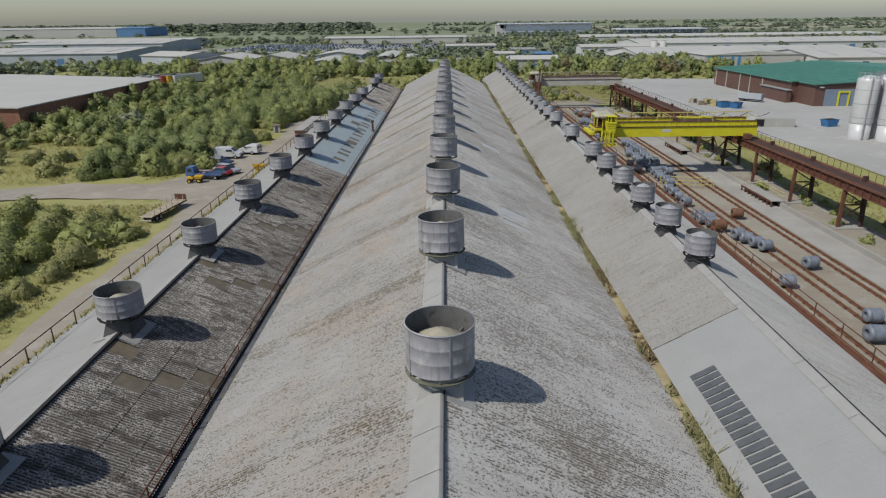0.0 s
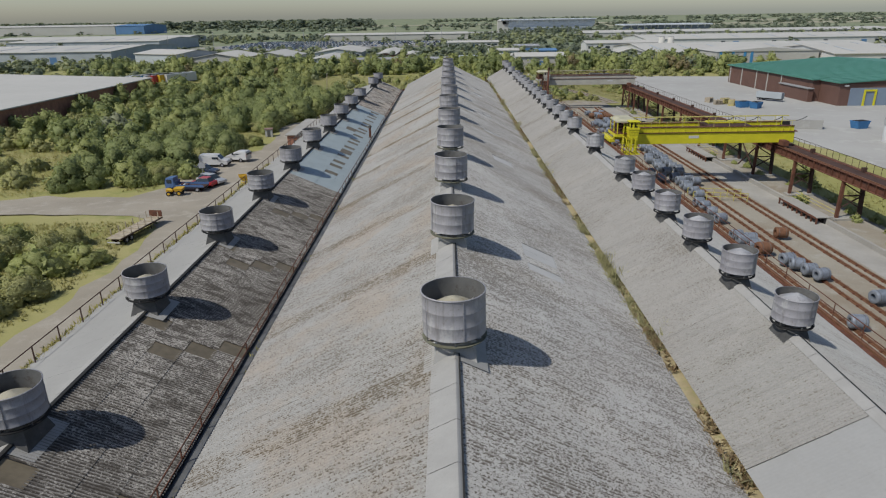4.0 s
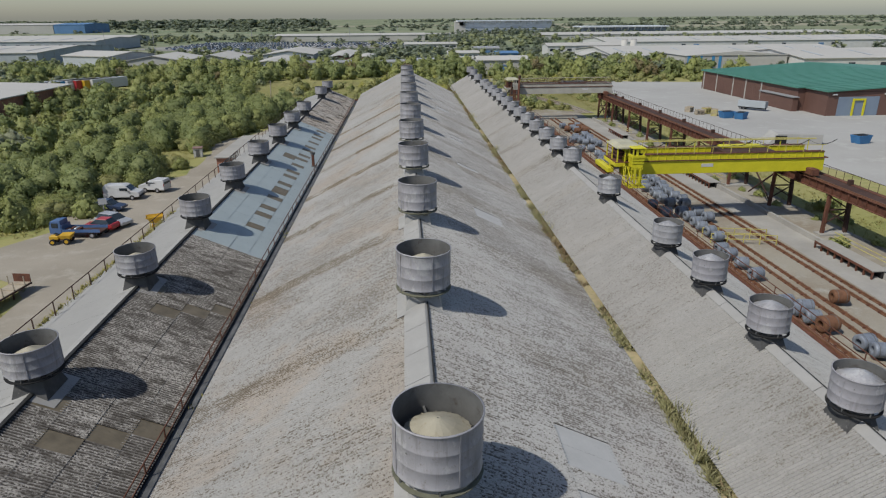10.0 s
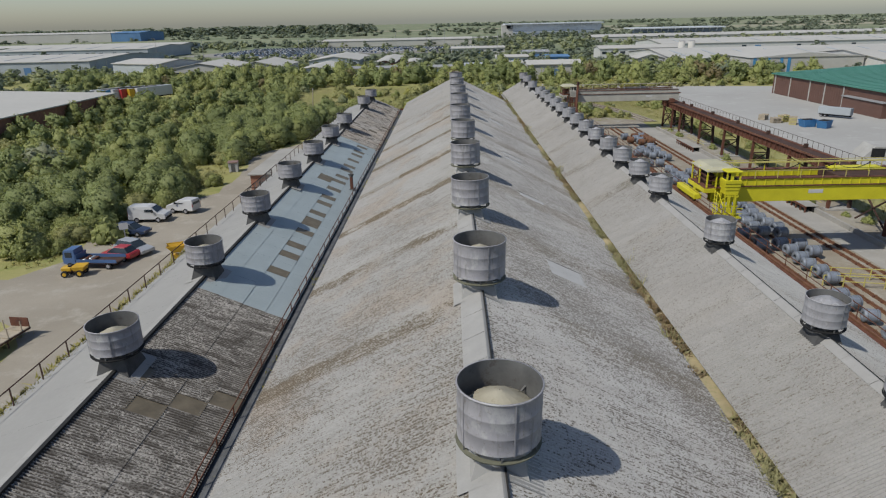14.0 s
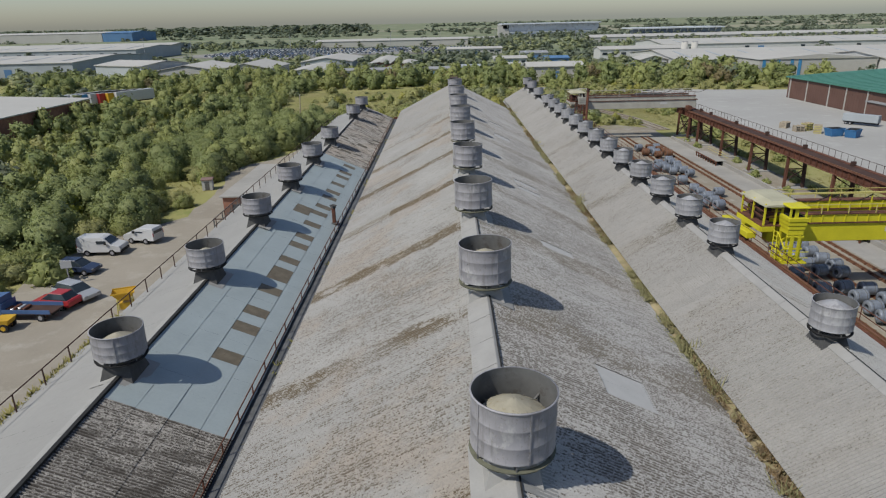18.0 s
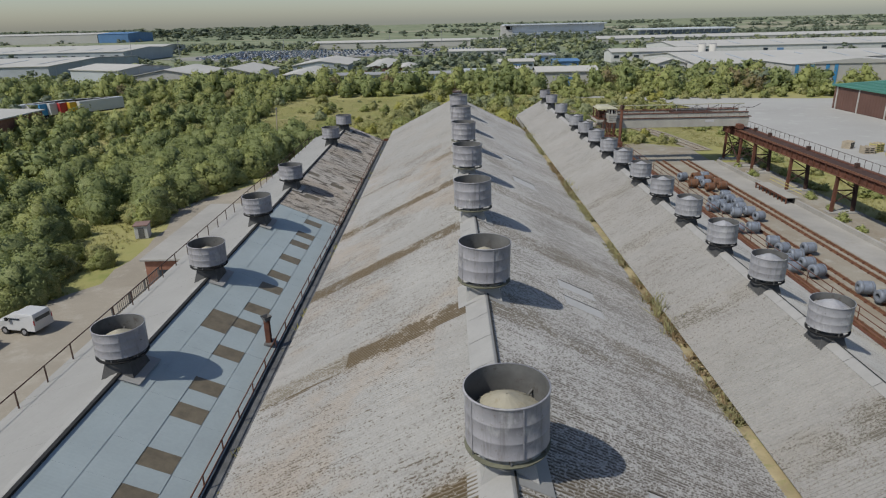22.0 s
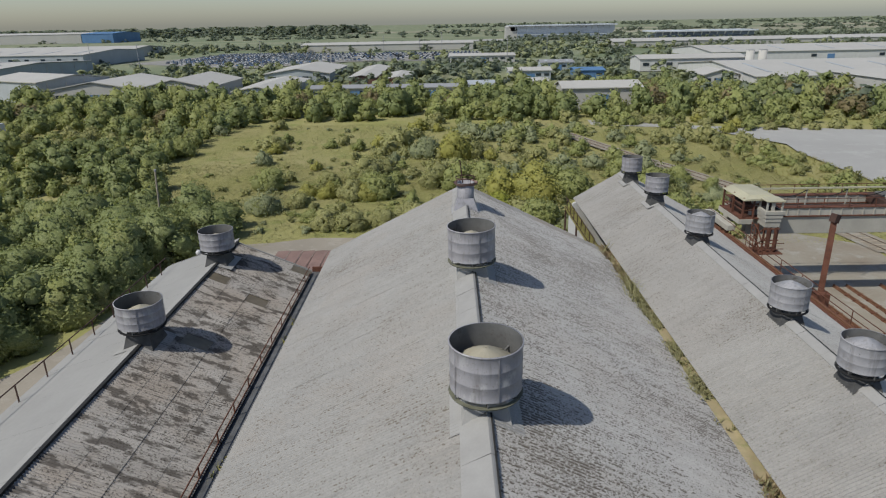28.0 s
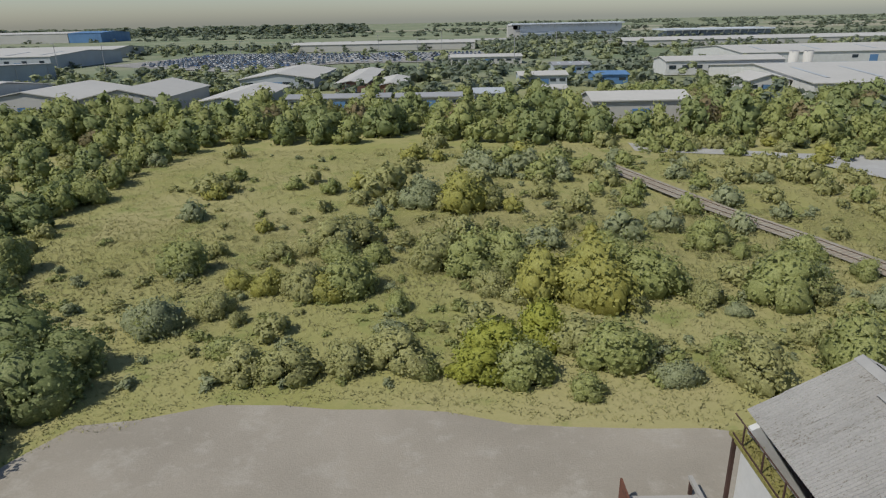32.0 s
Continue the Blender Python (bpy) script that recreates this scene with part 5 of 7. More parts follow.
def flatbed():
    top = thing("flatbed_lorry", "blue flatbed recovery lorry carrying scrap and a red car", "lorry", (-35.9, 84.1, 0.02), 176)
    top.matrix_basis = top.matrix_basis @ Matrix.Scale(0.74, 4)
    bm = bmesh.new()
    extrude_side(bm, [(1.9, 0.75), (3.55, 0.75), (3.6, 1.5), (3.35, 2.55), (1.95, 2.65)], -1.1, 1.1, 0.12)
    cab = part("cab", bm, M["blue_paint"], top)
    part("windscreen", boxed(3.5, 3.56, -0.95, 0.95, 1.6, 2.3), M["glass_dark"], cab)
    for s in (-1, 1):
        part("side_window", boxed(2.3, 3.2, s * 1.04 - 0.04, s * 1.04 + 0.04, 1.6, 2.3), M["glass_dark"], cab)
        for x in (-2.4, 2.7):
            wheel(x, s * 0.95, 0.45, 0.3, top)
        part("side_board", boxed(-3.7, 1.7, s * 1.15 - 0.03, s * 1.15 + 0.03, 0.95, 1.4), M["blue_paint"], top)
    part("chassis", boxed(-3.6, 2.6, -0.5, 0.5, 0.6, 0.85), M["tyre"], top)
    part("bed", boxed(-3.7, 1.7, -1.15, 1.15, 0.85, 0.97), M["rust_dark"], top)
    part("headboard", boxed(1.7, 1.78, -1.15, 1.15, 0.95, 2.0), M["blue_paint"], top)
    for i in range(5):
        part("scrap", boxed(-0.3 + 0.38 * i, 0.05 + 0.38 * i, -0.8 + 0.15 * i, 0.4 + 0.1 * i, 0.97, 1.25 + 0.1 * (i % 3), bevel=0.04), M["silver_paint"] if i % 2 else M["rust"], top)


flatbed()
car("red car standing on the flatbed lorry", (-34.5, 86.2, 0.02), 168, M["red_paint"], 3.7)


def dumper():
    top = thing("site_dumper", "small orange-yellow site dumper beside the lorry", "dumper", (-36.6, 81.9, 0.02), 5)
    top.matrix_basis = top.matrix_basis @ Matrix.Scale(0.75, 4)
    bm = bmesh.new()
    extrude_side(bm, [(0.1, 0.8), (1.2, 0.7), (1.5, 1.35), (-0.1, 1.35)], -0.75, 0.75, -0.1)
    part("skip", bm, M["orange"], top)
    part("engine_cover", boxed(-1.5, -0.3, -0.5, 0.5, 0.7, 1.2, bevel=0.06), M["orange"], top)
    part("seat", boxed(-0.7, -0.3, -0.25, 0.25, 1.2, 1.35, bevel=0.04), M["tyre"], top)
    part("chassis", boxed(-1.4, 1.2, -0.3, 0.3, 0.5, 0.7), M["rust_dark"], top)
    for x, r in ((-1.0, 0.42), (0.8, 0.46)):
        for s in (-1, 1):
            wheel(x, s * 0.72, r, 0.32, top, M["orange"])


dumper()


def trailer():
    top = thing("flatbed_trailer", "long empty flatbed trailer with upright stanchions", "trailer", (-34.4, 65.6, 0.02), 82)
    top.matrix_basis = top.matrix_basis @ Matrix.Scale(0.64, 4)
    part("deck", boxed(-6.2, 6.2, -1.2, 1.2, 1.15, 1.28, bevel=0.02), M["timber"], top)
    for s in (-1, 1):
        part("side_rail", boxed(-6.2, 6.2, s * 1.2 - 0.06, s * 1.2 + 0.06, 1.0, 1.2), M["rust_dark"], top)
        part("main_beam", boxed(-6.0, 6.0, s * 0.45 - 0.08, s * 0.45 + 0.08, 0.7, 1.15), M["rust_dark"], top)
        for x in (-4.4, -3.1):
            wheel(x, s * 0.95, 0.5, 0.34, top)
        part("landing_leg", boxed(3.0, 3.15, s * 0.8 - 0.07, s * 0.8 + 0.07, 0, 1.1), M["rust_dark"], top)
        for i in range(6):
            part("stanchion", boxed(-5.0 + 2 * i, -4.9 + 2 * i, s * 1.12 - 0.05, s * 1.12 + 0.05, 1.28, 2.5), M["timber"], top)
    for i in range(6):
        part("bolster", boxed(-5.05 + 2 * i, -4.85 + 2 * i, -1.15, 1.15, 1.28, 1.42), M["timber"], top)
    part("headboard", boxed(6.1, 6.2, -1.2, 1.2, 1.28, 2.4), M["rust"], top)
    part("rear_bar", boxed(-6.3, -6.2, -1.1, 1.1, 0.5, 0.7), M["white_paint"], top)


trailer()


def hopper():
    top = thing("hopper_machine", "orange-yellow mobile hopper beside the shed wall", "hopper", (-28.0, 84.8, 0.02), 20)
    top.matrix_basis = top.matrix_basis @ Matrix.Scale(0.72, 4)
    bm = bmesh.new()
    v0 = [bm.verts.new((x, y, 1.6)) for x, y in ((-0.5, -0.4), (0.5, -0.4), (0.5, 0.4), (-0.5, 0.4))]
    v1 = [bm.verts.new((x, y, 2.6)) for x, y in ((-1.2, -0.9), (1.2, -0.9), (1.2, 0.9), (-1.2, 0.9))]
    for i in range(4):
        bm.faces.new((v0[i], v0[(i + 1) % 4], v1[(i + 1) % 4], v1[i]))
    bm.faces.new(v0[::-1])
    part("bin", bm, M["orange"], top)
    part("rim", boxed(-1.25, 1.25, -0.95, -0.87, 2.55, 2.68), M["orange"], top)
    part("rim", boxed(-1.25, 1.25, 0.87, 0.95, 2.55, 2.68), M["orange"], top)
    for x in (-0.9, 0.9):
        for y in (-0.6, 0.6):
            part("leg", beamed((x, y, 0), (x * 0.8, y * 0.8, 2.0), 0.1), M["yellow_old"], top)
    part("engine", boxed(-0.6, 0.9, -0.45, 0.45, 0.5, 1.3, bevel=0.06), M["orange"], top)


hopper()


def sign_post(at):
    top = thing("notice_board", "small white notice board on a post", "sign", at, 20)
    part("post", boxed(-0.05, 0.05, -0.05, 0.05, 0, 2.2), M["galv_pale"], top)
    part("board", boxed(-0.45, 0.45, -0.09, -0.05, 1.6, 2.3), M["white_paint"], top)


sign_post((-36.2, 91.1, 0))
bl = thing("ball_lamp", "white globe lamp on a short post beside the scrub", "lamp", (-24.0, 163.9, 0))
part("post", tubed((0, 0, 0), (0, 0, 2.4), 0.05), M["galv_pale"], bl)
bm = bmesh.new()
bmesh.ops.create_uvsphere(bm, u_segments=14, v_segments=10, radius=0.28, matrix=Matrix.Translation((0, 0, 2.6)))
part("globe", bm, M["white_paint"], bl, "", True)
part("box", boxed(-0.15, 0.15, -0.1, 0.1, 1.4, 1.9), M["galv_pale"], bl)
pl = thing("timber_pole", "bleached leaning timber pole in the scrub", "pole", (-33.0, 176.4, 0))
part("pole", tubed((0, 0, 0), (0.6, -0.4, 7.6), 0.1), M["timber"], pl)
part("cap", tubed((0.6, -0.4, 7.6), (0.61, -0.41, 7.8), 0.13), M["galv_pale"], pl)
hut = thing("concrete_hut", "tiny pale hut at the road edge", "hut", (-35.6, 126.0, 0), 12)
hut.matrix_basis = hut.matrix_basis @ Matrix.Scale(0.85, 4)
part("wall", boxed(-0.8, 0.8, -0.9, 0.9, 0, 1.7), M["white_wall"], hut)
part("roof", boxed(-0.95, 0.95, -1.05, 1.05, 1.7, 1.85, bevel=0.02), M["rust_sheet"], hut)
part("door", boxed(-0.35, 0.35, -0.94, -0.9, 0.05, 1.5), M["galv_dark"], hut)


# ---- buildings round the works ----
def shed(name, label, x0, x1, y0, y1, eave, ridge, wall, roof, along="y", windows=0, doors=0, lights=0, bands=0):
    """A pitched shed: walls with gables, a two-slope roof, and doors, windows and rooflights as parts."""
    top = thing(name, label, "building")
    cx, cy = (x0 + x1) / 2, (y0 + y1) / 2
    bm = bmesh.new()
    if along == "y":
        prof, a, b = [(x0, 0), (x1, 0), (x1, eave), (cx, ridge), (x0, eave)], y0, y1
        ring = [[bm.verts.new((u, w, z)) for u, z in prof] for w in (a, b)]
    else:
        prof, a, b = [(y0, 0), (y1, 0), (y1, eave), (cy, ridge), (y0, eave)], x0, x1
        ring = [[bm.verts.new((w, u, z)) for u, z in prof] for w in (a, b)]
    bm.faces.new(ring[0])
    bm.faces.new(ring[1])
    for i in (0, 1, 4):
        bm.faces.new((ring[0][i], ring[1][i], ring[1][(i + 1) % 5], ring[0][(i + 1) % 5]))
    bmesh.ops.recalc_face_normals(bm, faces=bm.faces)
    part("wall", bm, wall, top)
    o, th = 0.5, 0.25
    for side in (-1, 1):
        bm = bmesh.new()
        if along == "y":
            ex = x0 - o if side < 0 else x1 + o
            p = [(ex, y0 - o, eave), (cx, y0 - o, ridge + 0.15), (cx, y1 + o, ridge + 0.15), (ex, y1 + o, eave)]
        else:
            ey = y0 - o if side < 0 else y1 + o
            p = [(x0 - o, ey, eave), (x0 - o, cy, ridge + 0.15), (x1 + o, cy, ridge + 0.15), (x1 + o, ey, eave)]
        lo = [bm.verts.new(q) for q in p]
        hi = [bm.verts.new((q[0], q[1], q[2] + th)) for q in p]
        bm.faces.new(lo)
        bm.faces.new(hi)
        for i in range(4):
            bm.faces.new((lo[i], lo[(i + 1) % 4], hi[(i + 1) % 4], hi[i]))
        bmesh.ops.recalc_face_normals(bm, faces=bm.faces)
        rf = part("roof", bm, roof, top)
        for k in range(lights):
            f = (k + 0.5) / lights
            if along == "y":
                yy = y0 + (y1 - y0) * f
                xa = cx + side * (x1 - x0) * 0.12
                xb = cx + side * (x1 - x0) * 0.4
                za, zb = (ridge + (eave - ridge) * 2 * abs(q - cx) / (x1 - x0) + th + 0.18 for q in (xa, xb))
                part("rooflight", beamed((xa, yy, za), (xb, yy, zb), 1.2, 0.1), M["far_wall"], rf)
            else:
                xx = x0 + (x1 - x0) * f
                ya = cy + side * (y1 - y0) * 0.12
                yb = cy + side * (y1 - y0) * 0.4
                za, zb = (ridge + (eave - ridge) * 2 * abs(q - cy) / (y1 - y0) + th + 0.18 for q in (ya, yb))
                part("rooflight", beamed((xx, ya, za), (xx, yb, zb), 1.2, 0.1), M["far_wall"], rf)
    for k in range(windows):
        x = x0 + (x1 - x0) * (k + 0.5) / windows
        wdt = min(2.6, (x1 - x0) / windows * 0.6)
        part("window", boxed(x - wdt / 2, x + wdt / 2, y0 - 0.12, y0 + 0.05, eave * 0.45, eave * 0.72), M["glass_dark"], top)
    for k in range(doors):
        x = x0 + (x1 - x0) * (k + 0.7) / (doors + 0.4)
        part("roller_door", boxed(x - 1.8, x + 1.8, y0 - 0.14, y0 + 0.05, 0, min(4.0, eave * 0.7)), M["far_blue"], top)
    for k in range(bands):
        y = y0 + (y1 - y0) * (k + 0.5) / bands
        part("wall_strip", boxed(x0 - 0.12, x0 + 0.02, y - 0.2, y + 0.2, 0, eave), M["far_roof"], top)
        part("wall_strip", boxed(x1 - 0.02, x1 + 0.12, y - 0.2, y + 0.2, 0, eave), M["far_roof"], top)
    return top


def brown_works():
    top = thing("brown_works_shed", "large brown-clad works shed with a low green sheet roof", "building")
    part("wall", boxed(92.2, 160, 166, 217, 0, 5.3), M["brown_clad"], top)
    part("wall", boxed(94.0, 160, 157.4, 165.9, 0, 5.3), M["brown_clad"], top, "projecting brown-clad front bay")
    part("side_bay", boxed(90.8, 92.1, 165.2, 180, 0, 3.2), M["brown_clad"], top)
    part("side_bay_roof", boxed(90.5, 92.15, 164.9, 180.3, 3.2, 3.4), M["far_roof_grey"], top)
    rib = mesh_of(boxed(-0.06, 0.0, -0.05, 0.05, 0, 5.2), M["brown_clad"], "cladding_rib")
    w2 = part("cladding", boxed(92.12, 92.18, 180.4, 216.8, 0.2, 5.2), M["brown_clad"], top)
    for i in range(36):
        ob = new("cladding_rib", rib)
        ob.parent, ob.matrix_basis = w2, pose(92.14, 180.8 + i, 0)
    for y in (182, 190, 197, 207, 215.5):
        part("downpipe", boxed(91.9, 92.1, y - 0.14, y + 0.14, 0, 5.2), M["far_roof"], top)
    for x0, x1, y0, y1 in ((91.6, 160.5, 165.4, 217.6), (93.4, 160.5, 156.8, 165.4)):
        bm = bmesh.new()
        prof = [(x0, 5.3), (126.0, 7.2), (160.5, 5.3)]
        rings = [[bm.verts.new((x, y, z + dz)) for x, z in prof] for y in (y0, y1) for dz in (0.0, 0.3)]
        for i in range(2):
            bm.faces.new((rings[1][i], rings[1][i + 1], rings[3][i + 1], rings[3][i]))
            bm.faces.new((rings[0][i], rings[0][i + 1], rings[1][i + 1], rings[1][i]))
            bm.faces.new((rings[2][i], rings[2][i + 1], rings[3][i + 1], rings[3][i]))
        bm.faces.new((rings[0][0], rings[1][0], rings[3][0], rings[2][0]))
        rf = part("roof", bm, M["green_roof"], top)
        for k in range(int((y1 - y0) / 2.4)):
            part("roof_seam", beamed((x0 + 0.1, y0 + 1.2 + 2.4 * k, 5.66), (126, y0 + 1.2 + 2.4 * k, 7.53), 0.12, 0.1), M["green_roof"], rf)
    bm = bmesh.new()
    for y in (157.3,):
        bm.faces.new([bm.verts.new(p) for p in ((94.0, y + 0.1, 5.2), (160, y + 0.1, 5.2), (126, y + 0.1, 7.1))])
    part("gable", bm, M["brown_clad"], top)
    part("big_door", boxed(96.5, 106, 157.25, 157.38, 0, 4.2), M["stand_dark"], top, "wide dark sliding door")
    part("door_frame", boxed(102.4, 102.8, 157.0, 157.24, 0, 3.4), M["yellow"], top)
    part("door_frame", boxed(99.8, 100.2, 157.0, 157.24, 0, 3.4), M["yellow"], top)
    part("door_lintel", boxed(99.8, 102.8, 157.0, 157.24, 3.4, 3.8), M["yellow"], top)
    for x, z in ((95.4, 4.6), (107.5, 4.6)):
        part("lamp", boxed(x - 0.5, x + 0.5, 157.0, 157.36, z, z + 0.3), M["white_paint"], top)


brown_works()


def silo(at):
    top = thing("silo", "tall white cylindrical silo with a railed top", "silo", at)
    bm = bmesh.new()
    lathe(bm, [(0.4, 1.4), (1.9, 3.0), (1.93, 3.1), (1.93, 10.6), (1.85, 11.0), (0.9, 11.5), (0.05, 11.6)], 26)
    part("shell", bm, M["white_paint"], top, "", True)
    bm = bmesh.new()
    lathe(bm, [(1.8, 0), (1.8, 3.2), (1.74, 3.2), (1.74, 0)], 26)
    part("skirt", bm, M["white_paint"], top, "", True)
    for k in range(3):
        bm = bmesh.new()
        lathe(bm, [(1.94, 4.0 + 2.5 * k), (1.98, 4.05 + 2.5 * k), (1.94, 4.1 + 2.5 * k)], 26)
        part("band", bm, M["galv_pale"], top)
    bm = bmesh.new()
    for i in range(12):
        a = i * math.pi / 6
        beam(bm, (1.75 * math.cos(a), 1.75 * math.sin(a), 11.0), (1.75 * math.cos(a), 1.75 * math.sin(a), 12.1), 0.06)
    lathe(bm, [(1.73, 12.05), (1.78, 12.05), (1.78, 12.12), (1.73, 12.12)], 16)
    part("guard_rail", bm, M["galv_pale"], top)
    lad = part("ladder", beamed((1.98, -0.4, 0), (1.98, -0.4, 12), 0.06), M["galv_pale"], top)
    part("rail", beamed((2.0, 0.1, 0), (2.0, 0.1, 12), 0.06), M["galv_pale"], lad)
    part("pipe", tubed((-0.6, -1.98, 0), (-0.6, -1.98, 11.4), 0.12), M["galv_pale"], top)
    return top


s1 = silo((77.8, 111.5, 0))
copy_thing(s1, pose(81.2, 108.6, 0, 0, 0, 40))
copy_thing(s1, pose(82.0, 112.8, 0, 0, 0, 80))


def yard_things():
    for x, y, t, m, lab in ((71.2, 157.4, 10, "blue_bin", "blue steel skip in the concrete yard"), (73.6, 155.6, 40, "blue_bin", "blue steel skip in the concrete yard"), (80.5, 126.0, 15, "blue_bin", "blue steel skip beside the silos")):
        top = thing("skip", lab, "skip", (x, y, 0.02), t)
        bm = bmesh.new()
        extrude_side(bm, [(-1.1, 0), (1.1, 0), (1.5, 1.4), (-1.5, 1.4)], -0.9, 0.9, -0.1)
        part("bin", bm, M[m], top)
        part("rim", boxed(-1.55, 1.55, -1.02, 1.02, 1.36, 1.46), M[m], top)
        part("load", boxed(-1.3, 1.3, -0.85, 0.85, 1.3, 1.5), M["hollow"], top)
    for i, (x, y) in enumerate(((67.5, 163.0), (69.6, 164.0), (67.0, 167.5), (70.0, 160.8))):
        top = thing("timber_stack", "stack of yellowish timber pallets in the yard", "pallets", (x, y, 0.02), 20 * i)
        for k in range(4 + i % 2):
            part("pallet", boxed(-0.9, 0.9, -0.7, 0.7, 0.02 + 0.3 * k, 0.14 + 0.3 * k), M["yellow_old"] if i % 2 else M["timber"], top)
            for x1 in (-0.8, 0, 0.8):
                part("bearer", boxed(x1 - 0.06, x1 + 0.06, -0.7, 0.7, 0.14 + 0.3 * k, 0.32 + 0.3 * k), M["timber"], top)
    top = thing("curtain_trailer", "pale green curtain-sided trailer parked in the yard", "trailer", (83.0, 168.6, 0.02), -52)
    top.matrix_basis = top.matrix_basis @ Matrix.Scale(0.6, 4)
    part("box", boxed(-5.5, 5.5, -1.25, 1.25, 1.2, 3.7, bevel=0.06), M["far_wall"], top)
    part("chassis", boxed(-5.4, 5.4, -0.5, 0.5, 0.7, 1.2), M["tyre"], top)
    for x in (-4.2, -2.9):
        for s in (-1, 1):
            wheel(x, s * 1.0, 0.48, 0.32, top)
    car("white car parked beside the silos", (88, 122, 0.02), 30, M["white_paint"])
    for k, (x, y) in enumerate(((87, 100), (90, 104))):
        top = thing("storage_tank", "pale rounded storage tank in the concrete yard", "tank", (x, y, 0.02), 15)
        bm = bmesh.new()
        lathe(bm, [(0.02, 0), (1.3, 0), (1.32, 2.0), (1.1, 2.4), (0.02, 2.5)], 18)
        part("shell", bm, M["far_wall"], top, "", True)
        part("hatch", boxed(-0.25, 0.25, -0.25, 0.25, 2.44, 2.62), M["galv"], top)
    ramp = thing("loading_ramp", "pale concrete loading ramp with a dark mouth", "ramp", (68.5, 128.5, 0.02), -12)
    bm = bmesh.new()
    extrude_side(bm, [(-4, 0), (5, 0), (5, 1.8), (-2.5, 1.8)], -2.4, 2.4, 0)
    part("ramp", bm, M["apron"], ramp)
    # near-black box paints the ramp opening's shade onto its side
    part("mouth", boxed(-2.9, -1.0, -2.46, -2.3, 0.05, 1.5), M["hollow"], ramp)


yard_things()

def parked_trailers():
    """Box trailers in a row in the far lorry park behind the wood."""
    tones = ("white_paint", "white_paint", "stripe_blue", "white_paint", "red_paint", "orange", "white_paint")
    for i, tone in enumerate(tones):
        top = thing("box_trailer", "parked box trailer in the lorry park behind the wood", "trailer", (-107.8 + 1.97 * i, 228.6 + 1.12 * i, 0.0), 62, "lorry park trailers")
        part("box", boxed(-6.5, 6.5, -1.25, 1.25, 1.1, 4.0, bevel=0.05), M[tone], top)
        part("roof", boxed(-6.45, 6.45, -1.2, 1.2, 4.0, 4.06), M["white_paint"], top)
        part("chassis", boxed(-6.3, 6.3, -0.5, 0.5, 0.7, 1.1), M["tyre"], top)
        for x in (-5.0, -3.7):
            for sd in (-1, 1):
                wheel(x, sd * 1.0, 0.5, 0.34, top)


parked_trailers()


def striped_hall():
    top = thing("striped_hall", "white clad hall with blue vertical stripes", "building")
    x0, y0, x1 = 109.6, 272.0, 151.0
    part("wall", boxed(x0, x1, y0, y0 + 30, 0, 6.4), M["far_roof"], top)
    bm = bmesh.new()
    cx = (x0 + x1) / 2
    rings = [[bm.verts.new(p) for p in ((x0 - 0.4, yy, 6.4), (cx, yy, 8.0), (x1 + 0.4, yy, 6.4))] for yy in (y0 - 0.3, y0 + 30.3)]
    for i in range(2):
        bm.faces.new((rings[0][i], rings[0][i + 1], rings[1][i + 1], rings[1][i]))
    for q in rings:
        bm.faces.new(q)
    part("roof", bm, M["far_roof"], top)
    for x in (110.6, 115.6, 120.4, 123.2):
        part("stripe", boxed(x, x + 1.1, y0 - 0.15, y0 - 0.02, 0, 6.3), M["stripe_blue"], top)


striped_hall()


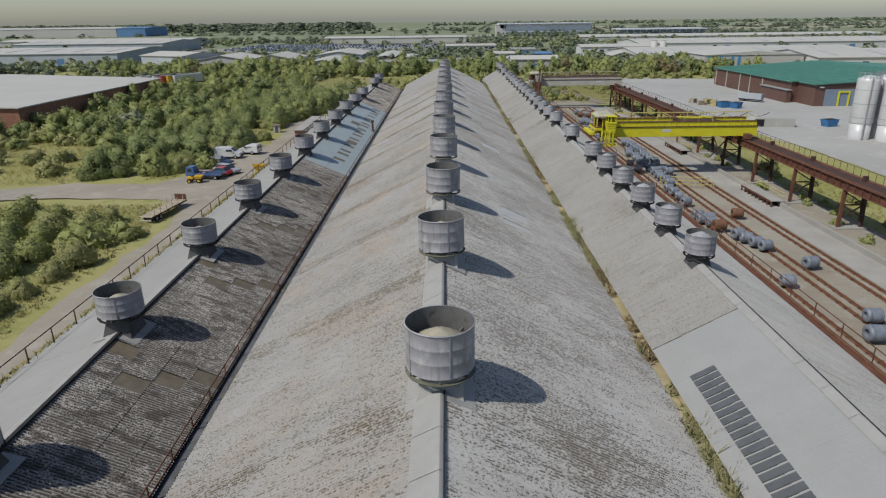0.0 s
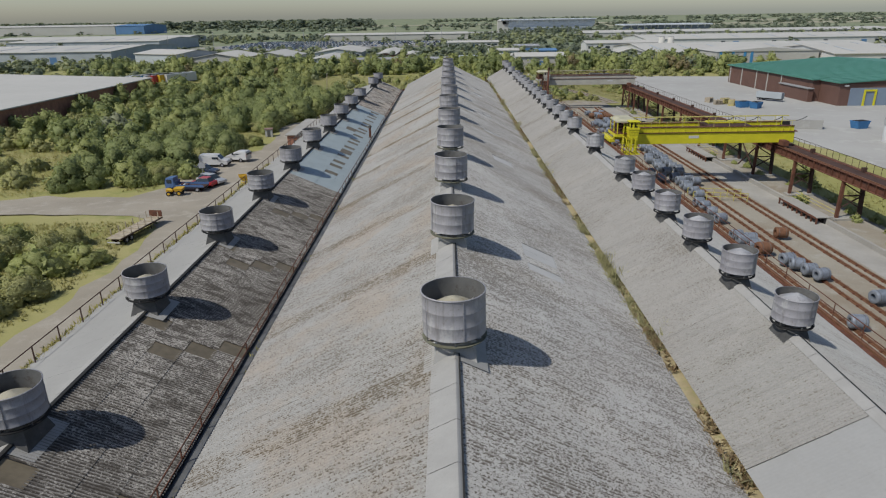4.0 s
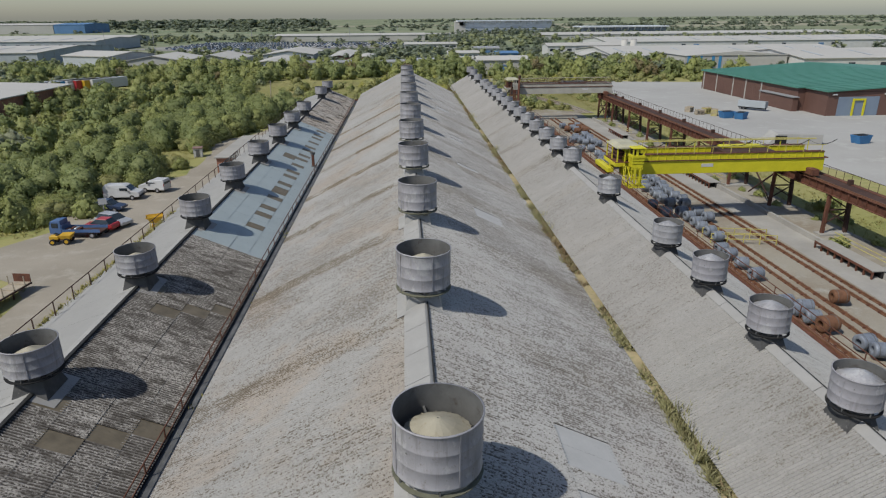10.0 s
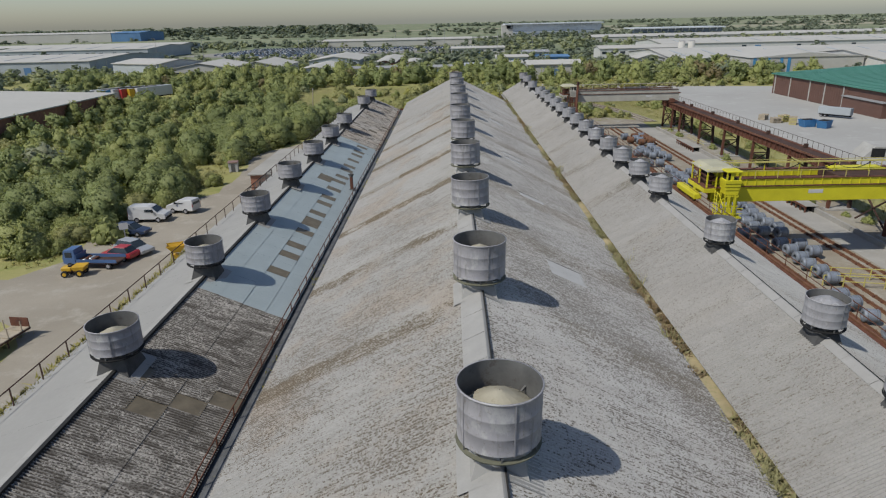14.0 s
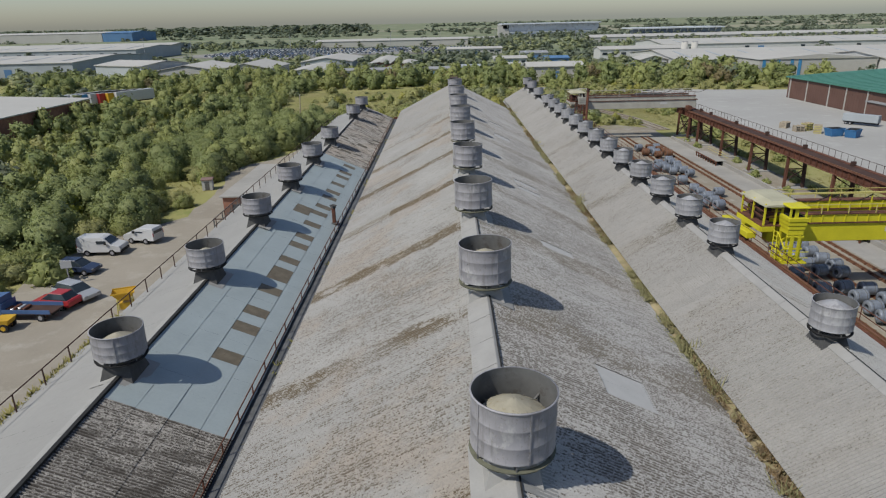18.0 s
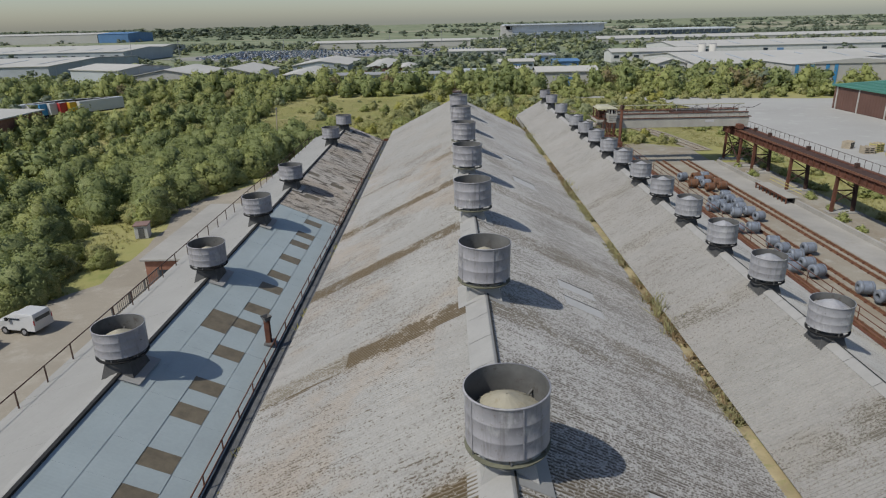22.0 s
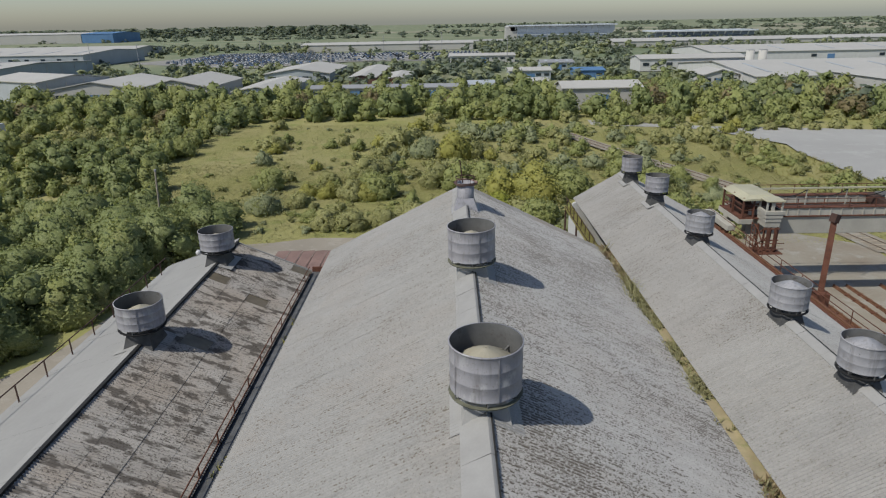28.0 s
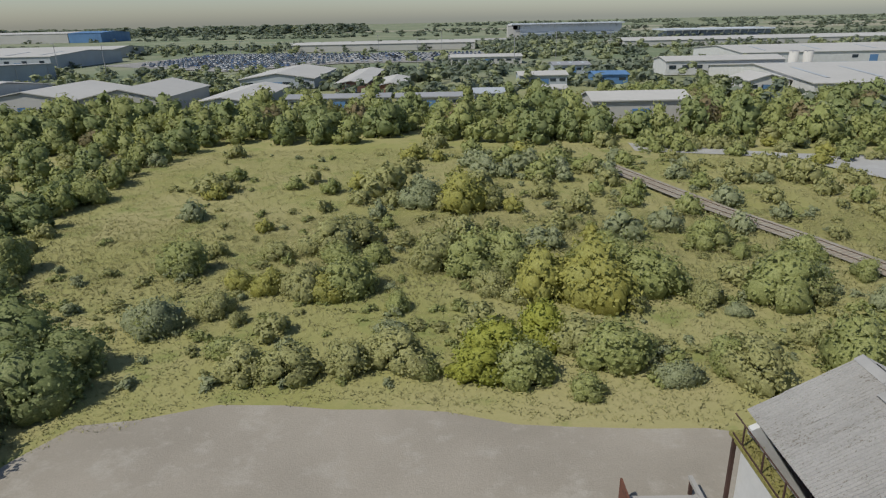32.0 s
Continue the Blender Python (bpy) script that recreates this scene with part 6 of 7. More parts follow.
FAR_SHEDS = (
    ("wide white-roofed warehouse with a red brick front", -190, -92, 130, 203, 5.0, 6.6, "brick", "far_roof", "y", 0, 0, 0, 0),
    ("broad white-roofed warehouse at the edge of the estate", -330, -178, 352, 440, 6.5, 8.0, "far_wall", "far_roof", "x", 0, 3, 8, 8),
    ("low white twin-roofed workshop", -117, -92.2, 300, 332, 5.0, 7.0, "far_roof", "far_roof", "y", 5, 1, 0, 0),
    ("low white workshop with a short grey gable", -91.2, -70.6, 300, 332, 5.0, 7.2, "far_roof", "far_roof", "y", 4, 0, 0, 0),
    ("narrow low shed with a pale roof", -66, -51, 306, 348, 3.0, 4.2, "far_wall", "far_roof", "y", 3, 0, 0, 0),
    ("pale pitched unit among the trees", -74, -48, 372, 420, 3.2, 5.0, "far_wall", "far_roof", "y", 4, 1, 0, 0),
    ("narrow pale shed with a maroon side wall", -38, -28, 356, 418, 2.6, 3.4, "brown_clad", "far_roof", "y", 0, 1, 0, 0),
    ("small pale shed with a shallow roof", -24, -15.5, 352, 384, 2.2, 2.9, "brick", "far_roof", "y", 0, 0, 0, 0),
    ("long low flat unit behind the tree belt", -44, -17, 315, 322, 2.6, 3.2, "far_wall", "far_roof_grey", "x", 8, 1, 0, 0),
    ("long low pale unit behind the tree belt", -15, 2, 314, 321, 2.6, 3.2, "far_roof", "far_roof_grey", "x", 6, 1, 0, 0),
    ("grey glazed lean-to among the trees", 6, 14, 322, 332, 2.4, 3.2, "far_wall", "far_wall", "x", 4, 0, 0, 0),
    ("low white shed behind the tree belt", 28.5, 48.5, 277, 288, 5.2, 6.4, "far_roof", "far_roof", "x", 0, 1, 0, 0),
    ("small white office with a window strip", 24.7, 31.2, 322, 330, 3.2, 3.8, "far_roof", "far_roof", "x", 5, 0, 0, 0),
    ("pale unit with a grey roof among trees", 22.8, 38.7, 364, 376, 3.4, 4.2, "far_wall", "far_roof", "x", 5, 1, 0, 0),
    ("pale unit with dark roof panels", 41.5, 56, 410, 424, 3.4, 4.2, "far_wall", "far_roof_grey", "x", 5, 1, 3, 0),
    ("bright blue-clad unit among the trees", 48.5, 59.6, 366, 377, 3.0, 3.7, "far_blue", "far_blue", "x", 3, 1, 0, 0),
    ("long white flat unit past the car park", 0.5, 36.5, 480, 500, 3.4, 4.2, "far_roof", "far_roof", "x", 8, 1, 0, 0),
    ("white gabled wing of the factory", 85, 96.5, 331, 345, 3.4, 5.0, "white_wall", "far_roof", "y", 4, 1, 0, 0),
    ("large white factory with a band of dark windows", 97, 215, 319, 392, 3.6, 6.2, "white_wall", "far_roof", "x", 14, 2, 8, 0),
    ("white back hall of the factory", 82, 127, 396, 412, 5.0, 6.2, "white_wall", "far_roof", "x", 9, 0, 0, 0),
    ("white works shed beyond the brown one", 152, 330, 262, 312, 5.4, 7.6, "white_wall", "far_roof", "x", 14, 2, 9, 0),
    ("long white factory extension", 130, 330, 440, 500, 5.0, 7.0, "white_wall", "far_roof", "x", 6, 2, 8, 0),
    ("pale distribution shed beside the car park", -330, -215, 500, 580, 7.0, 8.6, "far_wall", "far_roof", "x", 12, 4, 6, 0),
    ("long low white warehouse past the car park", -120, 20, 655, 690, 5.0, 6.2, "far_roof", "far_roof", "x", 0, 0, 0, 0),
    ("wide white warehouse past the wood", 130, 420, 640, 690, 4.0, 5.5, "far_roof", "far_roof", "x", 0, 0, 0, 0),
    ("broad pale hall past the car park", -420, -240, 620, 670, 6.0, 7.5, "far_roof", "far_roof", "x", 0, 0, 0, 0),
)
CLEAR = [(110, 152, 270, 302), (-152, -110, 302, 336)]
for label, x0, x1, y0, y1, eave, ridge, wall, roof, along, windows, doors, lights, bands in FAR_SHEDS:
    shed("warehouse", label, x0, x1, y0, y1, eave, ridge, M[wall], M[roof], along, windows, doors, lights, bands)
    CLEAR.append((x0, x1, y0, y1))
big = shed("warehouse", "white warehouse with tall panelled pale blue end wall", -30, 0, 0, 24, 6.6, 8.0, M["far_wall"], M["far_roof"], "x", 0, 0, 0, 4)
big.matrix_basis = pose(-125, 307, 0, 0, 0, -29)
shed("distribution_hall", "far white hall with long low walls", -960, -546, 1110, 1200, 13, 15, M["far_roof"], M["far_roof"], "x")
shed("distribution_hall", "far blue-clad end of a storage hall", -545, -498, 1110, 1200, 13, 15, M["far_blue"], M["far_blue"], "x")
for x in (119.6, 124.6):
    top = thing("chimney", "pale stubby twin tower of the factory", "chimney", (x, 376, 0))
    bm = bmesh.new()
    lathe(bm, [(1.7, 0), (1.6, 9.0), (1.4, 9.0), (1.4, 8.2)], 16)
    part("shaft", bm, M["far_roof"], top, "", True)
    part("cap", boxed(-1.2, 1.2, -1.2, 1.2, 8.6, 9.2), M["far_roof_grey"], top)


def grandstand(x0, x1, y, label, pale):
    top = thing("grandstand", label, "stadium", (0, 0, -3.4))
    m = M["stand_pale"] if pale else M["stand_dark"]
    h = 17.5 if pale else 11.5
    bm = bmesh.new()
    prof = [(y + (1 if pale else 8), 3), (y, h * 0.7), (y, h), (y + 45, h - 4), (y + 45, 3)]
    rings = [[bm.verts.new((x + (6 if (s and q[0] == y) else -6 if q[0] == y else 0), *q)) for q in prof] for s, x in ((0, x0), (1, x1))]
    bm.faces.new(rings[0])
    bm.faces.new(rings[1])
    for i in range(5):
        bm.faces.new((rings[0][i], rings[1][i], rings[1][(i + 1) % 5], rings[0][(i + 1) % 5]))
    bmesh.ops.recalc_face_normals(bm, faces=bm.faces)
    part("seating_block", bm, m, top)
    part("roof", boxed(x0 - 8, x1 + 8, y - 4, y + 40, h, h + 1.2), M["stand_pale"], top)
    n = int((x1 - x0) / 7)
    for i in range(n + 1):
        x = x0 + (x1 - x0) * i / n
        part("raker", beamed((x, y + 8, 0), (x, y - 2, h), 1.0, 1.0), M["stand_pale"], top)
    part("podium", boxed(x0, x1, y + 2, y + 40, 0, 3.2), m, top)
    for k in range(2):
        part("window_band", boxed(x0 + 3, x1 - 3, y - 1.0, y - 0.5, h * 0.3 + 3 * k, h * 0.3 + 1.0 + 3 * k), M["stand_dark"], top)


grandstand(82, 196, 930, "long pale blue grandstand far off", True)
grandstand(206, 288, 760, "dark steel grandstand far off", False)
shed("tower_block", "pale stair tower beside the far grandstand", 70, 84, 930, 946, 13, 14, M["far_roof"], M["far_roof"], "x")

sheet("car_park", [(-205, 530), (-110, 462), (-60, 510), (24, 504), (24, 610), (-170, 640)], 0.03, M["asphalt"], "wide far car park", "car park", 1.0, 20, 9)
sheet("far_road", [(-260, 250), (-120, 258), (-40, 290), (-40, 294), (-122, 263), (-262, 255)], 0.03, M["asphalt"], "grey road beyond the scrub", "road", 0.3, 10, 10)
for i, (x0, x1, y0, y1) in enumerate(((-900, -300, 760, 860), (120, 480, 700, 800), (-200, 400, 860, 925), (400, 1100, 760, 900), (250, 900, 1150, 1400), (-1500, -700, 900, 1080), (700, 1700, 1500, 1900), (-300, 500, 1500, 1700), (300, 1400, 560, 640), (-160, 60, 700, 740))):
    sheet("field", [(x0, y0), (x1, y0 + 15), (x1 - 30, y1), (x0 + 40, y1 - 10)], 0.05 + 0.01 * i, M["stubble"] if i != 2 else M["apron"], "pale stubble field in the distance", "field", 6.0, 60, 20 + i)


def parked_cars():
    """Rows of small far-off cars as one mass."""
    rnd = random.Random(8)
    v, f, idx = [], [], []
    mats = [M["white_paint"], M["silver_paint"], M["navy_paint"], M["tyre"], M["blue_paint"], M["glass_dark"]]

    def put(x, y, k):
        for (a0, a1, b0, b1, z0, z1, t, m) in ((-0.85, 0.85, -2.0, 2.0, 0.3, 0.85, 0.95, k), (-0.75, 0.75, -1.1, 1.2, 0.85, 1.4, 0.72, 5), (-0.56, 0.56, -0.8, 0.9, 1.39, 1.45, 1.0, k)):
            n = len(v)
            for z, s in ((z0, 1.0), (z1, t)):
                for p in ((a0, b0), (a1, b0), (a1, b1), (a0, b1)):
                    v.append((x + p[0] * s, y + p[1] * s, z))
            for q in ((4, 5, 6, 7), (0, 1, 5, 4), (1, 2, 6, 5), (2, 3, 7, 6), (3, 0, 4, 7)):
                f.append(tuple(n + j for j in q))
                idx.append(m)

    for r in range(15):
        y = 446 + r * 12.5
        for x in np.arange(-180 + r * 0.5, 105, 2.7):
            if x > 22 or y < 6 + np.interp(x, [-205, -110, -60, 24], [530, 462, 510, 504]) or y > 632 - 0.16 * (x + 170):
                continue
            if rnd.random() < 0.8:
                put(x, y + rnd.uniform(-0.4, 0.4), rnd.choice((0, 0, 1, 1, 2, 3, 4)))
    ob = new("parked_cars", from_arrays("parked_cars", v, f, mats, idx))
    tagged(ob, "rows of parked cars in the far car park", "cars", "", "stuff")


parked_cars()
for i, (x, y) in enumerate(((-150, 430), (-95, 445), (-40, 520), (-15, 450), (30, 455), (60, 520), (-200, 480), (100, 560), (-5, 600))):
    top = thing("lamp_column", "tall slim grey lamp column", "street lamp", (x, y, 0), 30 * i, "car park lamp columns")
    part("column", tubed((0, 0, 0), (0, 0, 14), 0.14, 6), M["galv_pale"], top)
    part("lantern", boxed(-0.2, 1.3, -0.25, 0.25, 14, 14.2), M["galv_pale"], top)


# ---- railway in the scrub ----
RAIL_LINE = [(42.6, 168), (40.4, 185.5), (37.3, 196), (34.3, 205), (30.2, 215.5), (26.1, 229), (22.0, 243)]


def railway():
    top = thing("railway_track", "rusty disused railway curving through the scrub", "railway")
    line = RAIL_LINE
    path = []
    for (x0, y0), (x1, y1) in zip(line, line[1:]):
        for k in range(8):
            path.append((x0 + (x1 - x0) * k / 8, y0 + (y1 - y0) * k / 8))
    bm = bmesh.new()
    pts = [bm.verts.new((x + s * 1.7, y, 0.10)) for x, y in path for s in (-1, 1)]
    for i in range(len(path) - 1):
        bm.faces.new((pts[2 * i], pts[2 * i + 1], pts[2 * i + 3], pts[2 * i + 2]))
    part("ballast", bm, M["track_bed"], top)
    for s in (-0.72, 0.72):
        bm = bmesh.new()
        wire(bm, [(x + s, y, 0.2) for x, y in path], 0.09)
        part("rail", bm, M["rust_rail"], top)
    sl = mesh_of(boxed(-1.2, 1.2, -0.1, 0.1, 0.04, 0.13), M["timber"], "sleeper")
    for i in range(0, len(path) - 1):
        for k in range(2):
            (x0, y0), (x1, y1) = path[i], path[i + 1]
            ob = new("sleeper", sl)
            ob.parent, ob.matrix_basis = top, pose(x0 + (x1 - x0) * k / 2, y0 + (y1 - y0) * k / 2, 0, 0, 0, math.degrees(math.atan2(-(x1 - x0), y1 - y0)))


railway()


# ---- vegetation ----
def blob(rng, r, n1=6, n2=4):
    """A lumpy rounded core: verts and quads."""
    v, f = [], []
    ph = rng.uniform(0, 6, 6)
    for j in range(n2 + 1):
        t = math.pi * j / n2
        for i in range(n1):
            a = 2 * math.pi * i / n1
            k = r * (1 + 0.16 * math.sin(3 * a + ph[0]) * math.sin(2 * t + ph[1]) + 0.12 * math.sin(5 * a + ph[2] + 3 * t))
            v.append((k * math.sin(t) * math.cos(a), k * math.sin(t) * math.sin(a), k * 0.85 * math.cos(t)))
    for j in range(n2):
        for i in range(n1):
            f.append((j * n1 + i, (j + 1) * n1 + i, (j + 1) * n1 + (i + 1) % n1, j * n1 + (i + 1) % n1))
    return np.array(v), f


def crown_data(seed, height, radius, lumps, leaves, size, low=0.15, cone=False):
    """Small leaf sprays over a dome of uneven lumps, with a dim core in each lump: verts, faces and rounded normals."""
    rng = np.random.default_rng(seed)
    V, F, N, n = [], [], [], 0
    cen, rad = [], []
    for k in range(lumps):
        h = low + (1 - low) * (k + 0.5) / lumps
        if cone:
            spread, rr = radius * (1 - h) * 0.55, radius * (0.2 + 0.55 * (1 - h))
        else:
            spread = radius * 0.66 * math.sqrt(max(0.04, 1 - (0.97 * h) ** 2)) * rng.uniform(0.6, 1.25)
            rr = radius * rng.uniform(0.34, 0.6)
        a = rng.uniform(-0.5, 0.5) + k * 2.4
        cen.append((spread * math.cos(a), spread * math.sin(a), max(rr * 0.5, h * height * rng.uniform(0.82, 1.08) - rr * 0.7)))
        rad.append(rr)
    cen, rad = np.array(cen), np.array(rad)
    heart = np.array((0, 0, height * 0.3))
    for c, r in zip(cen, rad):
        v, f = blob(rng, r * 0.8, *((5, 3) if leaves < 100 else (6, 4)))
        V.append(v + c)
        N.append(v / (r * 0.8) * 0.35 + (v + c - heart) / radius * 0.7)
        F += [tuple(n + i for i in q) for q in f]
        n += len(v)
    w = rad ** 2 / (rad ** 2).sum()
    pick = rng.choice(lumps, leaves, p=w)
    d = rng.normal(size=(leaves, 3))
    d[:, 2] = d[:, 2] * 0.85 + 0.3
    d /= np.linalg.norm(d, axis=1)[:, None]
    bumps = sum(np.sin(d @ rng.normal(scale=k, size=(3, 1)) + rng.uniform(0, 6))[:, 0] for k in (3.5, 5, 8, 11))
    reach = rng.uniform(0.82, 1.06, leaves) + 0.07 * bumps + np.where(rng.random(leaves) < 0.08, rng.uniform(0.05, 0.25, leaves), 0)
    p = cen[pick] + d * (rad[pick] * reach)[:, None]
    p[:, 2] = np.maximum(p[:, 2], 0.05)
    nrm = d + rng.normal(scale=0.55, size=d.shape) + (0, 0, 0.3)
    nrm /= np.linalg.norm(nrm, axis=1)[:, None]
    t = np.cross(nrm, rng.normal(size=d.shape))
    t /= np.linalg.norm(t, axis=1)[:, None]
    b = np.cross(nrm, t)
    s = size * rng.uniform(0.6, 1.35, leaves)[:, None]
    q = np.stack([p - t * s * 0.55, p - b * s * 0.36 + nrm * s * 0.1, p + t * s * 0.6, p + b * s * 0.36 + nrm * s * 0.1], 1).reshape(-1, 3)
    V.append(q)
    soft = d * 0.15 + (p - heart) / radius * 0.3 + nrm * 0.8
    N.append(np.repeat(soft, 4, 0))
    F += [(n + 4 * i, n + 4 * i + 1, n + 4 * i + 2, n + 4 * i + 3) for i in range(leaves)]
    N = np.concatenate(N)
    return np.concatenate(V), F, N / np.maximum(1e-6, np.linalg.norm(N, axis=1))[:, None]


def leafy(name, v, f, normals, mats, index=None):
    me = from_arrays(name, v.tolist(), f if isinstance(f, list) else f.tolist(), mats, index)
    me.polygons.foreach_set("use_smooth", [True] * len(me.polygons))
    me.normals_split_custom_set_from_vertices(normals.tolist())
    return me


def trunk_mesh(seed, height, thick):
    rnd = random.Random(seed)
    bm = bmesh.new()
    p, r = Vector((0, 0, -0.1)), thick
    for k in range(4):
        q = p + Vector((rnd.uniform(-0.12, 0.12) * height * 0.3, rnd.uniform(-0.12, 0.12) * height * 0.3, height * 0.2))
        rings = []
        for c, rr in ((p, r), (q, r * 0.75)):
            rings.append([bm.verts.new(c + Vector((rr * math.cos(a), rr * math.sin(a), 0))) for a in (0, 1.05, 2.1, 3.14, 4.19, 5.24)])
        for i in range(6):
            bm.faces.new((rings[0][i], rings[0][(i + 1) % 6], rings[1][(i + 1) % 6], rings[1][i]))
        for s in range(2):
            a = rnd.uniform(0, 6.28)
            e = q + Vector((math.cos(a), math.sin(a), 0.8)) * height * 0.2
            beam(bm, q, e, r * 0.5)
        p, r = q, r * 0.75
    return mesh_of(bm, M["bark"], "trunk")


KINDS = {}


def plant_kind(key, name, label, category, seed, height, radius, lumps, leaves, size, leaf, cone=False, low=0.15, trunk=0.06):
    v, f, nr = crown_data(seed, height, radius, lumps, leaves, size, low, cone)
    KINDS[key] = (name, label, category, leafy("crown", v, f, nr, M[leaf]), trunk_mesh(seed, height * 0.7, trunk * height ** 0.6), v, f, leaf, nr)


PLANTED = {"bush": 0, "tree": 0}
MASS_ONLY = [False]
MASSED = {}


def plant(key, x, y, scale=1.0, turn=0.0, squash=1.0):
    name, label, category, crown, trunk, v, f, leaf, nr = KINDS[key]
    wide = 1 + 0.16 * math.sin(x * 3.7 + y * 2.3)
    near = (-58 < x < 48 and y < 226) or (46 < x and y < 200)
    if MASS_ONLY[0] or not near or PLANTED[name] >= (205 if name == "bush" else 130):
        if not key.startswith("far"):
            swap = {"leaf_dark": "fartree0", "leaf_olive": "farolive0", "leaf_sage": "farolive1"}.get(leaf, "farash0" if name == "tree" else "farolive1")
            v, f, nr = KINDS[swap][5], KINDS[swap][6], KINDS[swap][8]
        c, s = math.cos(turn), math.sin(turn)
        spin = lambda q: np.stack([q[:, 0] * c - q[:, 1] * s, q[:, 0] * s + q[:, 1] * c, q[:, 2]], 1)
        w = spin(v) * (scale * wide, scale / wide, scale * squash) + (x, y, -0.06)
        vs, fs, ns, n = MASSED.setdefault(leaf, ([], [], [], [0]))
        vs.append(w)
        ns.append(spin(nr))
        fs.append(np.array(f) + n[0])
        n[0] += len(w)
        return
    top = new(name)
    top.matrix_basis = Matrix.LocRotScale((x, y, -0.06), Euler((0, 0, turn)), (scale * wide, scale / wide, scale * squash))
    tagged(top, label, category)
    for nm, me in (("crown", crown), ("trunk", trunk)):
        ob = new(nm, me)
        ob.parent = top
    PLANTED[name] += 1


for s in range(3):
    plant_kind(f"bush{s}", "bush", "dense mid-green leafy scrub bush", "bush", 10 + s, 2.7, 2.0, 12, 1500, 0.2, "leaf", False, 0.08, 0.04)
    plant_kind(f"olive{s}", "bush", "olive-green hawthorn scrub bush", "bush", 20 + s, 2.5, 1.9, 12, 1450, 0.19, "leaf_olive", False, 0.06, 0.04)
    plant_kind(f"tree{s}", "tree", "broad dark-green self-sown tree", "tree", 30 + s, 5.2, 2.9, 15, 1900, 0.3, "leaf_dark", False, 0.1, 0.06)
    plant_kind(f"ash{s}", "tree", "mid-green rounded young tree", "tree", 40 + s, 4.6, 2.7, 14, 1800, 0.29, "leaf", False, 0.1, 0.05)
plant_kind("lime0", "bush", "bright yellow-green leafy scrub bush", "bush", 51, 2.8, 1.9, 11, 1600, 0.2, "leaf_lime", False, 0.06, 0.04)
plant_kind("gold0", "bush", "yellowing round leafy scrub bush", "bush", 57, 2.8, 2.1, 13, 1700, 0.2, "leaf_gold", False, 0.06, 0.04)
plant_kind("sage0", "bush", "soft grey-green willow scrub bush", "bush", 55, 2.4, 2.0, 11, 1600, 0.18, "leaf_sage", False, 0.06, 0.04)
plant_kind("silver0", "tree", "slim silvery white willow tree", "tree", 52, 5.2, 1.8, 12, 1700, 0.28, "leaf_silver", False, 0.12, 0.05)
plant_kind("red0", "tree", "sparse tree with rust-tinged leaves", "tree", 53, 5.0, 2.0, 10, 1000, 0.36, "leaf_red", False, 0.2, 0.05)
plant_kind("pine0", "tree", "dark conifer with tiered branches", "tree", 54, 6.5, 2.2, 10, 1300, 0.40, "leaf_dark", True, 0.2, 0.05)
for s in range(2):
    plant_kind(f"fartree{s}", "tree", "broad dark-green self-sown tree", "tree", 60 + s, 5.4, 2.9, 8, 330, 0.66, "leaf_dark", False, 0.1, 0.05)
    plant_kind(f"farash{s}", "tree", "mid-green rounded young tree", "tree", 64 + s, 5.0, 2.8, 8, 330, 0.64, "leaf", False, 0.1, 0.05)
    plant_kind(f"farolive{s}", "bush", "olive-green hawthorn scrub bush", "bush", 68 + s, 2.7, 2.1, 6, 240, 0.5, "leaf_olive", False, 0.08, 0.04)


for s in range(3):
    plant_kind(f"farweed{s}", "bush", "low weedy scrub", "bush", 80 + s, 2.4, 2.0, 4, 95, 0.6, ("leaf_olive", "leaf_sage", "leaf")[s], False, 0.06, 0.03)


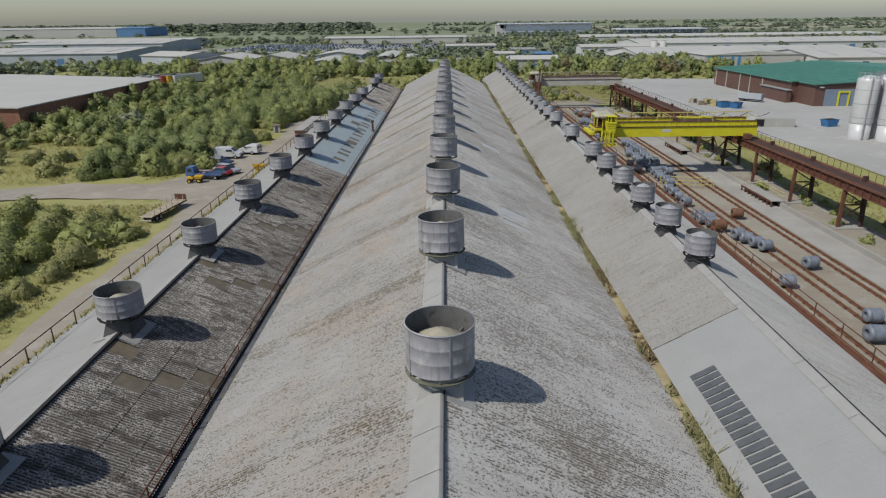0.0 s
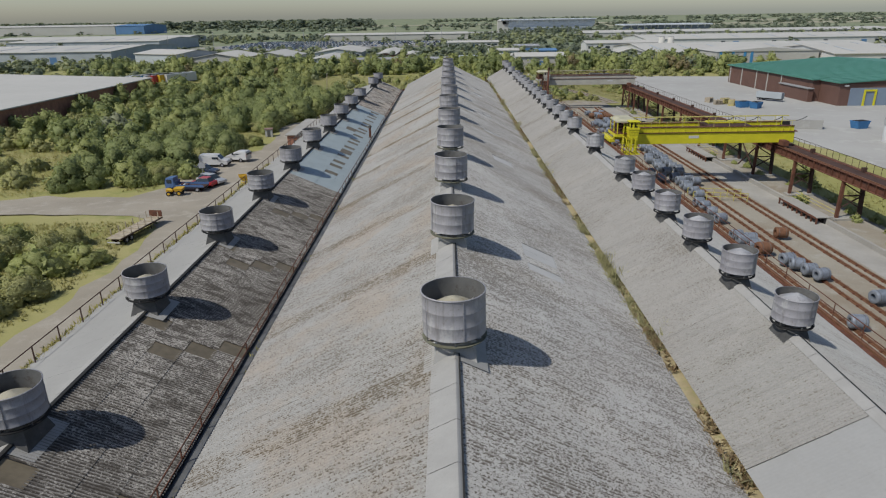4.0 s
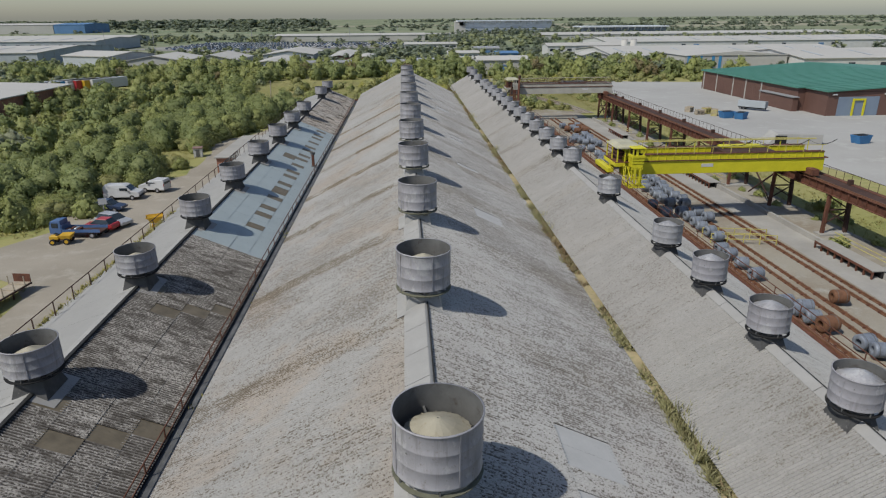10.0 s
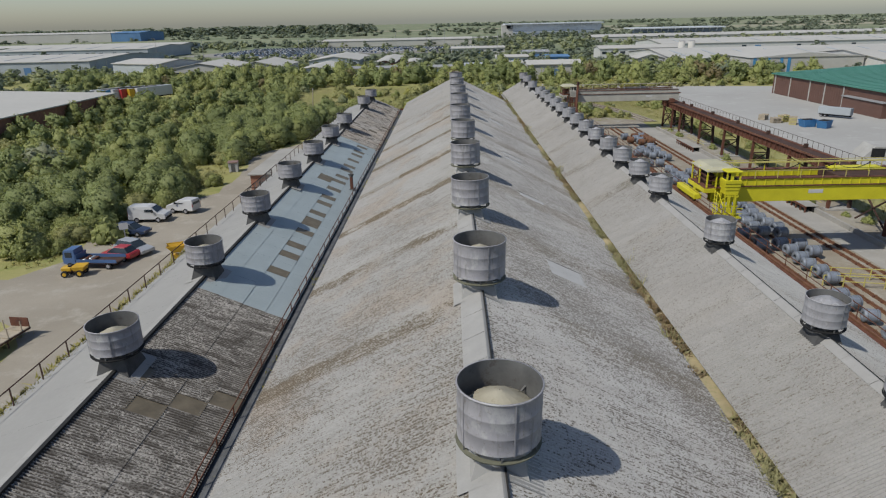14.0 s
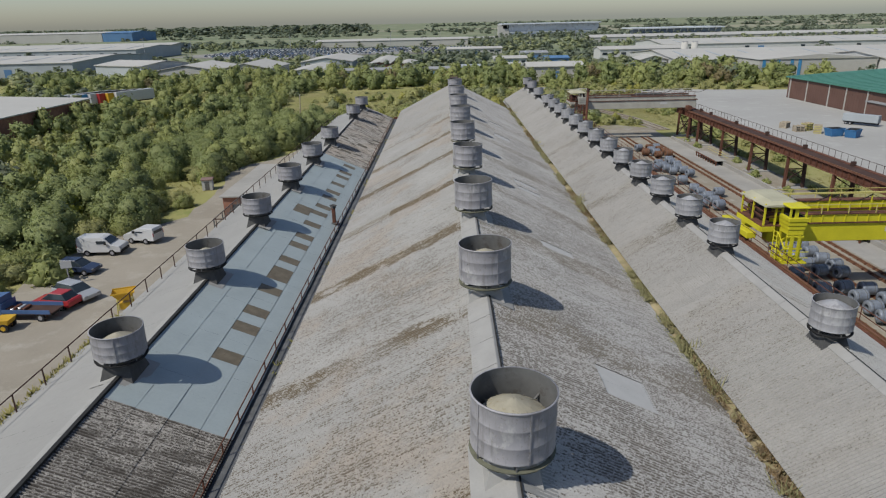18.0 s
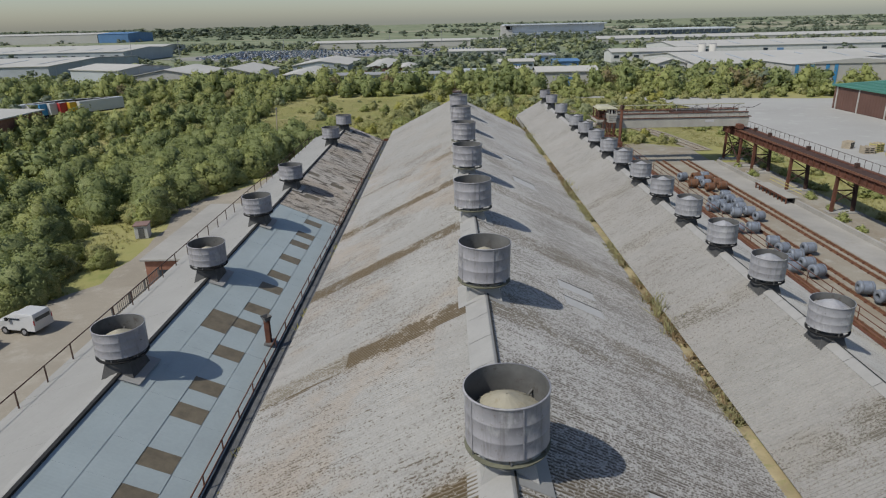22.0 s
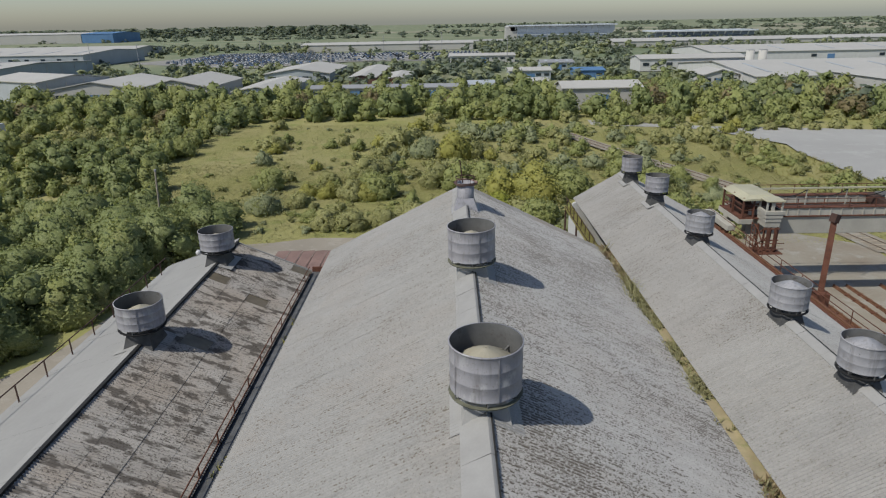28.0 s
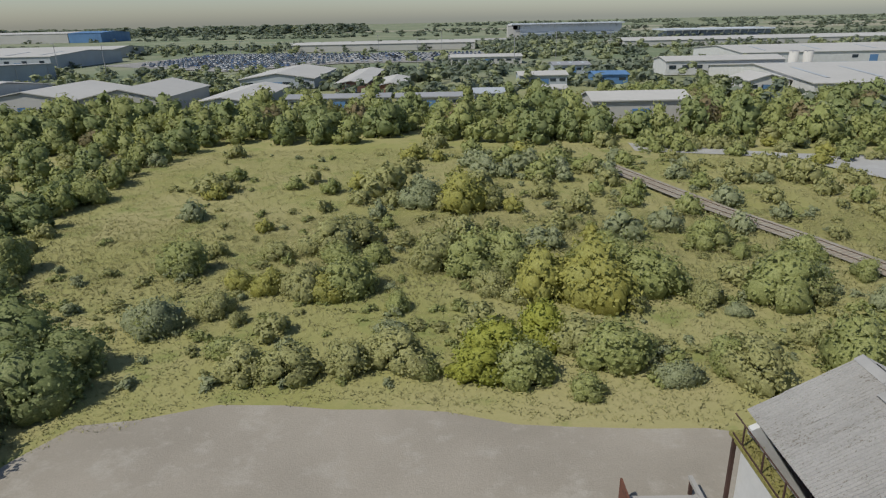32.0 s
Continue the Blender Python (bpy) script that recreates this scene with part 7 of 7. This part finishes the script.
def scatter():
    rnd = random.Random(77)

    def fill(n, box4, choose, sc, keep=None, apart=1.7):
        x0, x1, y0, y1 = box4
        got, tries, cells = 0, 0, {}
        while got < n and tries < n * 12:
            tries += 1
            x, y = rnd.uniform(x0, x1), rnd.uniform(y0, y1)
            if keep and not keep(x, y):
                continue
            c = (int(x // apart), int(y // apart))
            if any((c[0] + i, c[1] + j) in cells for i in (-1, 0, 1) for j in (-1, 0, 1)):
                continue
            cells[c] = 1
            plant(rnd.choice(choose), x, y, rnd.uniform(*sc), rnd.uniform(0, 6.28), rnd.uniform(0.85, 1.15))
            got += 1

    near = ["bush0", "bush1", "bush2", "olive0", "olive1", "olive2"]
    wood = ["ash0", "ash1", "tree0", "tree1", "tree2", "tree0", "bush0", "bush1", "olive0"]
    far = ["fartree0", "fartree1", "farash0", "farash1", "farash0", "farolive0"]
    clear = lambda x, y: not any(a - 1.5 < x < b + 1.5 and c - 2.5 < y < d + 2 for a, b, c, d in CLEAR)
    line = lambda y: float(np.interp(y, [q[1] for q in RAIL_LINE], [q[0] for q in RAIL_LINE]))
    # verge west of the yard road, south of the side track
    fill(60, (-62, -36, 30, 68), near, (0.7, 1.2), lambda x, y: y < 66, 2.0)
    fill(20, (-50, -33.5, 18, 60), near, (0.45, 0.8), None, 2.0)
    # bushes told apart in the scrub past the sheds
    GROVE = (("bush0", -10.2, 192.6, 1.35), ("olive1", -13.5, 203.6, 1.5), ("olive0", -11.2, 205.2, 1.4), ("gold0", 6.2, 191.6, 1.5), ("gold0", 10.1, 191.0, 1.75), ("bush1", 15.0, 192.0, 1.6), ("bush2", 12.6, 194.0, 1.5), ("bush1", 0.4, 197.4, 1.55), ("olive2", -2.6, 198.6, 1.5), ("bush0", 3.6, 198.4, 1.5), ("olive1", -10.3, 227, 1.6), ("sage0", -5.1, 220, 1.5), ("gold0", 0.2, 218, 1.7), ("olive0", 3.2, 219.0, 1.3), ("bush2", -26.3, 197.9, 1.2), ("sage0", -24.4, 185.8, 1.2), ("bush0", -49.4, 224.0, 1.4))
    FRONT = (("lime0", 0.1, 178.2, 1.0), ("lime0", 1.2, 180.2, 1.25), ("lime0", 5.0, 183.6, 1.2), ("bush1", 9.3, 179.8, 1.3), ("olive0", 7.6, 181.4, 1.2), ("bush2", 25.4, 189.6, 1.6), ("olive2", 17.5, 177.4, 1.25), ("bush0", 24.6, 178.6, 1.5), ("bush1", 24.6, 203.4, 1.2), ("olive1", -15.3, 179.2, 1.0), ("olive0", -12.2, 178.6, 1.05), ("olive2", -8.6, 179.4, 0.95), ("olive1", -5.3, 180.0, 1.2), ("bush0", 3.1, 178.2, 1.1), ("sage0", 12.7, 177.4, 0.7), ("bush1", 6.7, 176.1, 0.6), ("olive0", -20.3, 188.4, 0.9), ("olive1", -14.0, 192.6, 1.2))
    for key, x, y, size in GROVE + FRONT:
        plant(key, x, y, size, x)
    # wood between the road and the meadow
    edge = lambda y: float(np.interp(y, [86, 100, 106, 112, 128, 138, 146, 150, 158, 168, 176], [-41.2, -40.8, -37.5, -34.6, -35.2, -36.8, -33.6, -31.8, -29.6, -27.8, -26.2]))
    fill(300, (-72, -29, 86, 178), wood, (0.68, 1.02), lambda x, y: x < edge(y) - 1.2 and not (x < -57 and y < 112) and not (x > -42.5 and 120.5 < y < 130), 2.1)
    fill(80, (-48, -26, 136, 180), ["tree0", "tree1", "tree2", "ash0"], (0.7, 1.0), lambda x, y: x < edge(y) - 0.6, 1.6)
    fill(90, (-48, -27, 88, 176), near, (0.6, 1.0), lambda x, y: edge(y) - 5 < x < edge(y) - 0.4 and not (x > -41 and 121.5 < y < 129.5), 1.5)
    fill(210, (-135, -70, 113, 205), ["farash0", "farash1", "farolive0", "farolive1", "fartree0"], (0.65, 1.0), clear, 2.3)
    fill(40, (-135, -60, 84, 112), ["farolive0", "farolive1", "bush1"], (0.6, 0.9), lambda x, y: rnd.random() < 0.3 or x < -105, 2.4)
    # scrubland past the sheds
    mixed = near + ["sage0", "olive0", "olive1", "gold0"]
    fill(44, (-26, 38, 178.5, 204), mixed, (0.45, 0.9), lambda x, y: abs(x - line(y)) > 3.0, 2.2)
    fill(44, (-34, 40, 204, 230), mixed, (0.5, 1.0), lambda x, y: abs(x - line(y)) > 3.0 and not (-34 < x < -14 and rnd.random() < 0.85), 2.4)
    fill(46, (-60, 60, 228, 258), mixed, (0.5, 1.2), lambda x, y: abs(x - line(y)) > 3.0 and not (-52 < x < -8 and rnd.random() < 0.8), 2.4)
    fill(26, (2, 26, 233, 246), ["sage0", "sage0", "bush0"], (0.8, 1.15), lambda x, y: abs(x - line(y)) > 3.0, 2.2)
    fill(70, (-64, -26, 172, 225), wood + near, (0.55, 0.9), lambda x, y: x < -31 - (y - 172) * 0.4, 1.9)
    fill(150, (-135, -50, 200, 262), far + ["farolive1", "farolive0"], (0.6, 0.95), lambda x, y: not (-116 < x < -88 and 214 < y < 246) and x < -44 - (y - 200) * 0.12 and clear(x, y), 2.5)
    # tree belt
    fill(260, (-150, 130, 256, 300), far + ["pine0", "red0", "farash1"], (0.85, 1.4), lambda x, y: clear(x, y) and not (y < 262 and -45 < x < 10) and not (28 < x < 62 and y < 262), 2.4)
    fill(90, (-150, 130, 300, 340), far, (0.7, 1.1), clear, 3.0)
    fill(70, (36, 108, 240, 262), ["farolive0", "farolive1", "farash0"], (0.5, 0.95), lambda x, y: clear(x, y) and not (x < 60 and y < 252), 2.2)
    # low weedy scrub between the bushes
    MASS_ONLY[0] = True
    for k in range(640):
        x, y = rnd.uniform(-40, 42), 177.5 + 76 * rnd.random() ** 1.4
        if abs(x - line(y)) > 2.4 and not (-40 < x < -14 and y > 200 and rnd.random() < 0.6):
            plant(rnd.choice(("farweed0", "farweed0", "farweed1", "farweed2")), x, y, rnd.uniform(0.16, 0.5), rnd.uniform(0, 6.28), rnd.uniform(0.5, 0.95))
    MASS_ONLY[0] = False
    # grass east of the gantry
    fill(44, (47, 55, 45, 230), near, (0.35, 0.8), None, 1.8)
    fill(30, (41.6, 47, 50, 160), ["bush0", "bush1"], (0.25, 0.45), None, 1.4)
    fill(24, (26, 40, 173, 180), near, (0.4, 0.8), None, 1.8)
    fill(34, (45, 70, 190, 240), near, (0.4, 0.75), lambda x, y: x < 56, 2.2)
    for key, x, y, size in (("silver0", -66.5, 126.5, 1.2), ("lime0", -48.5, 113.5, 1.1), ("ash1", 30.0, 178.5, 0.7), ("bush2", -35.0, 56.5, 0.8), ("bush0", -38.2, 53.8, 1.1), ("bush1", -38.5, 91.8, 1.0), ("tree1", -83.0, 200.0, 1.2)):
        plant(key, x, y, size, x)


scatter()
for leaf, (vs, fs, ns, n) in MASSED.items():
    ob = new("scrub_wood", leafy("scrub_wood", np.concatenate(vs), np.concatenate(fs), np.concatenate(ns), M[leaf]))
    tagged(ob, "dense self-sown scrub and trees behind the nearest bushes", "woods", "", "stuff")


def far_woods():
    """Woods and hedges past the buildings, one mass of lumpy crowns with leaf sprays."""
    rng = np.random.default_rng(5)
    base = [crown_data(90 + k, 6.0, 4.0, 3, 32, 2.0, 0.1, False) for k in range(4)]
    V, F, I, Q, n = [], [], [], [], 0
    zones = [((-330, -60, 296, 372), 230, 1.0, None), ((-160, 130, 326, 452), 270, 1.0, None), ((60, 330, 262, 345), 200, 1.05, None), ((-420, 420, 430, 446), 80, 1.0, None), ((-60, 420, 505, 640), 330, 1.15, None), ((-420, -200, 480, 760), 170, 1.2, None), ((-520, 700, 640, 760), 420, 1.2, None), ((60, 480, 800, 900), 160, 1.3, None), ((-1300, 1400, 1080, 1145), 260, 1.7, None), ((-1700, 2200, 1280, 1480), 420, 2.2, None), ((-2400, -900, 1750, 2350), 300, 3.4, None), ((-1500, -190, 1560, 1760), 1000, 4.6, None), ((-60, 3000, 2200, 2700), 330, 3.0, None), ((500, 3000, 1700, 1760), 140, 2.2, None), ((-330, -100, 205, 262), 120, 1.0, None)]
    blocks = [(a - 2, b + 2, c - 3, d + 3) for a, b, c, d in CLEAR]
    park = (-205, 24, 462, 640)
    for (x0, x1, y0, y1), count, sc, _ in zones:
        for _k in range(count):
            x, y = rng.uniform(x0, x1), rng.uniform(y0, y1)
            if any(a < x < b and c < y < d for a, b, c, d in blocks):
                continue
            if park[0] < x < park[1] and park[2] < y < park[3] and rng.random() < 0.93:
                continue
            v, f, nr = base[rng.integers(4)]
            a, s = rng.uniform(0, 6.28), sc * rng.uniform(0.7, 1.25)
            c, si = math.cos(a), math.sin(a)
            w = np.stack([v[:, 0] * c - v[:, 1] * si, v[:, 0] * si + v[:, 1] * c, v[:, 2] * (0.55 if y > 1000 else 0.8)], 1) * s + (x, y, -0.2)
            V.append(w)
            Q.append(np.stack([nr[:, 0] * c - nr[:, 1] * si, nr[:, 0] * si + nr[:, 1] * c, nr[:, 2]], 1))
            F += [tuple(n + i for i in q) for q in f]
            I += [0 if y > 700 else int(rng.choice((0, 0, 1, 1, 2)))] * len(f)
            n += len(w)
    # haze-tinted leaves for the farthest woods, plain sage among the nearer ones
    ob = new("far_woods", leafy("far_woods", np.concatenate(V), F, np.concatenate(Q), [M["leaf_far_hazed"], M["leaf_sage"], M["leaf_far_hazed"]], I))
    tagged(ob, "far woods, hedges and trees among the distant buildings", "woods", "", "stuff")


far_woods()


def tufts(name, label, mat, spots, seed, tall, wide, blades=4, bend=0.5):
    """Grass or weeds: tufts of bent triangular blades as one mass."""
    rng = np.random.default_rng(seed)
    n = len(spots)
    p = np.repeat(np.array(spots, float), blades, 0)
    a = rng.uniform(0, 6.28, n * blades)
    h = tall * rng.uniform(0.5, 1.3, n * blades)
    w = wide * rng.uniform(0.6, 1.3, n * blades)
    off = rng.normal(scale=wide * 0.9, size=(n * blades, 2))
    p[:, :2] += off
    lean = rng.normal(scale=bend, size=(n * blades, 2)) * h[:, None]
    dx, dy = np.cos(a) * w / 2, np.sin(a) * w / 2
    z = p[:, 2]
    v = np.stack([np.stack([p[:, 0] - dx, p[:, 1] - dy, z], 1), np.stack([p[:, 0] + dx, p[:, 1] + dy, z], 1), np.stack([p[:, 0] + lean[:, 0], p[:, 1] + lean[:, 1], z + h], 1)], 1).reshape(-1, 3)
    f = np.arange(len(v)).reshape(-1, 3)
    e1, e2 = v[f[:, 1]] - v[f[:, 0]], v[f[:, 2]] - v[f[:, 0]]
    face = np.cross(e1, e2)
    down = face[:, 2] * 0.5 - face[:, 1] < 0
    f[down] = f[down][:, ::-1]
    up = np.repeat(rng.normal(scale=0.25, size=(len(f), 3)) + (0, 0, 1), 3, 0)
    ob = new(name, leafy(name, v, f, up / np.linalg.norm(up, axis=1)[:, None], M[mat]))
    tagged(ob, label, "grass", "", "stuff")


def grasses():
    rng = np.random.default_rng(9)

    def field(n, x0, x1, y0, y1, keep=None):
        x, y = rng.uniform(x0, x1, n), rng.uniform(y0, y1, n)
        ok = np.ones(n, bool) if keep is None else keep(x, y)
        return np.stack([x[ok], y[ok], np.full(ok.sum(), -0.08)], 1)

    edge = lambda x: np.interp(x, [-40, -25.7, -15.9, -4.7, 5, 13, 24, 45], [168, 170.5, 175.8, 175, 173.2, 172.8, 171, 171])
    a = field(42000, -48, 48, 168, 215, lambda x, y: y > edge(x) + np.sin(x * 1.3) * 0.5)
    b = field(16000, -60, 46, 215, 258)
    tufts("scrub_grass", "long dry straw-coloured grass over the scrubland", "straw", np.concatenate([a, b]), 1, 0.2, 0.12, 3, 0.8)
    c = field(9000, -64, -33, 20, 72, lambda x, y: (y < 70) & (x < -33.5 + np.sin(y) * 0.6))
    d = field(5000, -112, -56, 82, 116)
    e = field(5000, 46, 59, 40, 232)
    g = field(2500, -45, -33, 84, 170, lambda x, y: x < np.interp(y, [84, 100, 108, 128, 140, 150, 170], [-41, -41.8, -37, -35.2, -38, -36, -28]))
    tufts("verge_grass", "green and yellow rough grass along the verges", "weed", np.concatenate([c, d, e, g]), 2, 0.38, 0.1, 4)
    y = rng.uniform(-30, C_END, 5000)
    x = 9.8 + rng.normal(scale=0.32, size=len(y)) + 0.12 * np.sin(y * 0.7)
    thick = np.sin(y * 0.23) + np.sin(y * 0.71 + 1) + 0.8 * np.sin(y * 1.9) + rng.normal(scale=0.5, size=len(y))
    brown = np.sin(y * 0.19 - 2.6) + rng.normal(scale=0.45, size=len(y)) > 0.25
    P = np.stack([x, y, np.full(len(y), 7.05)], 1)
    tufts("gutter_weeds", "yellow-green weeds growing in the valley gutter", "gutter_straw", P[(thick > -0.3) & ~brown], 3, 0.34, 0.12, 6, 0.8)
    tufts("dry_gutter_weeds", "dry red-brown weeds growing in the valley gutter", "weed_brown", P[(thick > -0.3) & brown], 4, 0.3, 0.12, 6, 0.8)
    tall = P[(thick > 1.7) & (rng.random(len(y)) < 0.25)]
    tufts("tall_gutter_weeds", "taller feathery clumps of straw in the valley gutter", "gutter_straw", tall, 8, 0.75, 0.09, 9, 0.35)
    y = rng.uniform(-36, 70, 1500)
    P = np.stack([-20.3 + rng.normal(scale=0.07, size=len(y)), y, np.full(len(y), 6.48)], 1)
    tufts("eave_moss", "yellow-green moss and grass in the eave gutter", "weed", P, 5, 0.3, 0.16, 4)
    y = rng.uniform(C_END + 0.3, R_END - 0.3, 500)
    P = np.stack([9.4 + rng.normal(scale=0.12, size=len(y)), y, np.full(len(y), 6.76)], 1)
    tufts("end_gutter_moss", "bright green moss in the end gutter", "weed", P, 6, 0.12, 0.1, 3)
    y = rng.uniform(-30, 150, 500)
    P = np.stack([-10.0 + rng.normal(scale=0.15, size=len(y)), y, np.full(len(y), 5.85)], 1)
    tufts("left_gutter_weeds", "sparse weeds in the dark valley gutter", "weed", P[np.sin(y * 0.5) > 0.55], 7, 0.22, 0.1, 3)


grasses()
